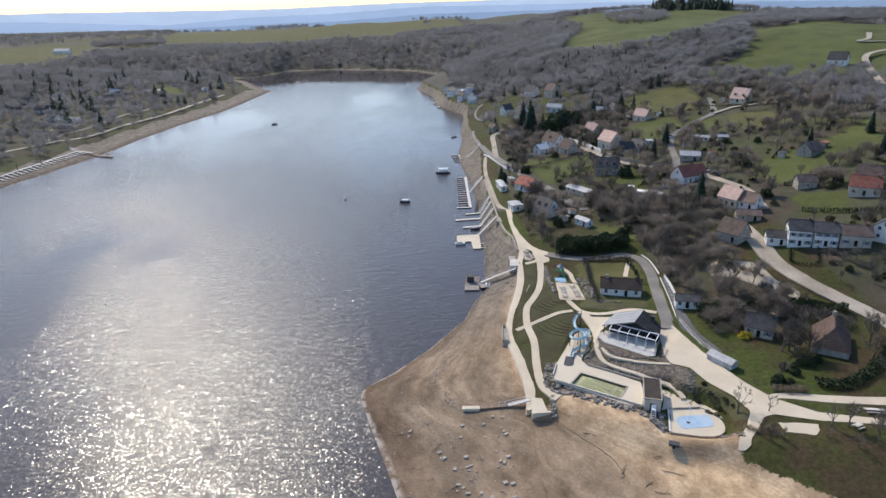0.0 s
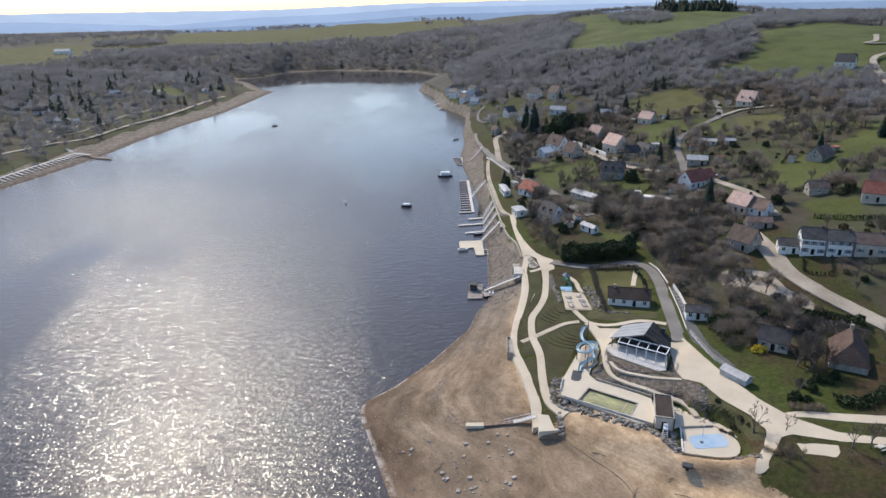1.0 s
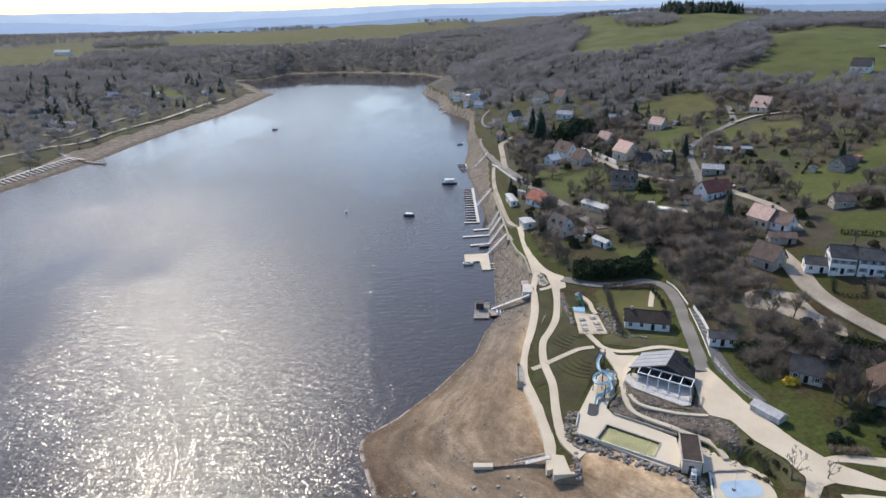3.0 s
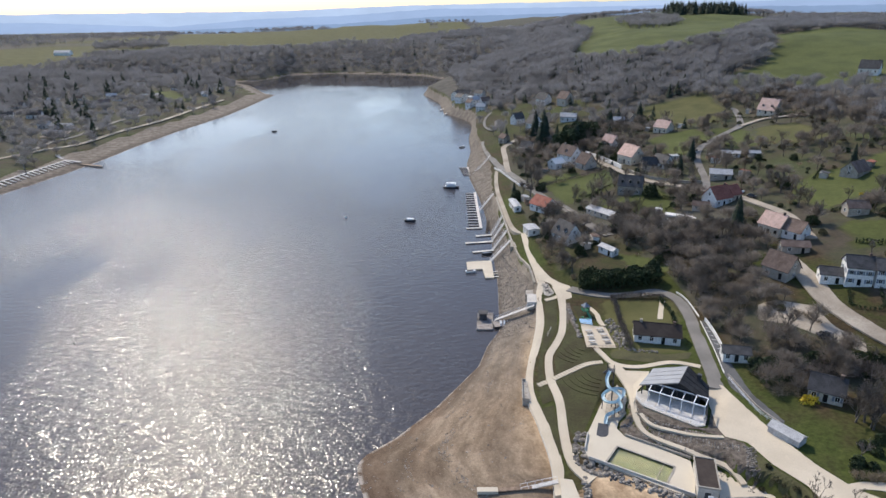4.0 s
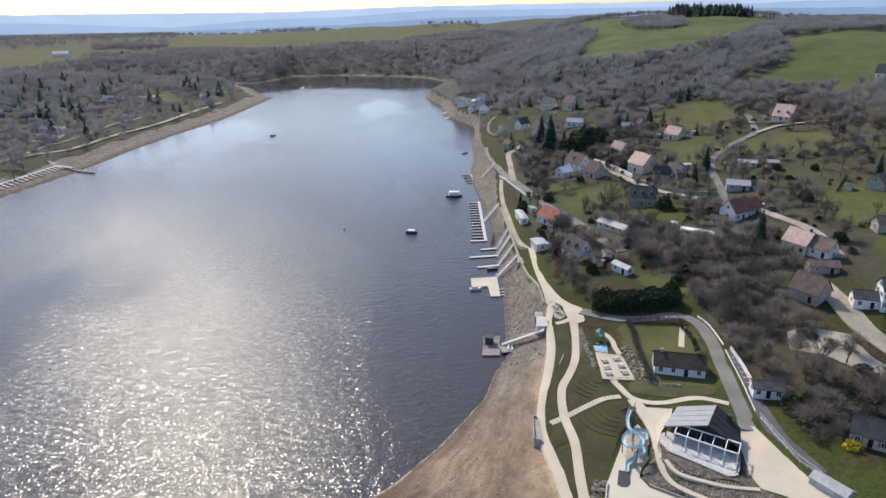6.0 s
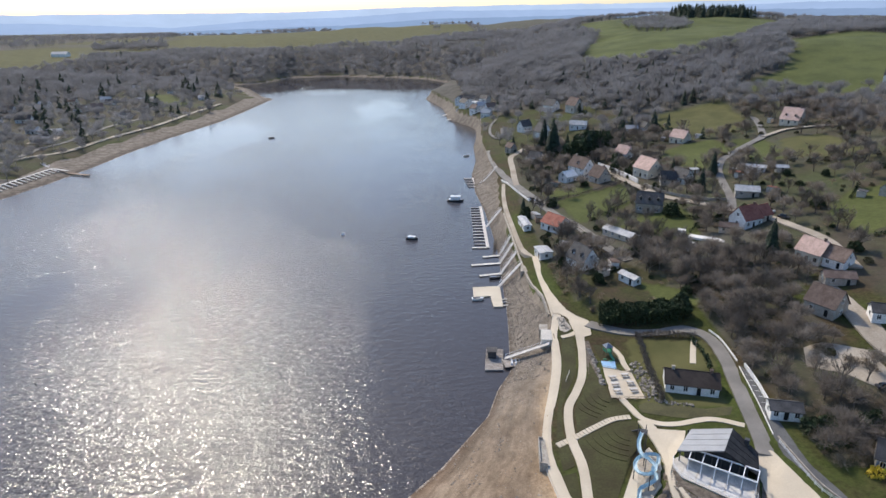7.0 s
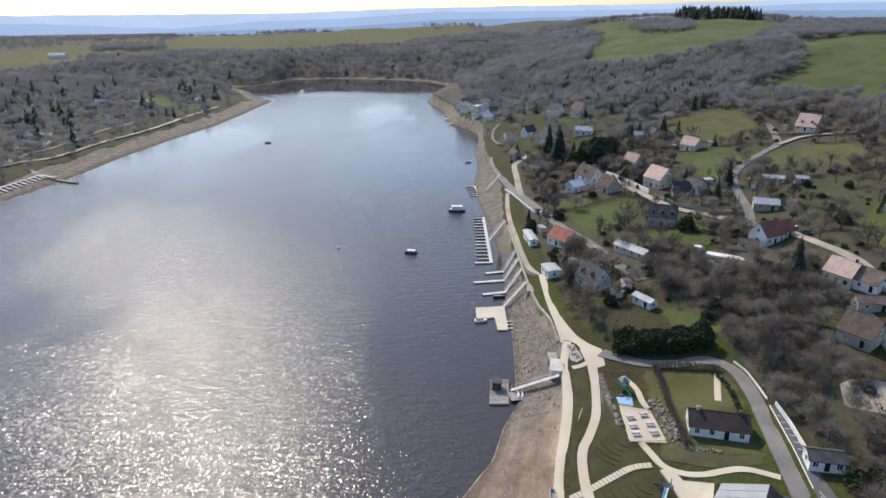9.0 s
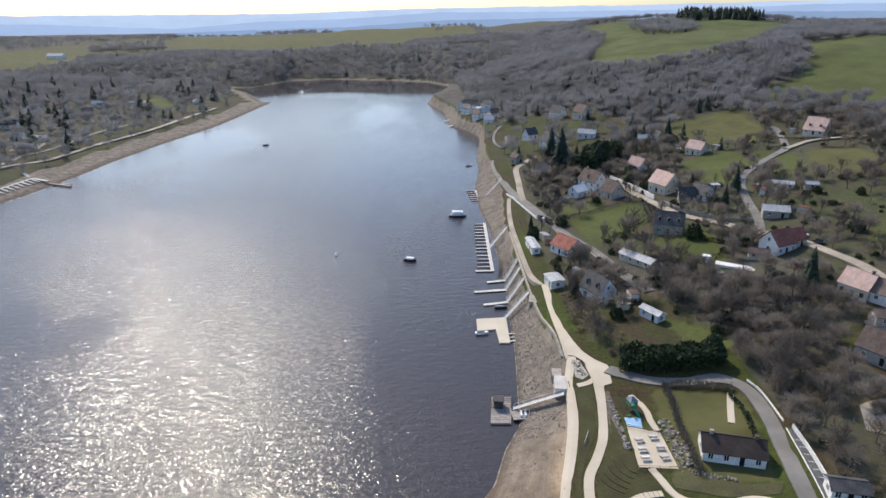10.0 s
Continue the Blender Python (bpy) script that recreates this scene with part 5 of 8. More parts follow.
def rail_fence(pts, mat, label, h=1.0, gap=1.8, group=""):
    """Posts with two rails over the ground."""
    f = thing("fence", label, "fence", None, group)
    p = curve_points(pts, gap) if len(pts) > 2 else np.linspace(pts[0], pts[1], max(2, int(math.dist(*pts) / gap)))
    post = bmesh.new()
    box(post, -0.05, -0.05, -0.2, 0.05, 0.05, h, None, 0.01)
    pm = bpy.data.meshes.new("post")
    post.to_mesh(pm)
    post.free()
    pm.materials.append(mat)
    tops = [(x, y, gz(x, y)) for x, y in p[:, :2]]
    for q in tops:
        share("post", pm, f, Matrix.Translation(q))
    for k in (0.5, 0.95):
        bm = bmesh.new()
        for a, b in zip(tops, tops[1:]):
            beam(bm, (a[0], a[1], a[2] + k * h), (b[0], b[1], b[2] + k * h), 0.06, 0.08)
        part("rail", bm, mat, f)
    return f


rail_fence([(45.4, 181.0), (54.4, 180.4)], M["wood"], "low timber rail along the picnic court")
rail_fence([(47.4, 195.8), (54.0, 193.0)], M["wood"], "timber rail between court and play lawn")
rail_fence([(38.0, 196.0), (36.2, 192.0)], M["concrete"], "short pale rail beside the promenade")
rail_fence([(76.8, 159.0), (77.0, 151.0), (77.6, 144.0), (79.0, 141.0)], M["metalwhite"], "pale metal guard rail above the garden", 0.9)


# ---- houses ----
def pane_mesh(w, h):
    bm = bmesh.new()
    box(bm, -w / 2, -0.05, -h / 2, w / 2, 0.05, h / 2)
    me = bpy.data.meshes.new("pane")
    bmesh.ops.recalc_face_normals(bm, faces=bm.faces)
    bm.to_mesh(me)
    bm.free()
    me.materials.append(M["glass"])
    return me


def frame_mesh(w, h, mat):
    bm = bmesh.new()
    for x0, z0, x1, z1 in ((-w / 2 - 0.1, -h / 2 - 0.1, -w / 2, h / 2 + 0.1), (w / 2, -h / 2 - 0.1, w / 2 + 0.1, h / 2 + 0.1), (-w / 2, h / 2, w / 2, h / 2 + 0.1), (-w / 2, -h / 2 - 0.12, w / 2, -h / 2), (-0.04, -h / 2, 0.04, h / 2)):
        box(bm, x0, -0.09, z0, x1, 0.09, z1)
    me = bpy.data.meshes.new("window")
    bmesh.ops.recalc_face_normals(bm, faces=bm.faces)
    bm.to_mesh(me)
    bm.free()
    me.materials.append(mat)
    return me


WIN, DOORW = pane_mesh(0.95, 1.25), pane_mesh(1.0, 2.05)
FRAMES = {k: frame_mesh(0.95, 1.25, M[k]) for k in ("white", "shutter", "wood")}


def house(x, y, ang, L, D, eave, rise, wall, roof, label, front=3, storeys=1, gable=1, chimneys=1, dormers=0, frames="white", z=None, name="house", shutters=False, door=True):
    """A gabled house: ridge along its own x, front towards its own -y."""
    corners = [gz(x + u * math.cos(radians(ang)) - v * math.sin(radians(ang)), y + u * math.sin(radians(ang)) + v * math.cos(radians(ang))) for u in (-L / 2, L / 2) for v in (-D / 2, D / 2)]
    base = sum(corners) / 4 if z is None else z
    h = thing(name, label, "house", pose(x, y, base, 0, 0, ang))
    low = min(corners) - base - 0.6
    bm = bmesh.new()
    prof = [(-D / 2, low), (D / 2, low), (D / 2, eave), (0, eave + rise), (-D / 2, eave)]
    a = [bm.verts.new((-L / 2, q, w)) for q, w in prof]
    b = [bm.verts.new((L / 2, q, w)) for q, w in prof]
    bm.faces.new(a)
    bm.faces.new(b[::-1])
    for i in range(5):
        bm.faces.new((a[i], b[i], b[(i + 1) % 5], a[(i + 1) % 5]))
    part("wall", bm, M[wall], h)
    o, t = 0.4, 0.18
    run = D / 2 + o
    bm = bmesh.new()
    for s in (-1, 1):
        zlow = eave + rise * (1 - run / (D / 2))
        v = [bm.verts.new(p) for p in ((-L / 2 - o, 0, eave + rise + t + 0.02), (L / 2 + o, 0, eave + rise + t + 0.02), (L / 2 + o, s * run, zlow + t), (-L / 2 - o, s * run, zlow + t),
                                       (-L / 2 - o, 0, eave + rise + 0.02), (L / 2 + o, 0, eave + rise + 0.02), (L / 2 + o, s * run, zlow), (-L / 2 - o, s * run, zlow))]
        for f in ((0, 1, 2, 3), (7, 6, 5, 4), (0, 4, 5, 1), (1, 5, 6, 2), (2, 6, 7, 3), (3, 7, 4, 0)):
            bm.faces.new([v[i] for i in f])
    rf = part("roof", bm, M[roof], h)
    bm = bmesh.new()
    bar(bm, (-L / 2 - o, 0, eave + rise + t), (L / 2 + o, 0, eave + rise + t), 0.12, 6)
    part("ridge_tiles", bm, M[roof], rf)
    rs = random.Random(int(x * 13 + y))

    def window(m):
        w = share("window", FRAMES[frames], h, m)
        share("pane", WIN, w, Matrix.Translation((0, 0.02, 0)))
        if shutters:
            for s in (-1, 1):
                bm = bmesh.new()
                box(bm, s * 0.85 - 0.25, -0.12, -0.65, s * 0.85 + 0.25, -0.06, 0.65)
                part("shutter", bm, M["shutter"], w)

    for fl in range(storeys):
        zc = 1.5 + 2.7 * fl
        for i in range(front):
            u = -L / 2 + L * (i + 0.5) / front
            if fl == 0 and door and i == front // 2:
                dr = share("door", DOORW, h, Matrix.Translation((u, -D / 2 - 0.02, 1.05)))
                continue
            window(Matrix.Translation((u, -D / 2 - 0.02, zc)))
        for s in (-1, 1):
            for i in range(gable):
                v = -D / 2 + D * (i + 0.5) / gable
                window(Matrix.Translation((s * (L / 2 + 0.02), v, zc)) @ pose(0, 0, 0, 0, 0, s * 90))
    if rise > 2.2 and gable:
        for s in (-1, 1):
            window(Matrix.Translation((s * (L / 2 + 0.02), 0, eave + rise * 0.32)) @ pose(0, 0, 0, 0, 0, s * 90))
    for i in range(chimneys):
        bm = bmesh.new()
        cx = (-1) ** i * L * 0.36
        box(bm, cx - 0.35, -0.3, eave + rise - 0.5, cx + 0.35, 0.3, eave + rise + 1.0)
        box(bm, cx - 0.42, -0.37, eave + rise + 0.85, cx + 0.42, 0.37, eave + rise + 1.0 + 0.003)
        part("chimney", bm, M["stone" if i else "brown"], h)
    for i in range(dormers):
        u = -L / 2 + L * (i + 0.5) / dormers
        bm = bmesh.new()
        y0, zc = -D * 0.36, eave + rise * 0.28
        box(bm, u - 0.7, y0 - 0.1, zc - 0.5, u + 0.7, y0 + 1.7, zc + 0.9)
        dm = part("dormer", bm, M[wall], h)
        bm = bmesh.new()
        v = [bm.verts.new(p) for p in ((u - 0.9, y0 - 0.3, zc + 0.85), (u + 0.9, y0 - 0.3, zc + 0.85), (u, y0 - 0.3, zc + 1.6), (u - 0.9, y0 + 2.4, zc + 0.85), (u + 0.9, y0 + 2.4, zc + 0.85), (u, y0 + 2.4, zc + 1.6))]
        for f in ((0, 1, 2), (5, 4, 3), (0, 2, 5, 3), (1, 4, 5, 2), (0, 3, 4, 1)):
            bm.faces.new([v[i] for i in f])
        part("dormer_roof", bm, M[roof], dm)
        share("pane", WIN, dm, Matrix.Translation((u, y0 - 0.11, zc + 0.2)))
    return h


house(66.4, 183.2, -15, 12.8, 7.2, 2.6, 2.2, "white", "roofdark", "long white bungalow under a dark brown tiled roof", 4, 1, 1, 2, z=10.35, name="bungalow")
house(82.6, 168.4, -14, 6.8, 4.4, 2.5, 1.1, "white", "slate", "small white outbuilding with a low dark roof", 3, 1, 1, 0, z=gz(82.6, 168.4) + 0.2, name="outbuilding")
house(96.6, 150.0, -34, 7.4, 6.4, 2.8, 2.8, "beige", "slate", "white cottage with a steep dark slate roof", 3, 1, 1, 1, shutters=True)
def hipped_barn(x, y, ang, L, D, eave, rise, label):
    """A low barn under a steep roof hipped at one end."""
    h = thing("barn", label, "barn", pose(x, y, gz(x, y), 0, 0, ang))
    bm = bmesh.new()
    box(bm, -L / 2, -D / 2, -1.5, L / 2, D / 2, eave)
    part("wall", bm, M["stone"], h)
    bm = bmesh.new()
    o, l, d = 0.4, L / 2 + 0.4, D / 2 + 0.4
    low = [bm.verts.new(p) for p in ((-l, -d, eave - 0.2), (l, -d, eave - 0.2), (l, d, eave - 0.2), (-l, d, eave - 0.2))]
    a, b = bm.verts.new((-L / 2 + 3.2, 0, eave + rise)), bm.verts.new((l - 0.2, 0, eave + rise))
    for f in ((low[0], low[1], b, a), (low[2], low[3], a, b), (low[3], low[0], a), (low[1], low[2], b), (low[3], low[2], low[1], low[0])):
        bm.faces.new(f)
    roof = part("roof", bm, M["oldtile"], h, "weathered brown tiles")
    bm = bmesh.new()
    beam(bm, (-L / 2 + 3.2, 0, eave + rise + 0.04), (l - 0.2, 0, eave + rise + 0.04), 0.35, 0.16)
    part("ridge", bm, M["oldtile"], roof)
    for k in range(1, 9):
        z = eave - 0.2 + (rise + 0.2) * k / 9
        w = d * (1 - k / 9)
        s0 = -l + (3.6 * k / 9)
        for v in (-1, 1):
            bm = bmesh.new()
            beam(bm, (s0, v * (w + 0.02), z + 0.03), (l - 0.1, v * (w + 0.02), z + 0.03), 0.1, 0.07)
            part("tile_course", bm, M["oldtile"], roof)
    bm = bmesh.new()
    box(bm, L / 2 - 1.2, -0.4, eave + rise - 1.0, L / 2 - 0.4, 0.4, eave + rise + 1.2)
    part("chimney", bm, M["stone"], h)
    bm = bmesh.new()
    box(bm, -1.0, -D / 2 - 0.05, -0.2, 1.0, -D / 2 + 0.1, 1.7)
    part("door", bm, M["wood"], h)


hipped_barn(112.0, 141.4, 58, 13.0, 8.6, 2.0, 4.6, "old stone barn under a steep brown tiled roof")
house(117.0, 211.0, -60, 8.8, 7.6, 3.4, 4.4, "stone", "brown", "old stone barn with a hipped brown roof", 2, 1, 1, 0, name="barn")
house(128.6, 203.2, -20, 6.4, 5.4, 2.9, 1.7, "white", "slate", "low white annex with a slate roof", 2, 1, 1, 0, name="annex")
house(135.0, 200.2, -20, 7.4, 7.4, 5.8, 2.8, "white", "slate", "tall white house with a slate roof and dark shutters", 3, 2, 2, 1, shutters=True)
house(142.2, 196.8, -20, 7.4, 7.2, 5.2, 2.4, "white", "slate", "white terraced house with dark window shutters", 3, 2, 1, 1, shutters=True)
house(150.6, 193.6, -20, 9.4, 7.2, 4.0, 2.6, "beige", "brown", "brown-roofed terraced house with a small porch", 3, 1, 1, 1, shutters=True)
house(162.0, 193.0, 40, 8.0, 7.0, 5.0, 2.6, "white", "slate", "white gabled house at the end of the row", 2, 2, 2, 1)
house(131.2, 243.0, -62, 8.6, 7.6, 3.6, 4.0, "cream", "pink", "cream house with a pale pink tiled roof", 3, 1, 2, 1, frames="wood")
house(135.6, 236.2, -62, 7.0, 6.4, 3.0, 3.4, "white", "brown", "white annex with a hipped brown roof", 2, 1, 1, 0, name="annex")
house(129.4, 226.0, -12, 9.0, 5.0, 2.6, 1.4, "stone", "brown", "low dark stone outbuilding", 2, 1, 1, 0, name="outbuilding")
house(177.0, 229.0, -35, 10.6, 7.4, 3.6, 3.6, "beige", "red", "house with a bright red tiled roof", 3, 1, 2, 1)
house(183.0, 236.0, -40, 9.0, 7.0, 4.2, 4.0, "beige", "brown", "tall brown-roofed house on the slope", 2, 1, 2, 1)
house(163.4, 246.4, -8, 7.6, 5.2, 3.0, 2.2, "stone", "brown", "dark stone field barn", 1, 1, 1, 0, name="barn", door=False)
house(188.0, 286.0, 30, 10.4, 7.4, 2.4, 3.6, "stone", "brown", "tumbledown stone barn under an old tiled roof", 1, 1, 1, 0, name="barn", door=False)
house(126.4, 282.0, 24, 9.6, 8.0, 3.4, 4.4, "white", "red", "white house with a dark red tiled roof", 3, 1, 1, 1)
house(133.8, 284.8, 24, 5.2, 6.6, 2.8, 3.2, "beige", "red", "small annex with a dark red roof", 1, 1, 1, 0, name="annex")
house(117.6, 277.6, -25, 6.4, 4.4, 2.3, 1.3, "beige", "brown", "low stone shed with a mossy roof", 2, 1, 1, 0, name="shed")
house(141.6, 313.6, -20, 9.6, 6.4, 2.8, 1.6, "stone", "grey", "shed with a weathered grey sheet roof", 2, 1, 1, 0, name="shed")
house(160.2, 344.0, -25, 8.6, 4.0, 2.5, 0.8, "white", "grey", "long white mobile home on the meadow", 3, 1, 1, 0, name="mobile_home")
house(169.0, 337.0, -10, 5.0, 3.4, 2.3, 0.8, "beige", "grey", "small pale garden shed", 1, 1, 1, 0, name="shed")
house(98.8, 314.4, -24, 11.0, 8.0, 4.2, 4.2, "stone", "slate", "grey stone house with dormers in a slate roof", 3, 1, 2, 1, 3, shutters=True)
house(115.8, 369.0, -66, 11.4, 9.6, 4.6, 5.2, "cream", "pink", "large cream house with a steep pale pink roof", 3, 1, 2, 1)
house(119.6, 350.0, -12, 7.0, 6.4, 2.8, 3.4, "beige", "slate", "low stone house with a grey slate roof", 2, 1, 1, 1)
house(126.6, 349.6, -58, 8.6, 7.4, 2.8, 3.8, "white", "slate", "white gable house with a grey slate roof", 2, 1, 1, 1)
house(117.4, 415.8, -55, 8.6, 7.4, 3.2, 4.0, "white", "pink", "small white house with a pale pink roof", 2, 1, 1, 1)
house(85.4, 388.4, -62, 12.6, 8.6, 5.6, 5.0, "white", "brown", "large white manor house under a steep brown roof", 3, 2, 2, 2, 1)
house(76.0, 380.0, 34, 7.6, 6.4, 3.4, 2.4, "white", "white", "white annex with a pale roof", 2, 1, 1, 0, name="annex")
house(91.4, 372.4, -66, 9.0, 8.0, 3.2, 5.0, "beige", "brown", "old stone farmhouse with a steep brown roof", 2, 1, 1, 1)
house(67.4, 434.0, -30, 8.2, 6.6, 3.6, 3.0, "white", "slate", "white cottage among garden trees", 2, 1, 1, 1)
house(82.2, 497.0, -64, 9.6, 8.6, 6.0, 5.6, "white", "slate", "tall narrow white house with a pointed gable", 2, 2, 2, 1)
house(56.6, 470.6, -60, 6.4, 5.4, 3.8, 2.6, "stone", "brown", "small stone house beside the lane", 1, 1, 1, 0)
house(155.4, 429.0, -52, 9.6, 8.4, 3.6, 4.0, "cream", "pink", "cream house with a pale tiled roof and terrace", 3, 1, 1, 1)
house(221.6, 425.4, -52, 11.0, 10.6, 2.8, 6.4, "cream", "pink", "cream house with a steep pink roof and dormers", 3, 1, 2, 1, 2)
house(147.0, 471.6, -70, 7.0, 6.0, 3.4, 3.2, "white", "slate", "white gabled house among dark conifers", 2, 1, 1, 1)
house(139.4, 474.0, -10, 8.0, 5.0, 3.0, 1.8, "white", "grey", "low white house with a pale roof", 2, 1, 1, 0)
house(111.0, 510.0, -20, 12.0, 7.0, 3.4, 2.4, "white", "grey", "white house with a pale roof in the wooded slope", 3, 1, 1, 1)
house(75.4, 536.0, 30, 9.0, 7.4, 3.6, 4.0, "white", "slate", "white gabled house among dark trees", 2, 1, 1, 1)
house(106.6, 593.0, -50, 11.0, 9.0, 4.2, 5.0, "white", "slate", "white house half hidden by trees", 2, 1, 1, 1)
house(121.4, 571.0, -60, 11.0, 10.0, 4.6, 5.6, "beige", "brown", "cream house half hidden by trees", 2, 1, 1, 1)
for x, y, a, L, D, e, rf, lb in ((35.4, 724.0, 64, 11, 8, 5.0, "slate", "white lakeside house below the woods"), (38.6, 694.0, -58, 11, 8, 5.4, "slate", "white lakeside house with a dark roof"), (46.4, 664.0, -60, 9, 7, 4.8, "brown", "white lakeside house among trees"),
                                  (51.6, 664.0, 20, 8, 7, 5.6, "grey", "pale lakeside house beside its neighbours"), (57.6, 684.0, -40, 9, 8, 6.0, "slate", "tall white lakeside house on the slope"), (47.0, 684.0, 50, 8, 7, 5.0, "white", "white flat-roofed lakeside villa"),
                                  (54.6, 632.0, -30, 9, 6, 4.4, "grey", "white boathouse above the cove"), (44.0, 712.0, -20, 12, 7, 5.0, "slate", "long white lakeside house"), (60.0, 652.0, 15, 9, 7, 5.0, "brown", "white house at the foot of the wood")):
    house(x, y, a, L, D, e, 3.2 if rf != "white" else 0.6, "white", rf, lb, 3, 2, 2, 1)
house(55.4, 306.0, -58, 10.4, 8.6, 3.0, 3.4, "white", "red", "low white house with a red tiled roof", 3, 1, 1, 0)
house(42.8, 314.0, -86, 13.0, 3.2, 2.6, 0.4, "white", "grey", "long narrow white boat shed with a flat grey roof", 4, 1, 1, 0, name="boat_shed")
house(44.8, 277.0, -80, 7.0, 5.0, 2.8, 0.3, "white", "grey", "small white flat-roofed kiosk", 2, 1, 1, 0, name="kiosk")
house(78.0, 287.0, -58, 14.6, 5.0, 2.4, 1.2, "cream", "grey", "row of pale garages under a grey roof", 4, 1, 1, 0, name="garage_row", door=False)
house(57.0, 263.6, -62, 9.4, 8.0, 3.4, 4.6, "white", "slate", "white gabled house with dormers in a dark roof", 2, 1, 2, 1, 2)
house(69.2, 245.0, -62, 7.4, 3.2, 2.5, 0.8, "white", "grey", "small white cabin among bare trees", 2, 1, 1, 0, name="cabin")
for x, y, a, L, D, e, r, wl, rf, lb in (
    (-405, 737, 0, 11, 8, 3.2, 3.0, "white", "grey", "pale-roofed house among far gardens"), (-434, 699, 20, 12, 8, 3.4, 3.2, "white", "slate", "tall white house among trees across the lake"), (-392, 768, -10, 10, 7, 3.0, 2.8, "cream", "brown", "cream house with a brown roof across the lake"), (-366, 790, 8, 11, 7, 3.0, 2.8, "white", "grey", "pale house among far gardens"), (-324, 598, 10, 18, 6, 2.8, 1.6, "white", "grey", "long white shed by the far shore road"),
    (-375, 648, 10, 13, 8, 3.4, 3.4, "white", "slate", "white house among trees across the lake"), (-358, 718, -15, 13, 8, 3.2, 3.2, "white", "slate", "white house with a dark roof across the lake"),
    (-348, 732, 30, 11, 8, 3.2, 3.4, "cream", "brown", "cream house with a brown roof across the lake"), (-352, 770, 0, 9, 7, 3.0, 3.0, "white", "slate", "small white house across the lake"),
    (-313, 564, -10, 16, 7, 2.8, 2.0, "beige", "grey", "long low grey-roofed building by the far shore road"), (-398, 644, 20, 9, 7, 3.2, 3.0, "white", "slate", "white gabled house across the lake"),
    (-270, 832, 0, 10, 7, 3.0, 2.4, "white", "grey", "pale-roofed lakeside house on the point"), (-327, 883, 10, 9, 7, 3.0, 2.6, "white", "slate", "white house deep among trees"),
    (-384, 914, 0, 9, 7, 3.0, 2.6, "white", "grey", "pale-roofed house deep among trees"), (-268, 880, 0, 8, 6, 2.8, 2.2, "white", "grey", "small white cabin on the point"),
    (-330, 811, 5, 20, 5, 2.6, 1.2, "cream", "grey", "long pale-roofed holiday building"), (-340, 600, 15, 10, 7, 3.0, 2.6, "white", "grey", "pale house behind the shore road"),
    (-420, 700, 0, 11, 8, 3.2, 3.0, "white", "slate", "white house behind gardens across the lake"), (-300, 690, 10, 10, 7, 3.0, 2.6, "white", "slate", "white house near the far shore road")):
    house(x, y, a, L, D, e, r, wl, rf, lb, 3, 1, 1, 1)
# far farm on the left plateau and the house above the meadow
house(-700, 1330, 0, 30, 14, 5, 4, "white", "grey", "large pale farm building on the far plateau", 3, 1, 1, 0, name="farm_building")
house(326.0, 489.0, -45, 13, 9.5, 3.6, 5.4, "white", "slate", "white house on the edge of the hill meadow", 3, 1, 1, 1)

# greenhouse shed beside the esplanade
gh = thing("greenhouse", "long low greenhouse with a pale translucent roof", "greenhouse", pose(79.2, 135.6, gz(79.2, 135.6), 0, 0, -60))
bm = bmesh.new()
box(bm, -3.6, -1.5, -0.4, 3.6, 1.5, 1.7)
part("wall", bm, M["grey"], gh)
for s in (-1, 1):
    bm = bmesh.new()
    v = [bm.verts.new(p) for p in ((-3.8, 0, 2.6), (3.8, 0, 2.6), (3.8, s * 1.75, 1.62), (-3.8, s * 1.75, 1.62), (-3.8, 0, 2.5), (3.8, 0, 2.5), (3.8, s * 1.75, 1.52), (-3.8, s * 1.75, 1.52))]
    for f in ((0, 1, 2, 3), (7, 6, 5, 4), (0, 4, 5, 1), (1, 5, 6, 2), (2, 6, 7, 3), (3, 7, 4, 0)):
        bm.faces.new([v[i] for i in f])
    part("roof", bm, M["grey"], gh, "pale corrugated roof slope")
# covered pool in a garden
bm = bmesh.new()
box(bm, -6.6, -1.9, -0.5, 6.6, 1.9, 0.35, pose(107.3, 272.6, gz(107.3, 272.6) + 0.3, 0, 0, -33), 0.1)
tagged(part("covered_pool", bm, M["white"]), "long garden pool under a white winter cover", "covered pool")
bm = bmesh.new()
box(bm, -1.6, -1.3, -0.4, 1.6, 1.3, 2.3, pose(100.6, 280.8, gz(100.6, 280.8), 0, 0, -33), 0.12)
tagged(part("pool_shed", bm, M["white"]), "small white pool shed in a garden", "shed")


# ---- walls ----
def wall_line(pts, w, h, mat, label):
    return tagged(kerb_line("garden_wall", pts, w, h, M[mat], label, "wall", step=2.0), kind="structure")


wall_line([(83.4, 189.6), (82.8, 182.0), (81.6, 173.4)], 0.3, 1.1, "white", "white retaining wall behind the parking strip")
wall_line([(82.6, 192.0), (83.2, 203.0), (82.0, 209.0)], 0.25, 0.5, "white", "low white kerb wall along the lane")
wall_line([(77.0, 162.0), (79.4, 174.0), (82.0, 189.5)], 0.2, 0.25, "white", "white kerb along the parking strip")
wall_line([(77.6, 161.0), (78.0, 152.0), (78.6, 145.5), (80.4, 140.5)], 0.25, 0.4, "stone", "pale retaining wall above the lawn")
wall_line([(99.0, 404.0), (103.6, 383.0), (107.4, 358.0)], 0.5, 2.2, "white", "long white garden wall along the village street")
wall_line([(108.6, 352.0), (114.6, 332.0), (124.0, 318.0), (132.0, 312.0)], 0.4, 1.2, "stone", "low stone wall beside the street")
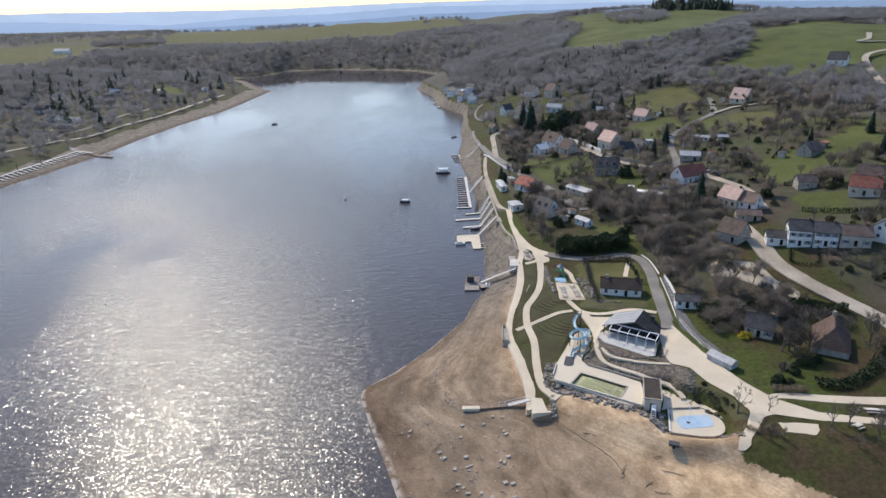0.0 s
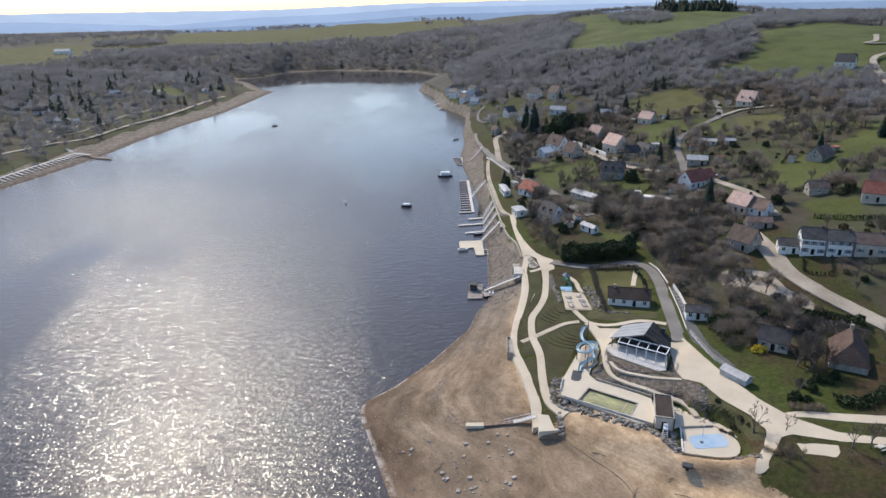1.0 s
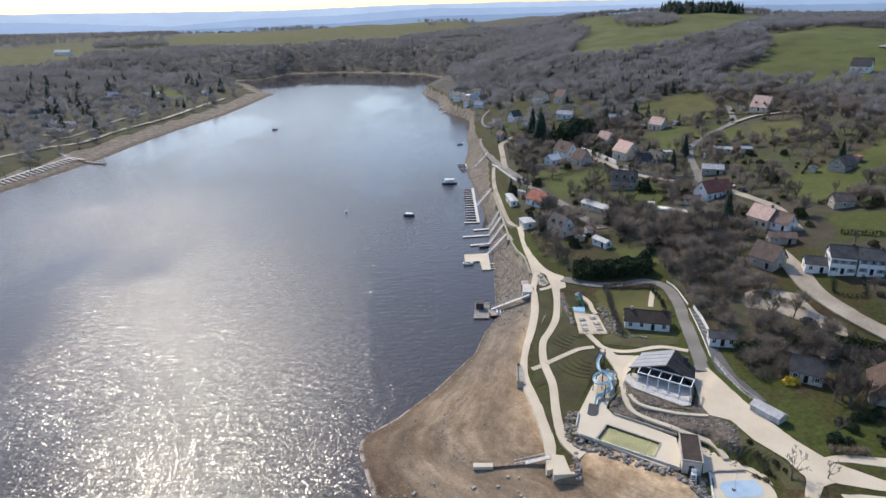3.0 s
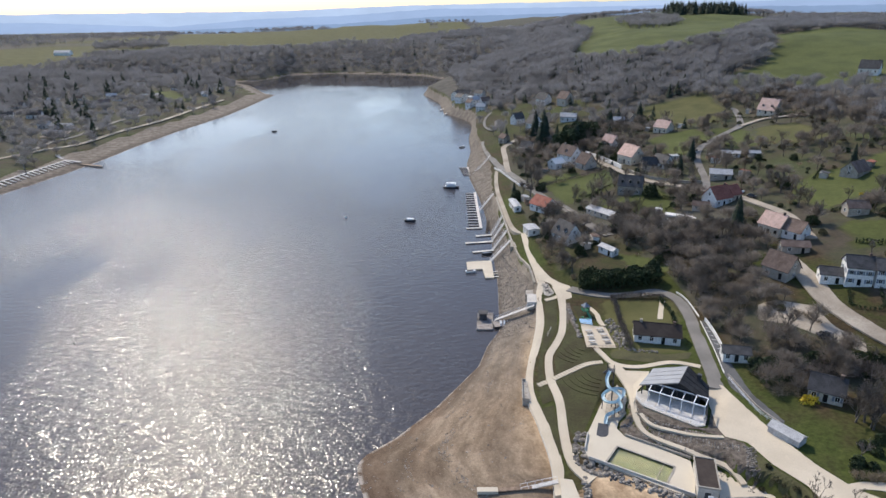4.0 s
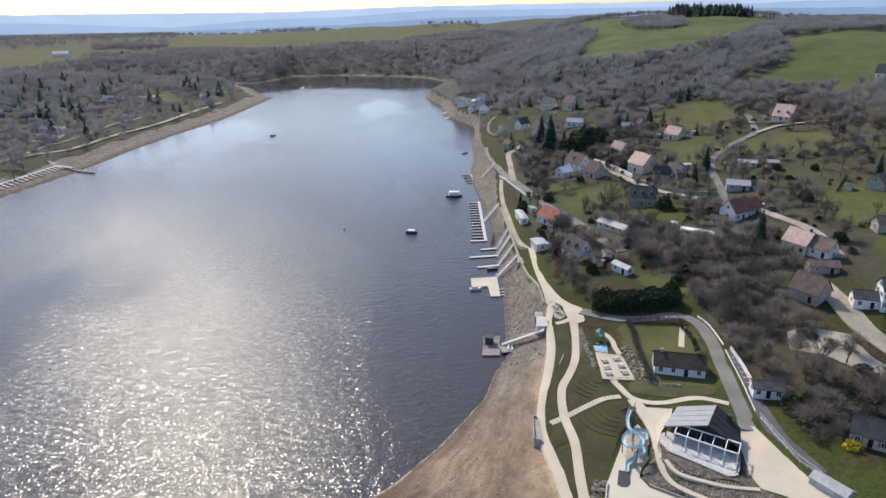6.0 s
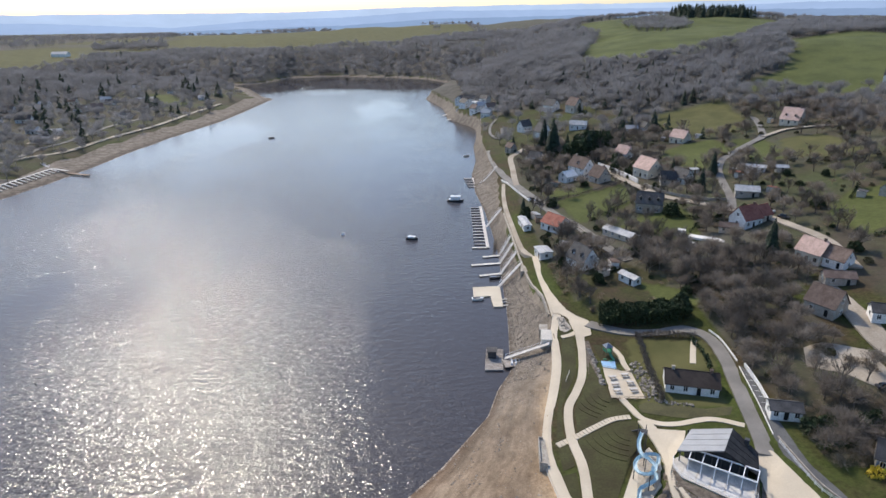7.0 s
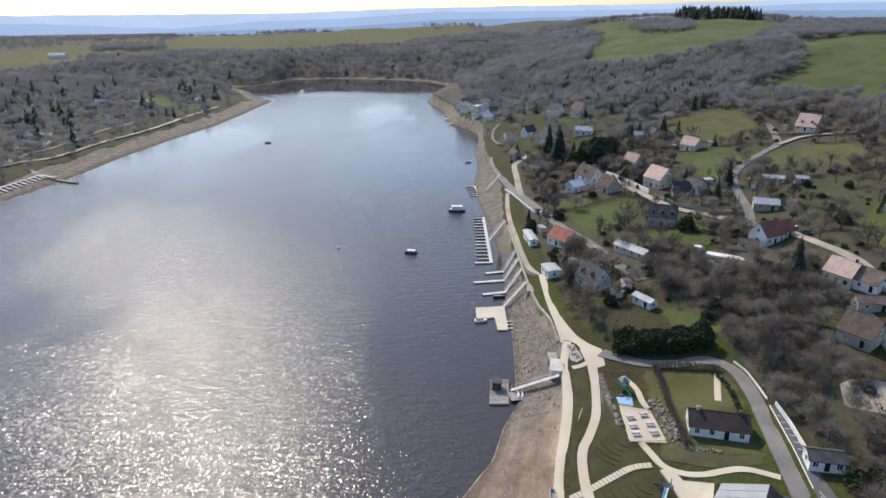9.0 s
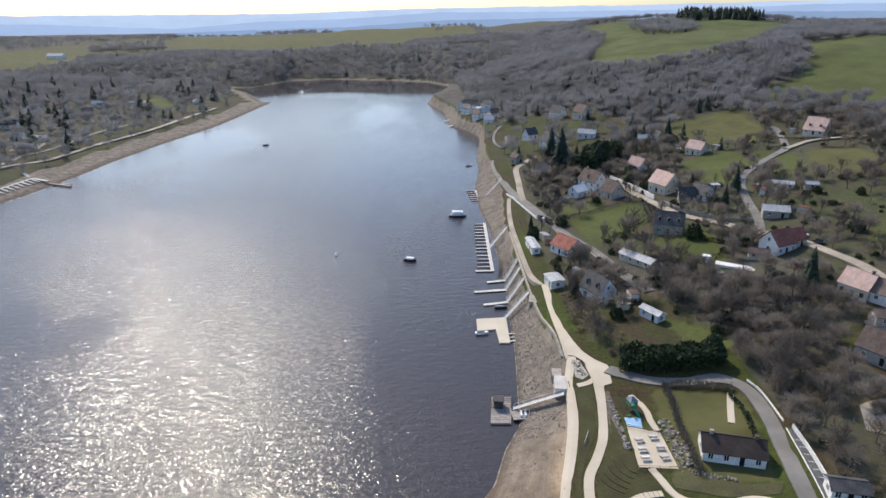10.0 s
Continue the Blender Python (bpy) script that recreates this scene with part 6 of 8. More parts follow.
wall_line([(50.6, 350.0), (45.8, 380.0), (42.6, 404.0)], 0.4, 0.9, "white", "white balustrade wall above the shore")
wall_line([(56.0, 330.0), (63.5, 306.0), (68.0, 284.0)], 0.35, 0.9, "stone", "pale roadside wall")
wall_line([(38.9, 232.0), (37.9, 252.0), (36.8, 268.0), (36.6, 290.0), (36.8, 318.0), (37.1, 345.0)], 0.7, 0.7, "stone", "stone quay wall above the bank")
wall_line([(118.5, 165.0), (116.0, 150.0), (115.0, 142.0)], 0.4, 1.0, "stone", "dry stone wall beside the gravel road")
ribbon("quay", [(41.0, 279.0), (38.8, 286.0), (38.2, 300.0), (38.3, 322.0), (38.7, 350.0), (40.6, 376.0), (42.8, 394.0)], 2.2, M["gravel"], "grey quay path along the steep bank", lift=0.25, thick=1.6, step=2.0, across=3)
bunk = thing("boat_house", "dark stone boat vault set into the bank", "boat house", pose(37.6, 273.5, 2.6, 0, 0, -8))
bm = bmesh.new()
box(bm, -2.2, -3.0, -2.0, 2.2, 3.0, 4.6)
part("wall", bm, M["stone"], bunk)
# no recess is cut: a dark panel paints in the doorway's shade
bm = bmesh.new()
box(bm, -1.7, -3.06, -1.8, 1.7, -2.96, 3.2)
part("opening", bm, M["dark"], bunk, "dark panel for the shaded doorway")
land = thing("bank_landing", "pale concrete landing with steps on the bank", "landing", pose(35.8, 217.0, 6.8, 0, 0, -8))
bm = bmesh.new()
box(bm, -2.0, -3.0, -3.5, 1.2, 3.6, 1.3)
part("block", bm, M["concrete"], land)
bm = bmesh.new()
box(bm, -2.4, 4.2, -3.5, 0.2, 8.2, 0.8)
part("block", bm, M["stone"], land)
# dark panel on the solid block, painting in a shaded recess
bm = bmesh.new()
box(bm, -2.44, 4.8, -1.8, -2.36, 7.4, 0.2)
part("opening", bm, M["dark"], land)


# ---- docks and boats ----
def plank_deck(t, x0, y0, x1, y1, w, mat="plank", name="walkway", z=0.35):
    bm = bmesh.new()
    a, b = Vector((x0, y0, z)), Vector((x1, y1, z))
    beam(bm, a, b, w, 0.14)
    d = part(name, bm, M[mat], t)
    bm = bmesh.new()
    beam(bm, a - Vector((0, 0, 0.26)), b - Vector((0, 0, 0.26)), w * 0.8, 0.38)
    part("float", bm, M["dark"], d)
    return d


def gangway(t, a, b, w=1.2):
    if b[1] > 230 and b[0] > 0:
        # the landward end rests on the edge of the quay
        k = (float(prom(b[1] / K)) * K - 0.3 - a[0]) / (b[0] - a[0])
        x, y = a[0] + (b[0] - a[0]) * k, a[1] + (b[1] - a[1]) * k
        b = (x, y, gz(x + 0.8, y) + 0.25)
    g = bmesh.new()
    beam(g, a, b, w, 0.12)
    g = part("gangway", g, M["plank"], t)
    d = (Vector(b) - Vector(a)).cross(Vector((0, 0, 1))).normalized() * (w / 2)
    for s in (-1, 1):
        bm = bmesh.new()
        p, q = Vector(a) + d * s, Vector(b) + d * s
        bar(bm, p + Vector((0, 0, 0.95)), q + Vector((0, 0, 0.95)), 0.045, 5)
        for k in np.linspace(0, 1, 6):
            r = p.lerp(q, k)
            bar(bm, r, r + Vector((0, 0, 0.95)), 0.035, 5)
        part("handrail", bm, M["metalwhite"], g)


comb = thing("comb_dock", "floating dock with a row of narrow berth fingers", "dock")
plank_deck(comb, 26.6, 316.0, 28.6, 382.0, 1.5)
plank_deck(comb, 19.4, 316.4, 26.0, 316.4, 1.5)
for i in range(14):
    y = 321.0 + 4.55 * i
    plank_deck(comb, 20.6 + 0.19 * i, y, 26.0 + 0.14 * i, y, 0.7, name="finger")
gangway(comb, (28.2, 345.0, 0.5), (36.6, 353.0, 4.6))
for nm, pts, gang in (("short", ((23.2, 304.4), (31.4, 306.0)), ((31.0, 306.4, 0.5), (38.0, 313.5, 4.6))), ("long", ((17.5, 295.0), (30.4, 296.6)), ((30.0, 297.0, 0.5), (38.4, 305.0, 4.8))), ("angled", ((20.1, 283.2), (29.6, 285.2)), ((29.2, 285.4, 0.5), (38.2, 294.0, 4.9)))):
    dk = thing("floating_dock", "narrow floating dock with a long gangway to the bank", "dock", None, "floating docks along the bank")
    plank_deck(dk, *pts[0], *pts[1], 1.7)
    gangway(dk, *gang)
dk = thing("floating_dock", "broad pale dock platform with a side pier", "dock", None, "floating docks along the bank")
bm = bmesh.new()
face = bm.faces.new([bm.verts.new((x, y, 0.05)) for x, y in ((16.5, 271.4), (16.2, 262.6), (22.6, 263.2), (22.9, 253.6), (26.4, 253.6), (27.2, 272.3))])
ext = bmesh.ops.extrude_face_region(bm, geom=[face])
bmesh.ops.translate(bm, vec=(0, 0, 0.45), verts=[v for v in ext["geom"] if isinstance(v, bmesh.types.BMVert)])
part("deck", bm, M["deck"], dk, "cream planked platform")
for y in (254.8, 257.4, 260.0):
    plank_deck(dk, 26.6, y, 29.0, y + 0.2, 0.6, name="finger")
gangway(dk, (26.8, 271.6, 0.55), (38.4, 281.0, 5.0))
pont = thing("pontoon", "timber pontoon carrying a small dark cabin", "pontoon")
bm = bmesh.new()
face = bm.faces.new([bm.verts.new((x, y, 0.05)) for x, y in ((17.2, 222.3), (15.8, 209.9), (21.3, 209.7), (22.8, 222.1))])
ext = bmesh.ops.extrude_face_region(bm, geom=[face])
bmesh.ops.translate(bm, vec=(0, 0, 0.5), verts=[v for v in ext["geom"] if isinstance(v, bmesh.types.BMVert)])
part("deck", bm, M["oldwood"], pont, "weathered planked deck")
for i in range(12):
    bm = bmesh.new()
    y = 210.4 + i * 0.98
    box(bm, 16.0 + 0.113 * (y - 209.9), y, 0.55, 21.2 + 0.12 * (y - 209.9), y + 0.86, 0.6)
    part("plank", bm, M["oldwood"], pont)
bm = bmesh.new()
box(bm, -1.4, -1.2, 0, 1.2, 1.4, 2.3, pose(18.8, 217.6, 0.6, 0, 0, -6), 0.03)
cab = part("cabin", bm, M["dark"], pont, "dark grey cabin")
bm = bmesh.new()
box(bm, -1.7, -1.5, 2.3, 1.5, 1.7, 2.45, pose(18.8, 217.6, 0.6, 0, 0, -6))
part("roof", bm, M["slate"], cab)
for a, b in (((17.2, 222.0), (22.6, 221.8)), ((22.6, 221.8), (21.9, 216.0)), ((17.2, 222.0), (16.6, 216.0))):
    bm = bmesh.new()
    for h in (1.0, 1.5):
        bar(bm, (*a, h), (*b, h), 0.04, 5)
    for k in np.linspace(0, 1, 4):
        q = Vector(a).lerp(Vector(b), k)
        bar(bm, (q.x, q.y, 0.6), (q.x, q.y, 1.55), 0.04, 5)
    part("railing", bm, M["dark"], pont)
plank_deck(pont, 21.8, 212.8, 27.4, 213.6, 4.2, "oldwood", name="side_deck", z=0.75)
for k in range(3):
    bm = bmesh.new()
    box(bm, -0.35, -1.4, 0, 0.35, 1.4, 0.5, pose(24.4 + k * 1.2, 213.3, 0.85, 0, 0, -6), 0.12)
    part("pedal_float", bm, M["tank"], pont, "white pedal boat hull")
gangway(pont, (22.6, 216.0, 0.8), (35.4, 212.4, 7.7), 1.5)
mini = thing("floating_dock", "small dock with short berth fingers", "dock", None, "floating docks along the bank")
plank_deck(mini, 30.6, 424.0, 28.6, 447.0, 1.4)
for i in range(6):
    plank_deck(mini, 23.0 + 0.3 * i, 446.0 - 4.2 * i, 28.4 + 0.36 * i, 446.0 - 4.2 * i, 0.7, name="finger")
gangway(mini, (31.0, 425.0, 0.5), (39.0, 430.0, 4.4))
dk = thing("floating_dock", "small far dock below the lakeside houses", "dock", None, "floating docks along the bank")
plank_deck(dk, 20.0, 682.0, 30.0, 696.0, 2.0, z=1.2)
gangway(dk, (29.6, 695.0, 1.3), (34.0, 702.0, 5.0))
dk = thing("floating_dock", "small far dock below the lakeside houses", "dock", None, "floating docks along the bank")
plank_deck(dk, 17.0, 712.0, 25.0, 730.0, 2.0, z=1.2)
left = thing("comb_dock", "long comb-shaped jetty along the far beach", "dock")
for i in range(10):
    p0, p1 = (-278.0 + 1.58 * i, 385.0 + 9.92 * i), (-278.0 + 1.58 * (i + 1), 385.0 + 9.92 * (i + 1))
    plank_deck(left, *p0, *p1, 2.0, z=max(gz(*p0), gz(*p1)) + 0.6)
for i in range(24):
    k = (i + 0.5) / 24
    x, y = -278.0 + 15.8 * k, 385.0 + 99.2 * k
    bm = bmesh.new()
    beam(bm, (x, y, gz(x, y) + 0.6), (x + 8.4, y - 5.0, gz(x + 8.4, y - 5.0) + 0.7), 1.1, 0.25)
    part("finger", bm, M["plank"], left)
    bm = bmesh.new()
    bar(bm, (x + 7.6, y - 4.5, -0.5), (x + 7.6, y - 4.5, gz(x + 7.6, y - 4.5) + 1.6), 0.15, 6)
    part("pile", bm, M["bark"], left)
plank_deck(left, -262.2, 484.4, -248.1, 476.7, 2.2, z=2.4)
plank_deck(left, -248.1, 476.7, -229.5, 468.9, 2.4, "wood", z=0.9)
gangway(left, (-264.0, 486.0, 1.7), (-274.0, 494.0, 3.8), 2.0)
for x, y in ((-273.0, 424.0), (-268.0, 444.0)):
    bm = bmesh.new()
    bar(bm, (x, y, 0), (x, y, 7.0), 0.22, 6)
    tagged(part("mooring_post", bm, M["bark"]), "tall dark mooring post by the far jetty", "post")


def hull(bm, L, W, H, m):
    """A pointed open hull."""
    st = [(-0.5, 0.82), (-0.25, 1.0), (0.1, 1.0), (0.35, 0.72), (0.5, 0.06)]
    rows = []
    for u, w in st:
        rows.append([bm.verts.new(m @ Vector(p)) for p in ((u * L, -w * W / 2, H * (1 + 0.25 * max(0, u))), (u * L * 0.94, -w * W * 0.34, 0), (u * L * 0.94, w * W * 0.34, 0), (u * L, w * W / 2, H * (1 + 0.25 * max(0, u))))])
    for a, b in zip(rows, rows[1:]):
        for j in range(3):
            bm.faces.new((a[j], a[j + 1], b[j + 1], b[j]))
        bm.faces.new((a[3], a[0], b[0], b[3]))
    bm.faces.new(rows[0])
    bm.faces.new(rows[-1][::-1])


def boat(x, y, ang, L, W, hull_mat, top_mat, label, cabin=0.0):
    b = thing("boat", label, "boat", pose(x, y, -0.12, 0, 0, ang))
    bm = bmesh.new()
    hull(bm, L, W, 0.95, Matrix.Identity(4))
    part("hull", bm, M[hull_mat], b)
    bm = bmesh.new()
    box(bm, -L * 0.38, -W * 0.36, 0.9, L * 0.22, W * 0.36, 1.12 + cabin * 0.2, None, 0.12)
    part("cover", bm, M[top_mat], b)
    if cabin:
        bm = bmesh.new()
        box(bm, -L * 0.3, -W * 0.42, 1.0 + cabin, L * 0.3, W * 0.42, 1.12 + cabin)
        part("roof", bm, M["tank"], b, "white canopy roof")
        for u in (-0.27, 0.27):
            for v in (-0.38, 0.38):
                bm = bmesh.new()
                bar(bm, (L * u, W * v, 0.9), (L * u, W * v, 1.02 + cabin), 0.05, 5)
                part("post", bm, M["metalwhite"], b)
        bm = bmesh.new()
        box(bm, -L * 0.28, -W * 0.4, 0.95, L * 0.28, W * 0.4, 1.0 + cabin * 0.72, None, 0.05)
        part("cabin", bm, M["tank"], b)
    return b


boat(-8.6, 330.6, -12, 6.0, 2.3, "dark", "dark", "dark motorboat moored under a black cover", 0.5)
boat(15.2, 395.0, -4, 9.8, 3.4, "dark", "tank", "white-roofed excursion boat moored off the dock", 2.0)
boat(17.6, 260.8, 4, 4.6, 1.8, "tank", "dark", "small white motorboat tied to the platform")
boat(26.2, 280.9, 4, 4.8, 1.8, "dark", "shutter", "dark blue rowing boat beside the dock")
boat(-137.0, 602.0, 10, 5.0, 1.8, "dark", "dark", "small dark boat off the far beach")
boat(29.0, 516.0, 30, 5.5, 2.0, "tank", "dark", "small white boat near the bank")
for x, y, s in ((-42.6, 338.5, 0.8), (-117.0, 208.0, 0.35), (-120.0, 520.0, 0.4), (-96.0, 540.0, 0.4)):
    bm = bmesh.new()
    bmesh.ops.create_uvsphere(bm, u_segments=12, v_segments=8, radius=s, matrix=pose(x, y, 0.15 * s))
    bar(bm, (x, y, s * 0.9), (x, y, s * 1.5), 0.08, 6)
    tagged(part("buoy", bm, M["tank" if s > 0.5 else "dark"]), "small mooring buoy afloat on the lake", "buoy")


def car(x, y, ang, mat, label):
    c = thing("car", label, "car", pose(x, y, gz(x, y) + 0.3, 0, 0, ang))
    bm = bmesh.new()
    box(bm, -2.1, -0.85, 0.3, 2.1, 0.85, 0.85, None, 0.06)
    part("body", bm, M[mat], c)
    bm = bmesh.new()
    box(bm, -1.4, -0.75, 0.83, 1.1, 0.75, 1.45, None, 0.3)
    part("cabin", bm, M["glass"], c)
    for u in (-1.3, 1.3):
        for v in (-0.8, 0.8):
            bm = bmesh.new()
            bar(bm, (u, v - 0.1, 0.32), (u, v + 0.1, 0.32), 0.32, 10)
            part("wheel", bm, M["tyre"], c)


car(110.8, 174.6, -5, "dark", "dark car parked on the pale gravel yard")
car(150.8, 364.4, 60, "tank", "white car on the narrow uphill lane")
car(141.0, 281.0, -50, "dark", "dark car parked beside the village street")
car(140.0, 290.0, -60, "tank", "white car parked beside the village street")
car(54.6, 341.0, -55, "dark", "dark car on the shore road")
car(52.0, 350.0, -50, "tank", "white car on the shore road")
# white parking lines
for i in range(7):
    k = i / 6
    x, y = 80.2 + 1.8 * k, 171.0 + 14.0 * k
    bm = bmesh.new()
    box(bm, -1.0, -0.07, 0, 1.0, 0.07, 0.02, pose(x + 0.6, y, gz(x + 0.6, y) + 0.16, 0, 4, -12))
    tagged(part("parking_line", bm, M["white"]), "painted white line on the asphalt parking strip", "line", kind="structure")

# trailer left on the sand
tr = thing("beach_trailer", "small dark trailer parked on the sand", "trailer", pose(55.9, 107.6, gz(55.9, 107.6), 0, 0, -25))
bm = bmesh.new()
box(bm, -1.1, -0.7, 0.45, 1.1, 0.7, 1.0, None, -0.05)
part("body", bm, M["dark"], tr)
for v in (-0.8, 0.8):
    bm = bmesh.new()
    bar(bm, (0, v - 0.1, 0.35), (0, v + 0.1, 0.35), 0.35, 10)
    part("wheel", bm, M["tyre"], tr)
bm = bmesh.new()
beam(bm, (1.1, 0, 0.5), (2.3, 0, 0.2), 0.08, 0.08)
part("drawbar", bm, M["dark"], tr)

# concrete mooring blocks lying on the drained shore
rr = random.Random(11)
for i in range(64):
    x, y = rr.uniform(-9, 20), rr.uniform(96, 128)
    if x < -11.3 * K + 5 + (128 - y) * 0.3 or gz(x, y) < 0.3:
        continue
    s = rr.choice((0.28, 0.36, 0.46, 0.58))
    bm = bmesh.new()
    box(bm, -s, -s * rr.uniform(0.5, 0.9), -0.2, s, s * rr.uniform(0.5, 0.9), s * 0.6, None, 0.06)
    ob = tagged(part("mooring_block", bm, M["stone"]), "weathered concrete mooring block lying on the mud", "block", "mooring blocks on the beach")
    ob.matrix_basis = pose(x, y, gz(x, y), rr.uniform(-6, 6), rr.uniform(-6, 6), rr.uniform(0, 90))


# driftwood and a washed-up hose
def driftwood(x, y, ang, size, seed):
    r = random.Random(seed)
    bm = bmesh.new()
    p = Vector((-size, 0, 0.12))
    for k in range(6):
        q = p + Vector((size * 0.36, size * r.uniform(-0.14, 0.14), r.uniform(-0.04, 0.07)))
        bar(bm, p, q, 0.10 * (1 - k * 0.13), 6)
        if k in (1, 2, 3, 4):
            bar(bm, q, q + Vector((size * r.uniform(0.1, 0.4), size * r.choice((-0.35, 0.35)), r.uniform(0.05, 0.4))), 0.035, 5)
        p = q
    ob = tagged(part("driftwood", bm, M["bark"]), "forked grey driftwood branch stranded on the sand", "branch")
    ob.matrix_basis = pose(x, y, gz(x, y), 0, 0, ang)


for i, (x, y, a, k) in enumerate(((53.6, 101.8, -20, 2.2), (43.4, 104.2, 70, 1.4), (39.8, 115.6, -30, 2.4), (52.0, 106.6, 10, 0.9), (47.5, 99.0, 40, 1.2), (2.0, 118.0, 60, 1.6), (-6.5, 124.0, 20, 0.9), (49.4, 96.5, -10, 1.5), (6.0, 104.0, 15, 0.8))):
    driftwood(x, y, a, k, 50 + i)
line = curve_points([(33.2, 121.0), (36.6, 116.6), (40.2, 111.7), (42.4, 107.4), (43.3, 102.5), (42.4, 101.8)], 0.8)
nn = normals2(line)
verts, faces = [], []
for (x, y), (u, w) in zip(line[:, :2], nn[:, :2]):
    z = gz(x, y) + 0.06
    verts += [(x + u * 0.08 * math.cos(a), y + w * 0.08 * math.cos(a), z + 0.08 * math.sin(a)) for a in np.linspace(0, 2 * math.pi, 6, endpoint=False)]
for i in range(len(line) - 1):
    faces += [(i * 6 + k, i * 6 + (k + 1) % 6, i * 6 + 6 + (k + 1) % 6, i * 6 + 6 + k) for k in range(6)]
tagged(new("hose", mesh_of("hose", verts, faces, M["bark"])), "long dark hose lying half buried in the sand", "hose")

# the park lawn beside the beach
patch("pavement", [(80.5, 109.8), (84.6, 109.4), (88.9, 108.4), (88.0, 106.2), (86.2, 104.7), (83.0, 105.8), (80.3, 106.4)], M["path"], "pale sandy playing pitch in the grass", "pitch", lift=0.1, step=0.8)
for x, y, a in ((96.9, 106.5, 20), (103.0, 111.8, -5), (105.0, 111.4, -5)):
    copy_thing(first, pose(x, y, gz(x, y) + 0.05, 0, 0, a))


# ---- trees ----
def frustum(v, f, a, b, ra, rb, sides):
    d = b - a
    d = d / (np.linalg.norm(d) + 1e-9)
    u = np.cross(d, (0.3, 0.8, 0.52))
    u /= np.linalg.norm(u) + 1e-9
    w = np.cross(d, u)
    n = len(v)
    for p, r in ((a, ra), (b, rb)):
        for i in range(sides):
            t = 2 * math.pi * i / sides
            v.append(p + (u * math.cos(t) + w * math.sin(t)) * r)
    for i in range(sides):
        j = (i + 1) % sides
        f.append((n + i, n + j, n + sides + j, n + sides + i))


def spike(v, f, a, b, r):
    """A thin three-sided twig."""
    d = b - a
    u = np.cross(d, (0.3, 0.8, 0.52))
    u /= np.linalg.norm(u) + 1e-9
    w = np.cross(d / (np.linalg.norm(d) + 1e-9), u)
    n = len(v)
    v += [a + u * r, a - u * r * 0.5 + w * r * 0.87, a - u * r * 0.5 - w * r * 0.87, b]
    f += [(n, n + 1, n + 3), (n + 1, n + 2, n + 3), (n + 2, n, n + 3)]


def turned(d, rs, spread):
    r = rs.randn(3)
    r -= d * (r @ d)
    r /= np.linalg.norm(r) + 1e-9
    q = d * math.cos(spread) + r * math.sin(spread)
    return q / np.linalg.norm(q)


def bare_tree(seed, h=10.0, limbs=7, subs=5, twigs=7, twig_r=0.035):
    """Trunk, and a crown of limbs, branches and fine twigs with gaps."""
    rs = np.random.RandomState(seed)
    tv, tf, cv, cf = [], [], [], []
    fork = h * rs.uniform(0.2, 0.32)
    top = np.array([rs.randn() * 0.2, rs.randn() * 0.2, fork])
    frustum(tv, tf, np.array([0, 0, -0.4]), top * 0.5 + np.array([0.05, 0, 0]), h * 0.030, h * 0.023, 7)
    frustum(tv, tf, top * 0.5 + np.array([0.05, 0, 0]), top, h * 0.023, h * 0.018, 7)
    for i in range(limbs):
        up = np.array([0, 0, 1.0])
        a = 2 * math.pi * (i + rs.rand() * 0.6) / limbs
        lean = rs.uniform(0.25, 0.95) if i else 0.1
        d = np.array([math.cos(a) * math.sin(lean), math.sin(a) * math.sin(lean), math.cos(lean)])
        s = top * rs.uniform(0.75, 1.0)
        L = h * rs.uniform(0.38, 0.55)
        mid = s + d * L * 0.5
        d2 = d * 0.8 + up * 0.3
        d2 /= np.linalg.norm(d2)
        end = mid + d2 * L * 0.5
        frustum(cv, cf, s, mid, h * 0.012, h * 0.008, 5)
        frustum(cv, cf, mid, end, h * 0.008, h * 0.003, 4)
        for j in range(subs):
            k = rs.uniform(0.3, 1.0)
            p = s + (mid - s) * k * 2 if k < 0.5 else mid + (end - mid) * (k * 2 - 1)
            e = turned(d2, rs, rs.uniform(0.4, 1.0)) + up * 0.25
            e /= np.linalg.norm(e)
            l2 = h * rs.uniform(0.14, 0.26)
            q = p + e * l2
            frustum(cv, cf, p, q, h * 0.005, h * 0.002, 3)
            for _ in range(twigs):
                kk = rs.uniform(0.15, 1.0)
                b = p + (q - p) * kk
                g = turned(e, rs, rs.uniform(0.3, 1.1)) + up * 0.15
                g /= np.linalg.norm(g)
                tip = b + g * h * rs.uniform(0.07, 0.15)
                spike(cv, cf, b, tip, twig_r)
                for _ in range(2):
                    spike(cv, cf, b + (tip - b) * rs.uniform(0.2, 0.7), b + (tip - b) * 0.6 + turned(g, rs, 0.8) * h * rs.uniform(0.03, 0.075), twig_r * 0.7)
    return (mesh_of("trunk", tv, tf, M["bark"]), mesh_of("crown", cv, cf, M["twig"]))


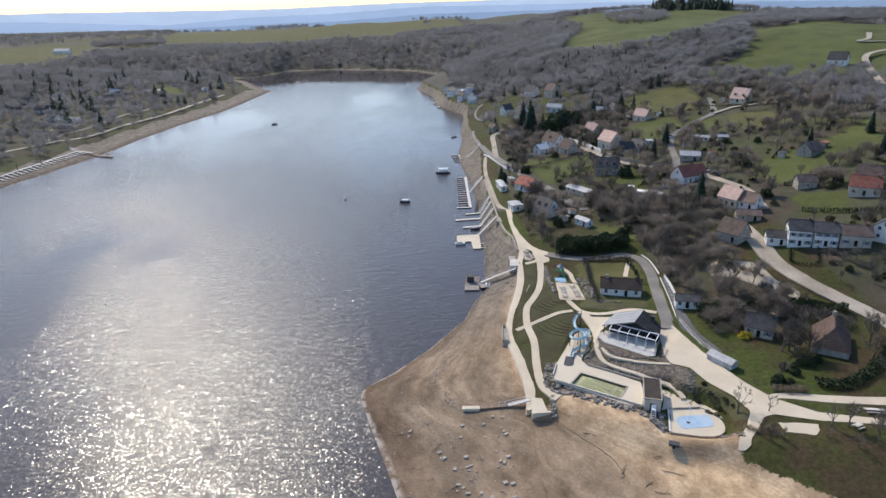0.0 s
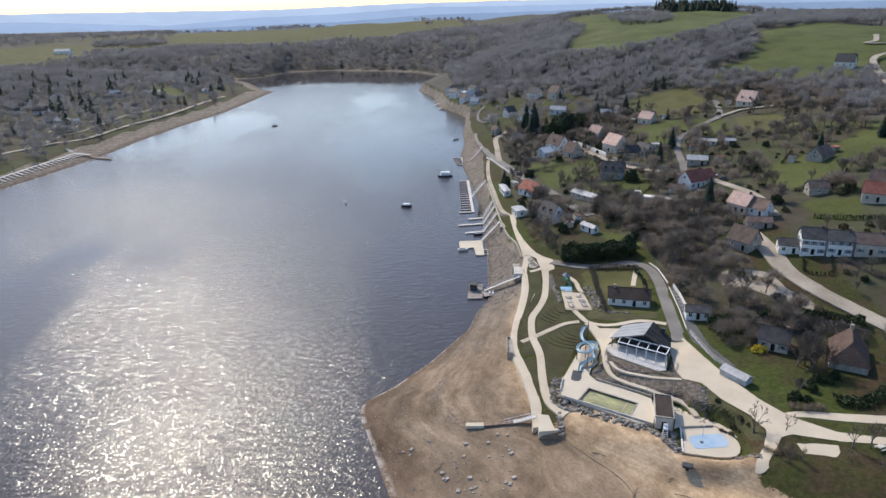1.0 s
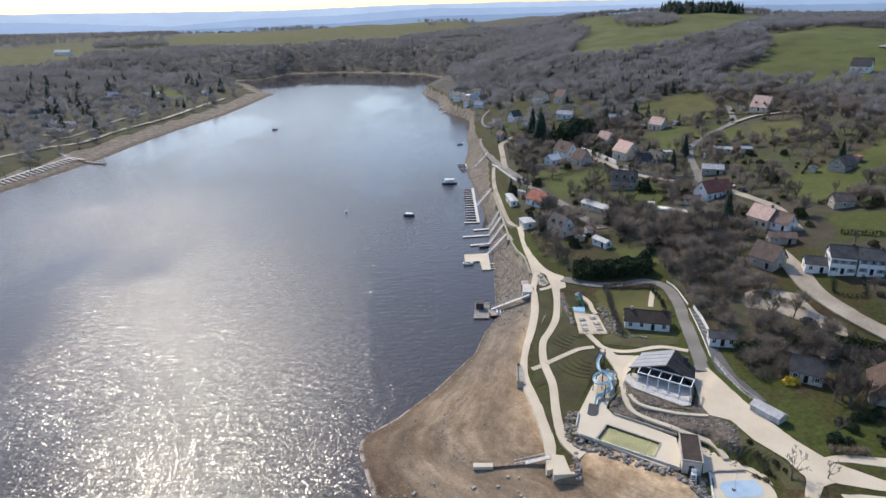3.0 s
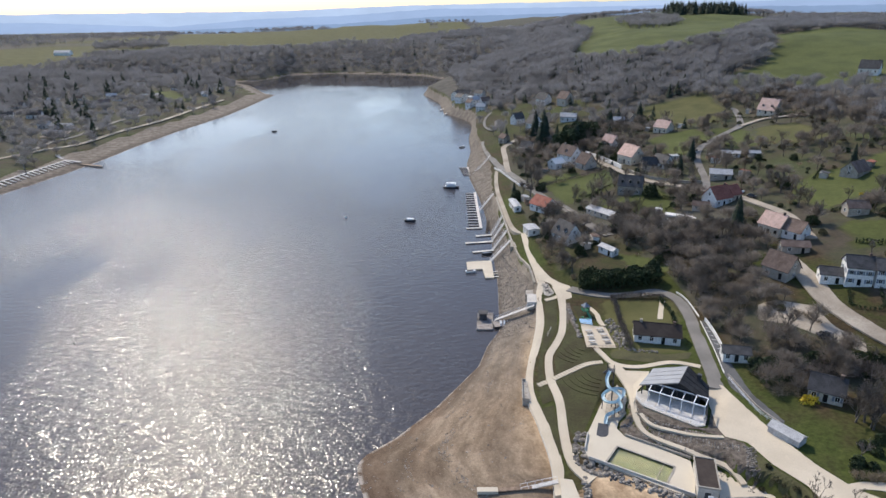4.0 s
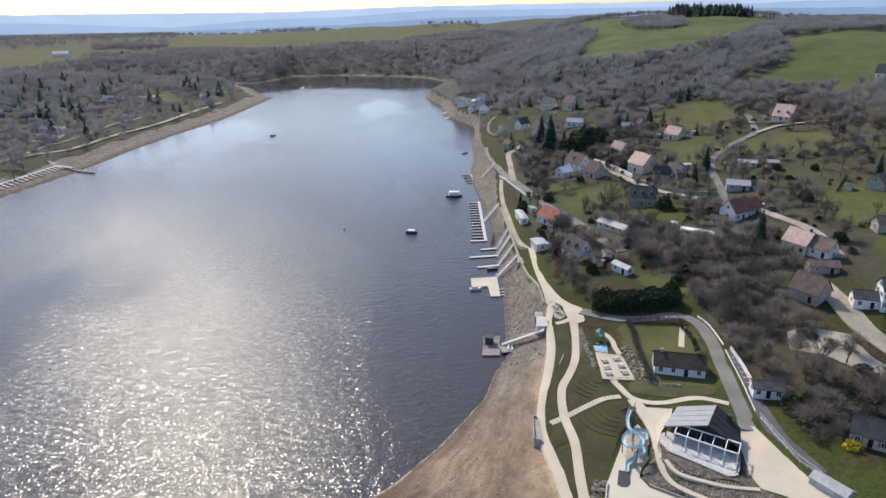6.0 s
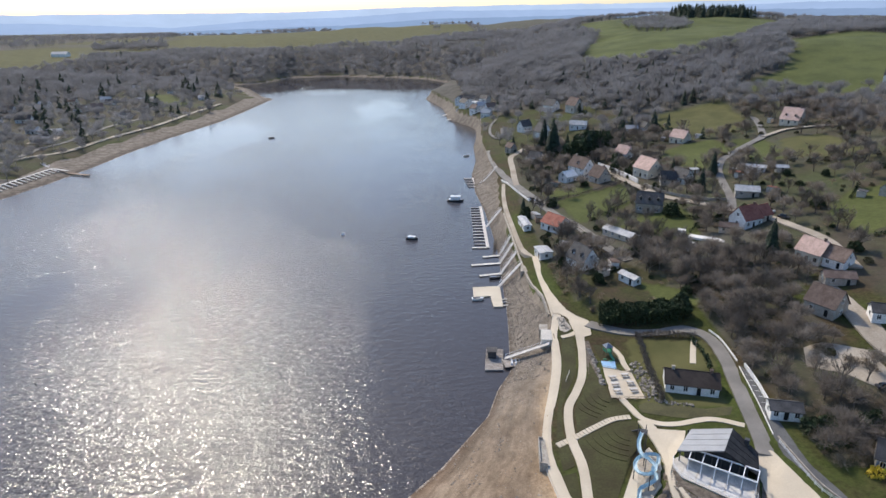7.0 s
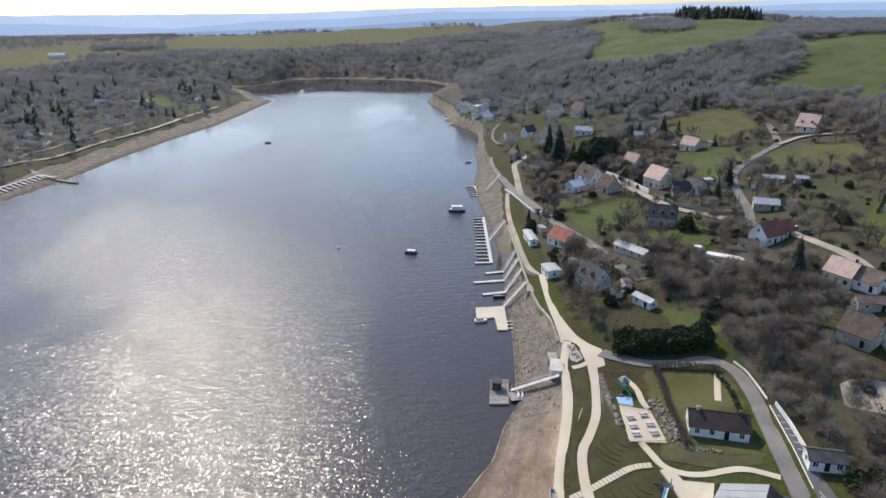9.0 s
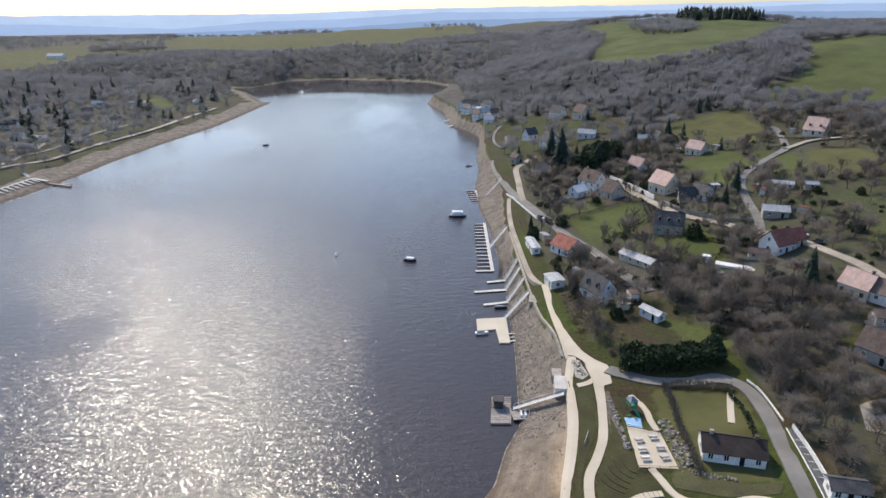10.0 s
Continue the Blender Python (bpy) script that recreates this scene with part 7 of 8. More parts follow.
def tufts(rs, n, rx, ry, rz, size, shell=0.35, flat=0.0):
    """n small leaf clumps, each a bent pair of triangles, over an uneven rounded mass standing on the ground."""
    v, f = [], []
    lump = rs.randn(6, 3)
    lump /= np.linalg.norm(lump, axis=1)[:, None]
    for _ in range(n):
        d = rs.randn(3)
        d /= np.linalg.norm(d)
        d[2] = abs(d[2]) if rs.rand() < 0.8 else d[2] * 0.4
        bulge = 1 + 0.22 * max(l @ d for l in lump) - 0.12
        r = (1 - shell * rs.rand() ** 1.5) * bulge
        c = np.array([d[0] * rx * r, d[1] * ry * r, rz * (0.12 + 0.88 * abs(d[2])) * r])
        a, b, e = (rs.randn(3) * size * rs.uniform(0.6, 1.2) for _ in range(3))
        k = len(v)
        v += [c + a, c + b, c - a * 0.7 + e * 0.4, c - b * 0.6 + e * 0.7]
        f += [(k, k + 1, k + 2), (k + 1, k + 3, k + 2)]
    return v, f


def conifer(seed, h=12.0, n=330):
    rs = np.random.RandomState(seed)
    tv, tf, cv, cf = [], [], [], []
    frustum(tv, tf, np.array([0, 0, -0.4]), np.array([0, 0, h * 0.9]), h * 0.02, h * 0.004, 6)
    for _ in range(n):
        k = rs.rand() ** 1.25
        z = h * (0.1 + 0.9 * k)
        r = h * 0.24 * (1 - k) ** 0.8 * rs.uniform(0.7, 1.15) + 0.15
        a = rs.rand() * 2 * math.pi
        o = np.array([math.cos(a), math.sin(a), 0])
        s = np.array([-math.sin(a), math.cos(a), 0])
        w = r * 0.26 + 0.12
        m = len(cv)
        cv += [o * r * 0.2 + np.array([0, 0, z]), o * r * 0.7 + s * w + np.array([0, 0, z - r * 0.12]), o * r * 0.7 - s * w + np.array([0, 0, z - r * 0.16]), o * r + np.array([0, 0, z - r * 0.34]), o * r * 0.62 + np.array([0, 0, z - r * 0.02 + 0.12])]
        cf += [(m, m + 1, m + 4), (m, m + 4, m + 2), (m + 1, m + 3, m + 4), (m + 4, m + 3, m + 2)]
    return (mesh_of("trunk", tv, tf, M["bark"]), mesh_of("crown", cv, cf, M["conifer"]))


def evergreen(seed, rx, ry, rz, n, size, mat):
    rs = np.random.RandomState(seed)
    v, f = tufts(rs, n, rx, ry, rz, size)
    tv, tf = [], []
    frustum(tv, tf, np.array([0, 0, -0.4]), np.array([0, 0, rz * 0.6]), 0.16, 0.08, 6)
    return (mesh_of("trunk", tv, tf, M["bark"]), mesh_of("crown", v, f, M[mat]))


def plant(kind, name, label, category, x, y, s=1.0, a=0.0, z=None, group=""):
    t = thing(name, label, category, pose(x, y, gz(x, y) if z is None else z, 0, 0, a), group)
    t.scale = (s, s, s)
    for nm, me in zip(("trunk", "crown"), kind):
        share(nm, me, t, Matrix.Identity(4))
    return t


BARE = [bare_tree(20 + i, 10.0, 6 + i % 3, 5, 7, 0.045) for i in range(6)]
SMALLBARE = [bare_tree(40 + i, 6.0, 6, 4, 6, 0.035) for i in range(3)]
POLLARD = [bare_tree(60 + i, 6.5, 5, 3, 4, 0.05) for i in range(2)]
FIR = [conifer(70 + i) for i in range(3)]
ROUND = [evergreen(80 + i, 3.0, 3.0, 5.0, 900, 0.32, "evergreen") for i in range(2)]
BUSH = [evergreen(90 + i, 1.6, 1.6, 2.0, 320, 0.22, "shrub") for i in range(3)]
DARKBUSH = [evergreen(95 + i, 1.5, 1.5, 2.0, 320, 0.22, "evergreen") for i in range(2)]

rr = random.Random(3)
# trees that stand by themselves
for x, y, s in ((74.2, 115.8, 1.25), (80.6, 114.2, 0.8), (91.4, 107.4, 1.1)):
    plant(rr.choice(POLLARD), "pollarded_tree", "pruned bare tree with stubby branches beside the esplanade", "tree", x, y, s, rr.uniform(0, 360))
for x, y, s in ((100.0, 176.0, 1.25), (108.6, 178.0, 0.8), (99.6, 136.6, 0.95), (101.5, 143.0, 0.8), (95.0, 107.0, 0.7), (98.5, 102.0, 0.75), (102.0, 106.0, 0.7), (113.0, 170.0, 0.55), (116.0, 162.0, 0.6), (118.0, 154.0, 0.6)):
    plant(rr.choice(BARE), "bare_tree", "bare broad-crowned tree without leaves in early spring", "tree", x, y, s, rr.uniform(0, 360))
BUSY = [(66.4, 183.2, 9), (82.6, 168.4, 5), (97.4, 149.6, 6), (112, 139.4, 7), (117.2, 212, 8), (128.6, 203.2, 5), (135, 200.2, 6), (142.2, 196.8, 6), (150.6, 193.6, 7), (162, 193, 6), (133.4, 246.6, 8), (138.6, 240.2, 6), (129.4, 226, 6),
        (177, 229, 8), (182, 236, 8), (163.4, 246.4, 6), (188, 286, 8), (126.8, 281.0, 9), (137.4, 281.4, 5), (117.6, 277.6, 5), (141.6, 313.6, 7), (160.2, 344, 6), (98.8, 314.4, 9), (115.8, 369, 9), (126, 352, 9), (117.4, 417.8, 7), (85.4, 388.4, 10),
        (76, 380, 7), (91.4, 372.4, 8), (67.4, 434, 7), (82.2, 497, 9), (155.4, 429, 8), (220.4, 424.4, 10), (145.6, 469.6, 6), (136.6, 474.6, 6), (111, 510, 8), (75.4, 536, 8), (106.6, 593, 9), (121.4, 571, 10), (56.6, 470.6, 5),
        (54.6, 308.4, 7), (42.4, 314, 7), (45.2, 278.6, 6), (75.6, 284.6, 7), (57, 262.6, 7), (69.8, 243.8, 5), (107.3, 272.6, 8), (326, 489, 12)]
ROADS = [((74.3, 262.4), (69.5, 278.5)), ((69.5, 278.5), (65.1, 302.4)), ((65.1, 302.4), (58.4, 324.7)), ((58.4, 324.7), (50.6, 348.2)), ((53.6, 352), (44.8, 408)), ((44.8, 408), (42.6, 486)), ((48.6, 381), (54, 452)), ((54, 452), (70.5, 481)), ((54, 582), (50.4, 540)), ((60, 557), (53.2, 519)), ((137, 135), (128.4, 164.4)), ((128.4, 164.4), (121.6, 190)), ((121.6, 190), (126, 228)),
         ((92, 412), (100.6, 382)), ((100.6, 382), (104.4, 357)), ((104.4, 357), (110.5, 330)), ((110.5, 330), (133, 294)), ((133, 294), (143, 255)), ((143, 255), (139, 232)), ((129, 299), (147.6, 356)), ((147.6, 356), (186, 399)), ((186, 399), (213, 457)), ((194, 405), (238, 402)), ((300, 400), (355, 500)), ((98, 190), (118, 168))]


def free(x, y, clear=3.5):
    for hx, hy, r in BUSY:
        if (x - hx) ** 2 + (y - hy) ** 2 < r * r:
            return False
        # the camera side of each house stays clear, to keep it in view
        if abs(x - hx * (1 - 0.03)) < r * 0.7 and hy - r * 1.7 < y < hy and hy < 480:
            return False
    for (x0, y0), (x1, y1) in ROADS:
        k = min(1, max(0, ((x - x0) * (x1 - x0) + (y - y0) * (y1 - y0)) / ((x1 - x0) ** 2 + (y1 - y0) ** 2)))
        if math.hypot(x - x0 - k * (x1 - x0), y - y0 - k * (y1 - y0)) < clear:
            return False
    return True


count = 0
while count < 300:
    x, y = rr.uniform(48, 245), rr.uniform(150, 470)
    w = float(wooded(np.array([x]), np.array([y]))[0])
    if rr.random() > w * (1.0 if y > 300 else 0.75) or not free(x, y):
        continue
    near_wood = 55 < x < 125 and 215 < y < 300
    plant(rr.choice(BARE if near_wood or rr.random() < 0.6 else SMALLBARE), "bare_tree", "bare broad-crowned tree without leaves in early spring", "tree", x, y, rr.uniform(0.75, 1.2), rr.uniform(0, 360), group="bare trees of the village")
    count += 1
for x, y, s in ((80.0, 446.0, 1.7), (83.0, 452.0, 1.5), (78.6, 470.0, 1.4), (98.0, 428.0, 1.3), (88.0, 440.0, 1.1), (104.0, 440.0, 1.3), (112.0, 452.0, 1.0), (150.6, 464.0, 1.2), (128.0, 366.0, 0.7), (143.4, 353.0, 0.9), (141.6, 349.6, 0.8), (121.2, 252.0, 1.1), (119.0, 249.0, 0.8), (140.0, 478.0, 1.0), (132.0, 470.0, 1.1), (46.0, 340.0, 0.5), (196.0, 300.0, 0.8), (206.0, 262.0, 1.2), (214.0, 270.0, 1.1), (226.0, 300.0, 1.0), (218.0, 260.0, 1.0), (58.0, 470.0, 0.9), (128.6, 331.0, 0.8)):
    plant(rr.choice(FIR), "fir_tree", "dark green conifer standing among village gardens", "tree", x, y, s * rr.uniform(0.9, 1.2), rr.uniform(0, 360), group="conifers of the village")
for x, y, s in ((45.4, 328.0, 0.9), (44.4, 324.6, 0.8), (104.8, 303.8, 1.15), (90.0, 290.0, 0.6), (93.0, 428.0, 2.6), (99.0, 438.0, 2.8), (106.0, 446.0, 2.4), (88.0, 426.0, 2.2), (114.0, 450.0, 2.0), (110.0, 404.0, 1.2), (78.0, 428.0, 1.1), (70.0, 402.0, 0.9), (66.0, 420.0, 1.0), (124.0, 300.0, 0.6), (59.0, 248.0, 0.7), (84.0, 232.0, 0.6), (88.0, 238.0, 0.7), (95.0, 246.0, 0.7), (80.5, 226.0, 0.7), (101.0, 236.0, 0.6), (64.0, 254.0, 0.5), (78.0, 268.0, 0.6), (93.0, 262.0, 0.6), (106.0, 252.0, 0.7), (50.6, 272.0, 0.5), (52.0, 284.0, 0.6), (113.0, 384.0, 0.9), (108.0, 376.0, 0.8), (104.0, 388.0, 0.9), (126.4, 335.0, 1.0), (112.0, 346.0, 0.5), (168.0, 330.0, 0.6), (150.0, 300.0, 0.6), (180.0, 320.0, 0.6), (176.0, 244.0, 0.7), (170.0, 240.0, 0.6), (64.0, 290.0, 0.6)):
    plant(rr.choice(ROUND), "evergreen_tree", "dense dark evergreen tree or tall shrub", "tree", x, y, s, rr.uniform(0, 360))
for i in range(230):
    while True:
        x, y = rr.uniform(48, 235), rr.uniform(120, 470)
        w = float(wooded(np.array([x]), np.array([y]))[0])
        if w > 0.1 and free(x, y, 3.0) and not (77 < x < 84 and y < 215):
            break
    k = rr.choice(BUSH + DARKBUSH[:1])
    plant(k, "shrub", "scruffy olive garden shrub on rough ground", "shrub", x, y, rr.uniform(0.5, 1.1), rr.uniform(0, 360), group="shrubs of the village")
for i in range(70):
    while True:
        x, y = rr.uniform(55, 170), rr.uniform(240, 470)
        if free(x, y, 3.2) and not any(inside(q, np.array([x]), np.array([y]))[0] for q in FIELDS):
            break
    plant(rr.choice(DARKBUSH + ROUND[:1] * (i % 3 == 0)), "shrub", "dark evergreen garden shrub in the village", "shrub", x, y, rr.uniform(0.45, 0.9), rr.uniform(0, 360), group="dark shrubs of the village")
rs = np.random.RandomState(7)
v, f = tufts(rs, 330, 2.3, 1.6, 1.9, 0.22)
tagged(share("forsythia", mesh_of("forsythia", v, f, M["yellow"]), None, pose(91.4, 147.8, gz(91.4, 147.8), 0, 0, 20)), "bright yellow flowering forsythia beside the cottage", "shrub")
v, f = tufts(rs, 140, 1.2, 0.9, 1.3, 0.18)
tagged(share("forsythia", mesh_of("forsythia", v, f, M["yellow"]), None, pose(176.0, 262.0, gz(176.0, 262.0), 0, 0, 20)), "yellow flowering shrub on the meadow", "shrub")


def blade(v, f, a, b, r, rs):
    """A shoot too far off to show more than a sliver."""
    u = np.cross(b - a, rs.randn(3))
    u /= np.linalg.norm(u) + 1e-9
    n = len(v)
    v += [a + u * r, a - u * r, b]
    f.append((n, n + 1, n + 2))


def hedge(pts, w, h, n, mat, label, size=0.2):
    """A clipped hedge: dense clumps along a line."""
    rs = np.random.RandomState(int(pts[0][0] * 3 + n))
    p = curve_points(pts, 1.0)
    nn = normals2(p)
    v, f = [], []
    zz = ground(p[:, 0], p[:, 1])
    for _ in range(n):
        i = rs.randint(len(p))
        k, q = rs.uniform(-0.5, 0.5), 1 - rs.rand() ** 2.2
        hh = h * (1 - 0.25 * (2 * k) ** 2) * (0.88 + 0.45 * noise.noise((p[i, 0] * 0.25, p[i, 1] * 0.25, k * 1.5)))
        c = np.array([p[i, 0] + nn[i, 0] * w * k, p[i, 1] + nn[i, 1] * w * k, zz[i] + q * hh]) + rs.randn(3) * 0.15
        if mat in ("twig", "brush", "bark"):
            for _ in range(3):
                d = rs.randn(3) + np.array([0, 0, 1.2])
                blade(v, f, c, c + d / np.linalg.norm(d) * size * 3.2, 0.045, rs)
                c = c + rs.randn(3) * 0.25
            continue
        a, b, e = (rs.randn(3) * size for _ in range(3))
        m0 = len(v)
        v += [c + a, c + b, c - a * 0.7 + e * 0.4, c - b * 0.6 + e * 0.7]
        f += [(m0, m0 + 1, m0 + 2), (m0 + 1, m0 + 3, m0 + 2)]
    return tagged(new("hedge", mesh_of("hedge", v, f, M[mat])), label, "hedge")


hedge([(53.0, 222.0), (60.0, 220.4), (68.0, 219.4), (79.0, 219.6)], 8.0, 6.0, 9000, "evergreen", "massive dark evergreen hedge beside the lane", 0.3)
hedge([(57.4, 178.0), (58.4, 190.0), (60.4, 203.0), (61.0, 210.0)], 1.2, 1.8, 1500, "bark", "bare brown clipped hedge round the bungalow garden", 0.18)
hedge([(61.0, 210.5), (70.0, 208.4), (76.4, 206.0)], 1.2, 1.6, 1100, "bark", "bare brown clipped hedge round the bungalow garden", 0.18)
hedge([(75.2, 205.0), (75.4, 196.0), (73.8, 187.0)], 1.0, 1.4, 900, "evergreen", "low green hedge along the lane", 0.16)
hedge([(88.0, 160.5), (96.0, 160.0), (106.0, 159.0), (116.0, 156.0), (123.0, 150.0)], 6.0, 2.4, 4200, "bark", "thick tangled bare hedge behind the cottage", 0.28)
hedge([(84.0, 156.0), (93.0, 156.4)], 1.6, 1.6, 900, "evergreen", "dark clipped hedge above the lawn", 0.18)
hedge([(60.0, 346.0), (76.0, 350.0), (100.0, 361.5)], 1.2, 1.6, 900, "bark", "field hedge between two meadows", 0.2)
hedge([(101.5, 360.0), (101.6, 336.0), (90.0, 326.0), (77.0, 314.0)], 1.2, 1.5, 1100, "evergreen", "low dark hedge bounding the meadow", 0.2)
hedge([(72.0, 268.0), (88.0, 262.0), (100.0, 262.0)], 1.6, 1.8, 1000, "bark", "tangled bare hedge between gardens", 0.22)
hedge([(196.0, 436.0), (212.0, 416.0), (230.0, 412.0)], 1.6, 1.6, 900, "evergreen", "dark hedge below the pink-roofed house", 0.22)
hedge([(158.0, 252.0), (172.0, 250.0), (186.0, 262.0)], 1.6, 1.8, 900, "evergreen", "dark field hedge on the slope", 0.24)
hedge([(150.0, 224.0), (165.0, 214.0), (178.0, 212.0)], 1.6, 1.6, 900, "evergreen", "dark hedge above the white houses", 0.24)
hedge([(107.0, 301.0), (118.0, 288.0)], 1.4, 1.8, 600, "evergreen", "dark clipped garden hedge", 0.22)

for x, y, k in ((87.6, 124.6, 0.8), (89.4, 126.0, 1.0), (91.4, 124.6, 0.8)):
    plant(rr.choice(DARKBUSH), "shrub", "dark evergreen shrub beside the sandy track", "shrub", x, y, k, rr.uniform(0, 360))
for x, y, k in ((101.6, 140.2, 1.15), (90.6, 127.4, 0.6), (104.0, 134.6, 0.7)):
    plant(rr.choice(BARE), "bare_tree", "bare broad-crowned tree without leaves in early spring", "tree", x, y, k, rr.uniform(0, 360))
for x, y, k in ((96.0, 131.0, 0.34), (98.4, 132.4, 0.42), (101.0, 131.6, 0.36), (103.6, 133.4, 0.4)):
    plant(rr.choice(ROUND), "evergreen_tree", "dense dark evergreen tree or tall shrub", "tree", x, y, k, rr.uniform(0, 360))
hedge([(86.4, 122.6), (88.6, 121.4), (93.0, 121.0)], 2.0, 0.9, 700, "brush", "low brown scrub beside the sandy track", 0.2)
n = 0
while n < 16:
        x, y = rr.uniform(66.5, 76.0), rr.uniform(114.0, 133.0)
        if inside([(67.4, 124.4), (70.0, 132.0), (71.2, 127.0), (74.4, 120.4), (75.4, 115.0), (74.4, 112.6), (70.8, 115.6), (68.6, 120.6)], np.array([x]), np.array([y]))[0]:
            plant(rr.choice(BUSH), "shrub", "scruffy olive shrub on the grass bank", "shrub", x, y, rr.uniform(0.22, 0.5), rr.uniform(0, 360), group="shrubs on the bank")
            n += 1
for x, y, s in ((74.6, 106.0, 0.55), (76.0, 108.2, 0.6), (77.6, 107.0, 0.5), (75.8, 104.2, 0.55), (78.8, 104.6, 0.6), (88.4, 104.4, 0.5), (99.8, 99.6, 0.7), (93.0, 100.4, 0.7), (106.0, 101.0, 0.8)):
    plant(rr.choice(SMALLBARE), "bare_tree", "small dense bare tree on the park lawn", "tree", x, y, s, rr.uniform(0, 360), group="small trees of the park")
for x, y, s in ((50.0, 268.0, 0.9), (52.6, 272.6, 1.1), (54.4, 276.0, 1.0), (62.0, 268.0, 1.0), (64.6, 262.4, 1.1), (66.4, 256.0, 0.9), (48.4, 290.0, 1.0), (50.4, 298.0, 0.9), (60.6, 286.0, 0.9), (72.4, 272.0, 0.9)):
    plant(rr.choice(DARKBUSH), "shrub", "dark evergreen garden shrub in the village", "shrub", x, y, s, rr.uniform(0, 360), group="dark shrubs of the village")
for x, y, s in ((50.4, 238.0, 0.9), (48.6, 250.0, 0.85), (52.6, 233.0, 0.75), (50.0, 258.0, 0.8), (47.6, 266.0, 0.7)):
    plant(rr.choice(BARE), "bare_tree", "bare broad-crowned tree without leaves in early spring", "tree", x, y, s, rr.uniform(0, 360))

hedge([(130.0, 195.0), (126.6, 187.6), (133.0, 184.0), (138.4, 193.0)], 0.8, 1.1, 900, "evergreen", "clipped garden hedge in front of the white houses", 0.16)
hedge([(141.0, 190.0), (146.0, 178.0), (152.0, 184.0)], 1.0, 1.3, 800, "bark", "bare garden hedge in front of the terraced houses", 0.18)
hedge([(119.0, 131.0), (112.0, 126.0), (104.0, 122.0), (98.0, 123.6)], 3.2, 1.6, 1900, "evergreen", "dark overgrown hedge along the sandy track", 0.26)
hedge([(83.6, 162.0), (95.2, 162.6), (112.7, 162.3), (126.0, 156.6)], 3.4, 3.0, 3200, "evergreen", "dark overgrown hedge behind the cottage", 0.3)
for x, y, k in ((99.4, 139.4, 1.1), (103.0, 137.0, 0.9), (119.0, 134.0, 0.9), (122.0, 140.0, 1.0), (117.0, 126.0, 0.8), (128.0, 146.0, 0.8), (138.0, 187.0, 0.6), (146.0, 184.0, 0.6), (150.0, 176.0, 0.8), (143.0, 170.0, 0.7), (134.0, 173.0, 0.5)):
    plant(rr.choice(BARE), "bare_tree", "bare broad-crowned tree without leaves in early spring", "tree", x, y, k, rr.uniform(0, 360))
for x, y, k in ((121.0, 132.0, 0.6), (93.4, 131.0, 0.36), (95.0, 128.4, 0.4), (126.0, 137.0, 0.7), (140.0, 178.0, 0.4), (154.0, 180.0, 0.5), (148.0, 172.0, 0.4)):
    plant(rr.choice(ROUND), "evergreen_tree", "dense dark evergreen tree or tall shrub", "tree", x, y, k, rr.uniform(0, 360))

for x, y, k in ((97.4, 139.6, 1.6), (99.6, 137.4, 1.5), (98.8, 141.4, 1.4), (101.4, 139.2, 1.3)):
    plant(rr.choice(SMALLBARE), "bare_tree", "dense bare tree beside the cottage lawn", "tree", x, y, k, rr.uniform(0, 360), group="trees beside the cottage")

# ---- woods on the hills ----
def proto(seed, n, kind):
    """A rough tree for far woods: a trunk and a brush of thin shoots, or dark tiers."""
    rs = np.random.RandomState(seed)
    v, f = [], []
    if kind == "bare":
        for _ in range(n):
            a, k = rs.rand() * 2 * math.pi, rs.rand() ** 0.7
            lean = rs.uniform(0.1, 1.15)
            d = np.array([math.cos(a) * math.sin(lean), math.sin(a) * math.sin(lean), math.cos(lean)])
            s = np.array([0, 0, 0.32]) + d * rs.uniform(0.12, 0.42)
            e = s + turned(d, rs, 0.5) * rs.uniform(0.14, 0.28)
            blade(v, f, s, e, 0.008 if n > 250 else 0.011, rs)
        frustum(v, f, np.array([0, 0, -0.08]), np.array([0, 0, 0.42]), 0.028, 0.014, 3)
        for _ in range(5):
            a = rs.rand() * 6.28
            e = np.array([math.cos(a) * 0.3, math.sin(a) * 0.3, rs.uniform(0.6, 0.85)])
            spike(v, f, np.array([0, 0, 0.3]), e, 0.013)
    else:
        for _ in range(n):
            k = rs.rand() ** 1.2
            z, r, a = 0.1 + 0.9 * k, 0.22 * (1 - k) + 0.02, rs.rand() * 2 * math.pi
            o, s = np.array([math.cos(a), math.sin(a), 0]), np.array([-math.sin(a), math.cos(a), 0])
            m0 = len(v)
            v += [np.array([0, 0, z]), o * r + s * r * 0.5 + np.array([0, 0, z - 0.09]), o * r - s * r * 0.5 + np.array([0, 0, z - 0.09]), o * r * 0.7 + np.array([0, 0, z + 0.02])]
            f += [(m0, m0 + 1, m0 + 3), (m0, m0 + 3, m0 + 2), (m0 + 1, m0 + 2, m0 + 3)]
    tri = []
    for q in f:
        tri += [(q[0], q[1], q[2])] + ([(q[0], q[2], q[3])] if len(q) == 4 else [])
    return np.array(v), np.array(tri)


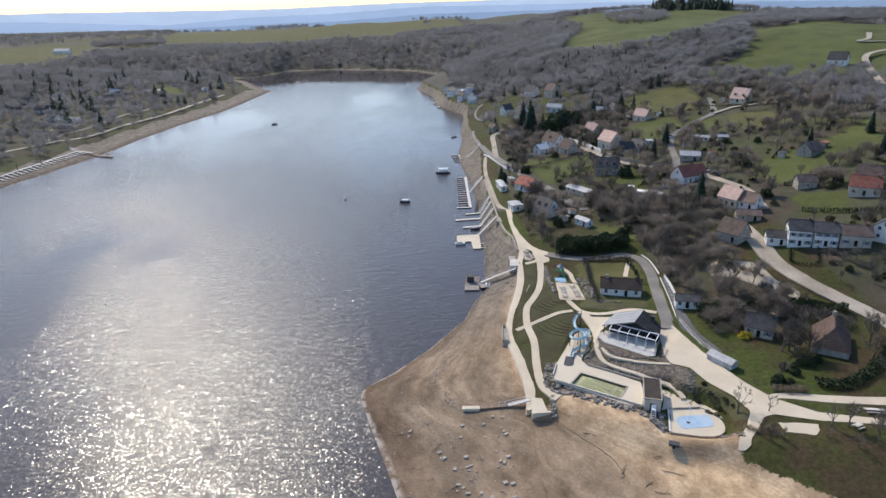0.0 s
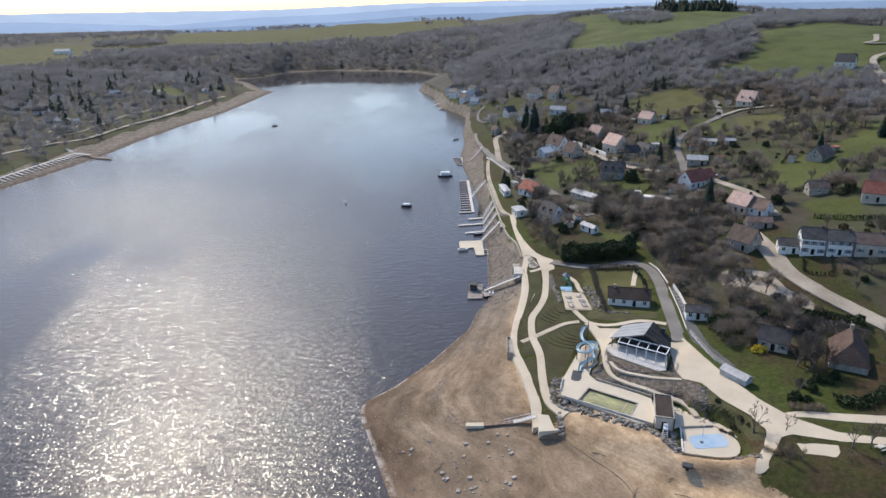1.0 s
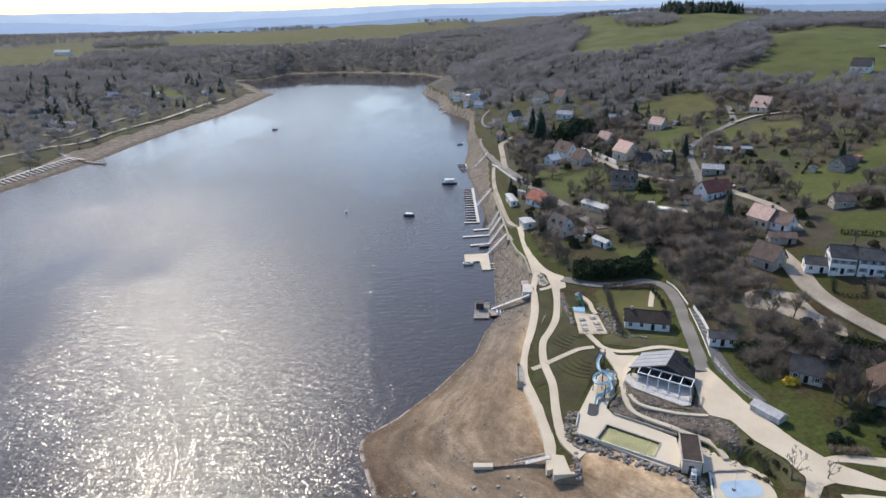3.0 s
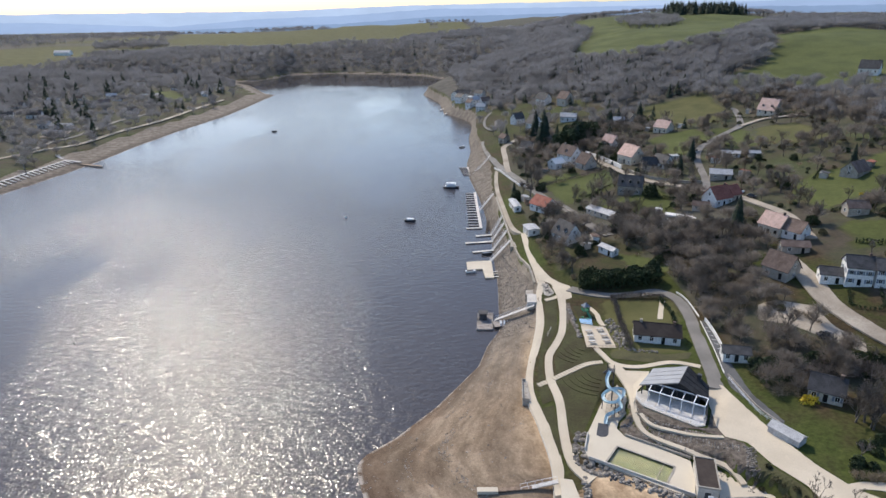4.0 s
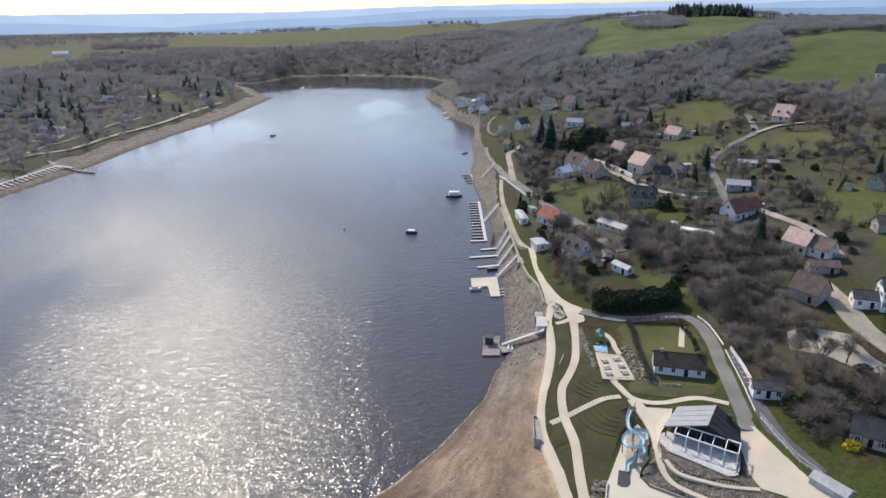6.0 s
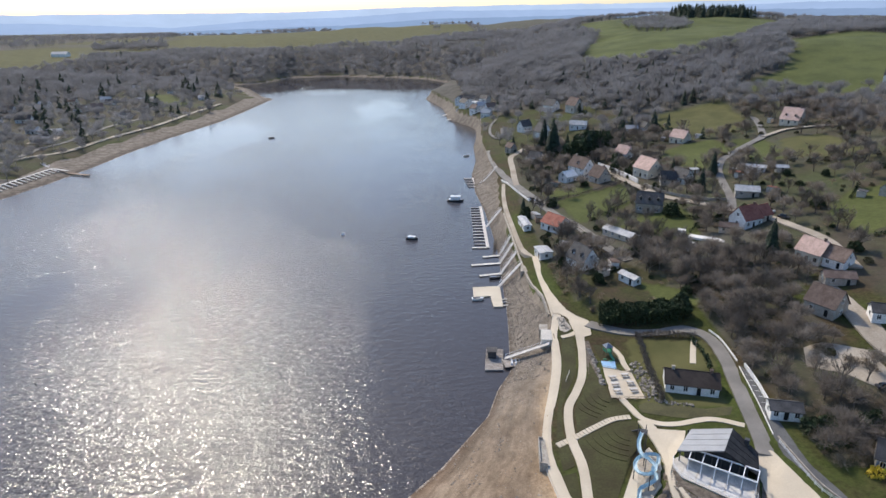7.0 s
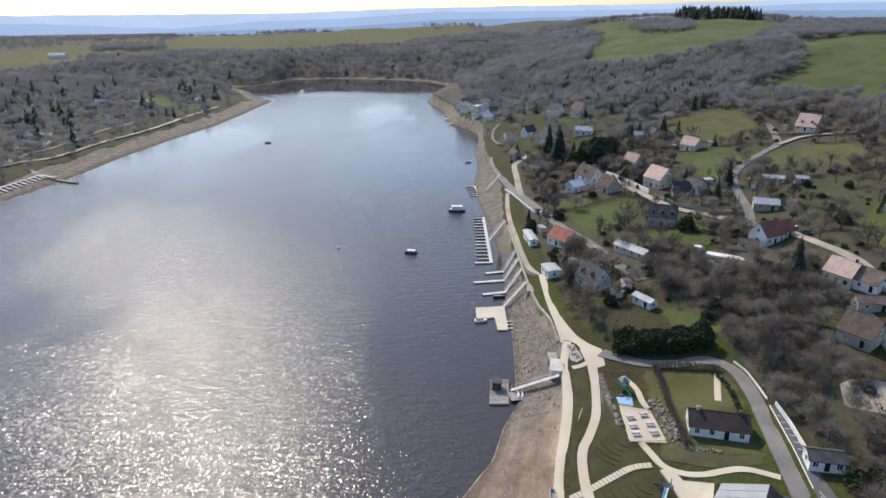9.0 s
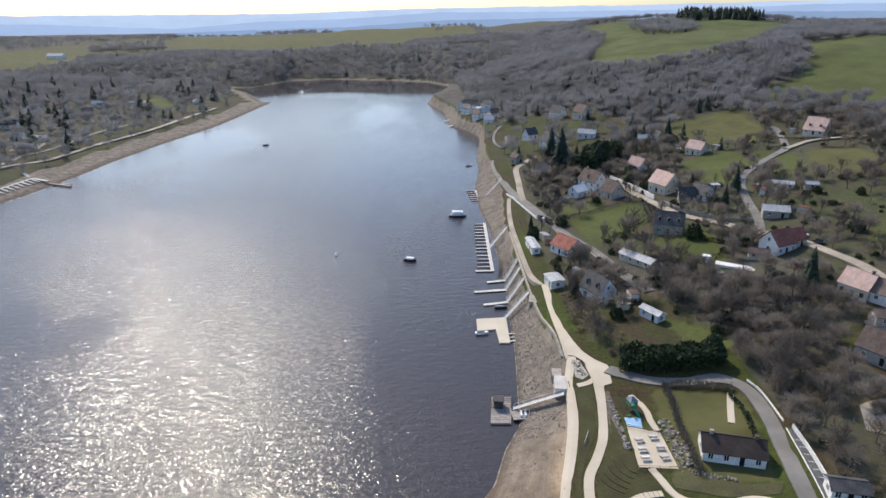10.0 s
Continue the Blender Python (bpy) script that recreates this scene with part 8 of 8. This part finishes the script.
def forest(name, spots, protos, mat, label):
    """Many trees as one mass: rows of x, y, height."""
    rs = np.random.RandomState(len(spots))
    vs, fs, off = [], [], 0
    z = ground(spots[:, 0], spots[:, 1])
    for (x, y, h), zz in zip(spots, z):
        pv, pf = protos[rs.randint(len(protos))]
        a = rs.rand() * 6.28
        c, s = math.cos(a), math.sin(a)
        w = h * rs.uniform(0.95, 1.35) * (1.0 if h > 4 else 1.5)
        vs.append(np.stack([x + (pv[:, 0] * c - pv[:, 1] * s) * w, y + (pv[:, 0] * s + pv[:, 1] * c) * w, zz - 0.3 + pv[:, 2] * h], 1))
        fs.append(pf + off)
        off += len(pv)
    v, f = np.concatenate(vs), np.concatenate(fs)
    me = bpy.data.meshes.new(name)
    me.vertices.add(len(v))
    me.vertices.foreach_set("co", v.astype(np.float32).ravel())
    me.loops.add(f.size)
    me.loops.foreach_set("vertex_index", f.astype(np.int32).ravel())
    me.polygons.add(len(f))
    me.polygons.foreach_set("loop_start", np.arange(0, f.size, 3, dtype=np.int32))
    me.polygons.foreach_set("loop_total", np.full(len(f), 3, np.int32))
    me.update(calc_edges=True)
    me.validate()
    me.materials.append(mat)
    tagged(new(name, me), label, "woodland", kind="stuff")


def scatter(n, x0, x1, y0, y1, seed, low, high, least=0.0, clear=True):
    rs = np.random.RandomState(seed)
    x, y = rs.uniform(x0, x1, n), rs.uniform(y0, y1, n)
    keep = (rs.rand(n) < wooded(x, y)) & (ground0(x, y) > 2.5)
    x, y = x[keep], y[keep]
    h = rs.uniform(low, high, len(x))
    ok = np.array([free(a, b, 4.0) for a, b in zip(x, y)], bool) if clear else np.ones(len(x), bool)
    return np.stack([x, y, h], 1)[ok]


FARBARE = [proto(100 + i, 420, "bare") for i in range(6)]
DENSE = [proto(120 + i, 270, "bare") for i in range(5)]
FARTHER = [proto(160 + i, 130, "bare") for i in range(5)]
BRUSH = [proto(180 + i, 150, "bare") for i in range(4)]
FARFIR = [proto(140 + i, 46, "fir") for i in range(4)]
forest("near_woods", np.concatenate([scatter(150, 50, 130, 226, 300, 1, 6, 10), scatter(260, 84, 116, 152, 235, 12, 4, 8)]), FARBARE, M["twig"], "thicket of bare grey-brown trees behind the lane")
forest("village_trees", scatter(1700, 55, 260, 235, 480, 2, 5, 10), FARBARE, M["twig"], "bare trees scattered through the village gardens")
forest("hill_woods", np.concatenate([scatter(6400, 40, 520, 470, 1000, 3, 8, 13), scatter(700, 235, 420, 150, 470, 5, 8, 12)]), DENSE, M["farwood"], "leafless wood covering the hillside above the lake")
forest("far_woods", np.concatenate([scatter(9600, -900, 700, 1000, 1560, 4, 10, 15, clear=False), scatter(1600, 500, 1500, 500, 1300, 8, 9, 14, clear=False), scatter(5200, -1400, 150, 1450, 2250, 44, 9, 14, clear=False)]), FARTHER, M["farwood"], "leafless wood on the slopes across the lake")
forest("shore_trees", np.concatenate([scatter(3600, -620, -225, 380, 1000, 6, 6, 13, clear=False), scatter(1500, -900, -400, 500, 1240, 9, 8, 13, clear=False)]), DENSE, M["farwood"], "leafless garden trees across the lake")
tangle = np.concatenate([scatter(1900, 83, 119, 150, 235, 31, 1.2, 3.0), scatter(900, 50, 128, 227, 300, 32, 1.0, 2.6), scatter(1900, 55, 250, 235, 475, 33, 1.2, 3.4)])
strip = np.random.RandomState(77)
tangle = np.concatenate([tangle, np.stack([strip.uniform(45, 53, 120), strip.uniform(227, 270, 120), strip.uniform(1.0, 2.6, 120)], 1), np.stack([strip.uniform(72.5, 79, 60), strip.uniform(103, 109, 60), strip.uniform(0.8, 1.6, 60)], 1)])
patchy = np.sin(tangle[:, 0] * 0.21 + tangle[:, 1] * 0.09) + np.sin(tangle[:, 1] * 0.17 - tangle[:, 0] * 0.08) > -0.2
forest("undergrowth", tangle[patchy], BRUSH, M["brush"], "tangled brown scrub on rough ground between the gardens")
fx = np.concatenate([scatter(120, 60, 220, 400, 700, 21, 8, 13), scatter(130, -520, -250, 480, 960, 22, 10, 20, clear=False), scatter(80, -900, 600, 1050, 1450, 23, 10, 16, clear=False)])
block = np.random.RandomState(5)
stand = np.stack([block.uniform(500, 640, 160), block.uniform(1330, 1420, 160), block.uniform(18, 26, 160)], 1)
forest("conifer_woods", np.concatenate([fx, stand]), FARFIR, M["conifer"], "dark conifers among the bare woods")

# ---- sheds and garden hedges of the village ----
def shed(x, y, ang, L, D, h, wall, roof):
    t = thing("shed", "small garden shed with a sloping sheet roof", "shed", pose(x, y, gz(x, y), 0, 0, ang), "garden sheds of the village")
    bm = bmesh.new()
    box(bm, -L / 2, -D / 2, -0.6, L / 2, D / 2, h)
    part("wall", bm, M[wall], t)
    bm = bmesh.new()
    beam(bm, (-L / 2 - 0.2, 0, h + 0.22), (L / 2 + 0.2, 0, h + 0.22), D + 0.5, 0.14)
    part("roof", bm, M[roof], t).matrix_basis = pose(0, 0, 0.05, 6, 0, 0)
    bm = bmesh.new()
    box(bm, -0.45, -D / 2 - 0.05, -0.1, 0.45, -D / 2 + 0.02, 1.9)
    part("door", bm, M["wood"], t)


vr = random.Random(91)
homes = [b for b in BUSY if 255 < b[1] < 480 and b[0] < 240]
for hx, hy, r in homes:
    for _ in range(2):
        a = vr.uniform(0, 6.28)
        x, y = hx + math.cos(a) * (r + 4), hy + math.sin(a) * (r + 4)
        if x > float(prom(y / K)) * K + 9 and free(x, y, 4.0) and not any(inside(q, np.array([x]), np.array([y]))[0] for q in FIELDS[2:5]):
            shed(x, y, vr.uniform(0, 180), vr.uniform(2.4, 5.0), vr.uniform(2.2, 3.4), vr.uniform(1.9, 2.4), vr.choice(("white", "beige", "wood", "stone")), vr.choice(("grey", "slate", "brown", "red", "grey")))
    a = vr.uniform(0, 6.28)
    c, s = math.cos(a), math.sin(a)
    p0, p1 = (hx + c * (r + 6) - s * 9, hy + s * (r + 6) + c * 9), (hx + c * (r + 6) + s * 9, hy + s * (r + 6) - c * 9)
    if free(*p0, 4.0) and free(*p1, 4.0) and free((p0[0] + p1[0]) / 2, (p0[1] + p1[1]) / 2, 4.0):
        k = vr.choice(("evergreen", "twig", "evergreen"))
        hedge([p0, ((p0[0] + p1[0]) / 2 + 0.5, (p0[1] + p1[1]) / 2), p1], 1.1, 1.6, 420, k, "dark green garden hedge in the village" if k == "evergreen" else "bare brown garden hedge in the village", 0.2)

# ---- rocks ----
def rock_mesh(seed):
    bm = bmesh.new()
    bmesh.ops.create_icosphere(bm, subdivisions=1, radius=1.0)
    rs = random.Random(seed)
    for v in bm.verts:
        v.co = Vector((v.co.x * rs.uniform(0.7, 1.2), v.co.y * rs.uniform(0.7, 1.1), v.co.z * rs.uniform(0.55, 0.85)))
    me = bpy.data.meshes.new("stone")
    bm.to_mesh(me)
    bm.free()
    me.materials.append(M["rock"])
    return me


ROCKS = [rock_mesh(i) for i in range(6)]


def rockery(label, pts, n, width, lo, hi, lift=0.0):
    """Boulders tipped along a line."""
    t = thing("rockery", label, "rocks")
    p = curve_points(pts, 0.6)
    nn = normals2(p)
    for _ in range(n):
        i = rr.randrange(len(p))
        k = rr.uniform(-0.5, 0.5) * width
        x, y = p[i, 0] + nn[i, 0] * k, p[i, 1] + nn[i, 1] * k
        s = rr.uniform(lo, hi)
        share("stone", rr.choice(ROCKS), t, pose(x, y, gz(x, y) + s * 0.2 + lift, rr.uniform(0, 40), rr.uniform(0, 40), rr.uniform(0, 360)) @ Matrix.Diagonal((s, s, s, 1)))


rockery("grey boulders piled against the foot of the bathing deck", [(35.4, 144.5), (33.4, 138.6), (33.4, 134.6), (36.0, 131.6), (43.0, 126.0), (49.6, 121.2), (53.0, 118.4), (56.0, 113.2)], 300, 2.4, 0.3, 0.75)
rockery("grey boulders heaped beside the landing platform", [(32.6, 130.0), (32.6, 126.6), (32.0, 123.4)], 40, 1.2, 0.3, 0.7)
rockery("pale boulders edging the picnic court", [(55.8, 197.0), (56.6, 189.0), (55.6, 180.6)], 130, 3.0, 0.25, 0.6)
rockery("grey boulders between path and playground", [(45.8, 208.0), (46.0, 198.0), (45.2, 188.0)], 90, 1.0, 0.25, 0.6)
rockery("pale stones in the bed between the paths", [(41.4, 226.0), (42.0, 219.4)], 40, 2.0, 0.2, 0.4, 0.15)
rockery("stones edging the bank below the bungalow", [(55.0, 180.0), (59.0, 177.2), (64.0, 175.4)], 60, 1.4, 0.2, 0.45)
rockery("stones scattered over the planted bed", [(50.4, 142.0), (55.6, 138.8), (62.0, 135.8), (67.6, 133.6)], 220, 2.6, 0.12, 0.32)
rockery("rough stones edging the terrace foot", [(50.0, 153.0), (49.9, 147.4), (52.2, 144.2), (58.0, 140.8), (62.4, 138.9)], 110, 1.0, 0.16, 0.36)
rockery("rough stones stepped down beside the yard", [(69.4, 133.6), (68.4, 130.0), (67.0, 127.0)], 70, 1.4, 0.15, 0.36)
rockery("stones scattered over the lower bed", [(45.6, 145.4), (48.0, 141.4), (53.4, 136.2), (60.0, 131.0), (63.0, 127.6)], 190, 2.0, 0.12, 0.32)
rockery("low stones edging the grass bank", [(66.0, 123.4), (68.4, 128.4), (70.4, 133.0)], 60, 1.2, 0.15, 0.4)
rockery("large stones under the fallen edge of the beach path", [(66.8, 112.0), (69.4, 109.0), (71.4, 106.6)], 36, 1.6, 0.3, 0.6)
rockery("steps of rough pale stone slabs down to the beach", [(57.4, 119.4), (56.2, 116.4), (54.8, 113.6)], 40, 1.4, 0.35, 0.6)
rs = np.random.RandomState(31)
v, f = [], []
base = np.array([(-1, -0.8, 0), (0.9, -0.9, 0), (1, 0.8, 0), (-0.8, 0.9, 0), (-0.1, 0.1, 0.8)])
for _ in range(12000):
    y = rs.uniform(92, 520) if rs.rand() < 0.6 else rs.uniform(188, 320)
    if y > 200:
        x = rs.uniform(float(shore_e(y / K)) * K + 0.5, float(prom(y / K)) * K - 1.6)
        s = rs.uniform(0.10, 0.34) * (0.5 + 1.1 * rs.rand() ** 4)
    else:
        x = float(shore_e(y / K)) * K + rs.rand() ** 1.3 * 36
        if x > float(prom(y / K)) * K - 1.6 or y > 175 and rs.rand() < 0.3:
            continue
        s = rs.uniform(0.07, 0.24) * (0.6 + 0.9 * rs.rand() ** 3)
    z = gz(x, y)
    if z < 0.05:
        continue
    a = rs.rand() * 6.28
    q = base * s * rs.uniform(0.7, 1.3, 3)
    m0 = len(v)
    v += [(x + u[0] * math.cos(a) - u[1] * math.sin(a), y + u[0] * math.sin(a) + u[1] * math.cos(a), z + u[2] - 0.02) for u in q]
    f += [(m0, m0 + 1, m0 + 4), (m0 + 1, m0 + 2, m0 + 4), (m0 + 2, m0 + 3, m0 + 4), (m0 + 3, m0, m0 + 4)]
# stones left in a trail along the old water lines of the beach
tx, ty = rs.uniform(-12, 30, 30000), rs.uniform(96, 190, 30000)
tz = ground(tx, ty)
trail = ((np.abs(tz - 2.0 - 0.25 * np.sin(ty * 0.11)) < 0.12) & (ty > 128) | (np.abs(tz - 1.1) < 0.05)) & (tx < prom(ty / K) * K - 3)
for x, y, z in list(zip(tx[trail], ty[trail], tz[trail]))[:700]:
    if noise.noise((x * 0.12, y * 0.12, 3.0)) < -0.05:
        continue
    a, q = rs.rand() * 6.28, base * rs.uniform(0.08, 0.26) * rs.uniform(0.7, 1.3, 3)
    m0 = len(v)
    v += [(x + u[0] * math.cos(a) - u[1] * math.sin(a), y + u[0] * math.sin(a) + u[1] * math.cos(a), z + u[2] - 0.02) for u in q]
    f += [(m0, m0 + 1, m0 + 4), (m0 + 1, m0 + 2, m0 + 4), (m0 + 2, m0 + 3, m0 + 4), (m0 + 3, m0, m0 + 4)]
tagged(new("shore_stones", mesh_of("shore_stones", v, f, M["rubble"])), "loose stones strewn over the drained bank", "stones", kind="stuff")
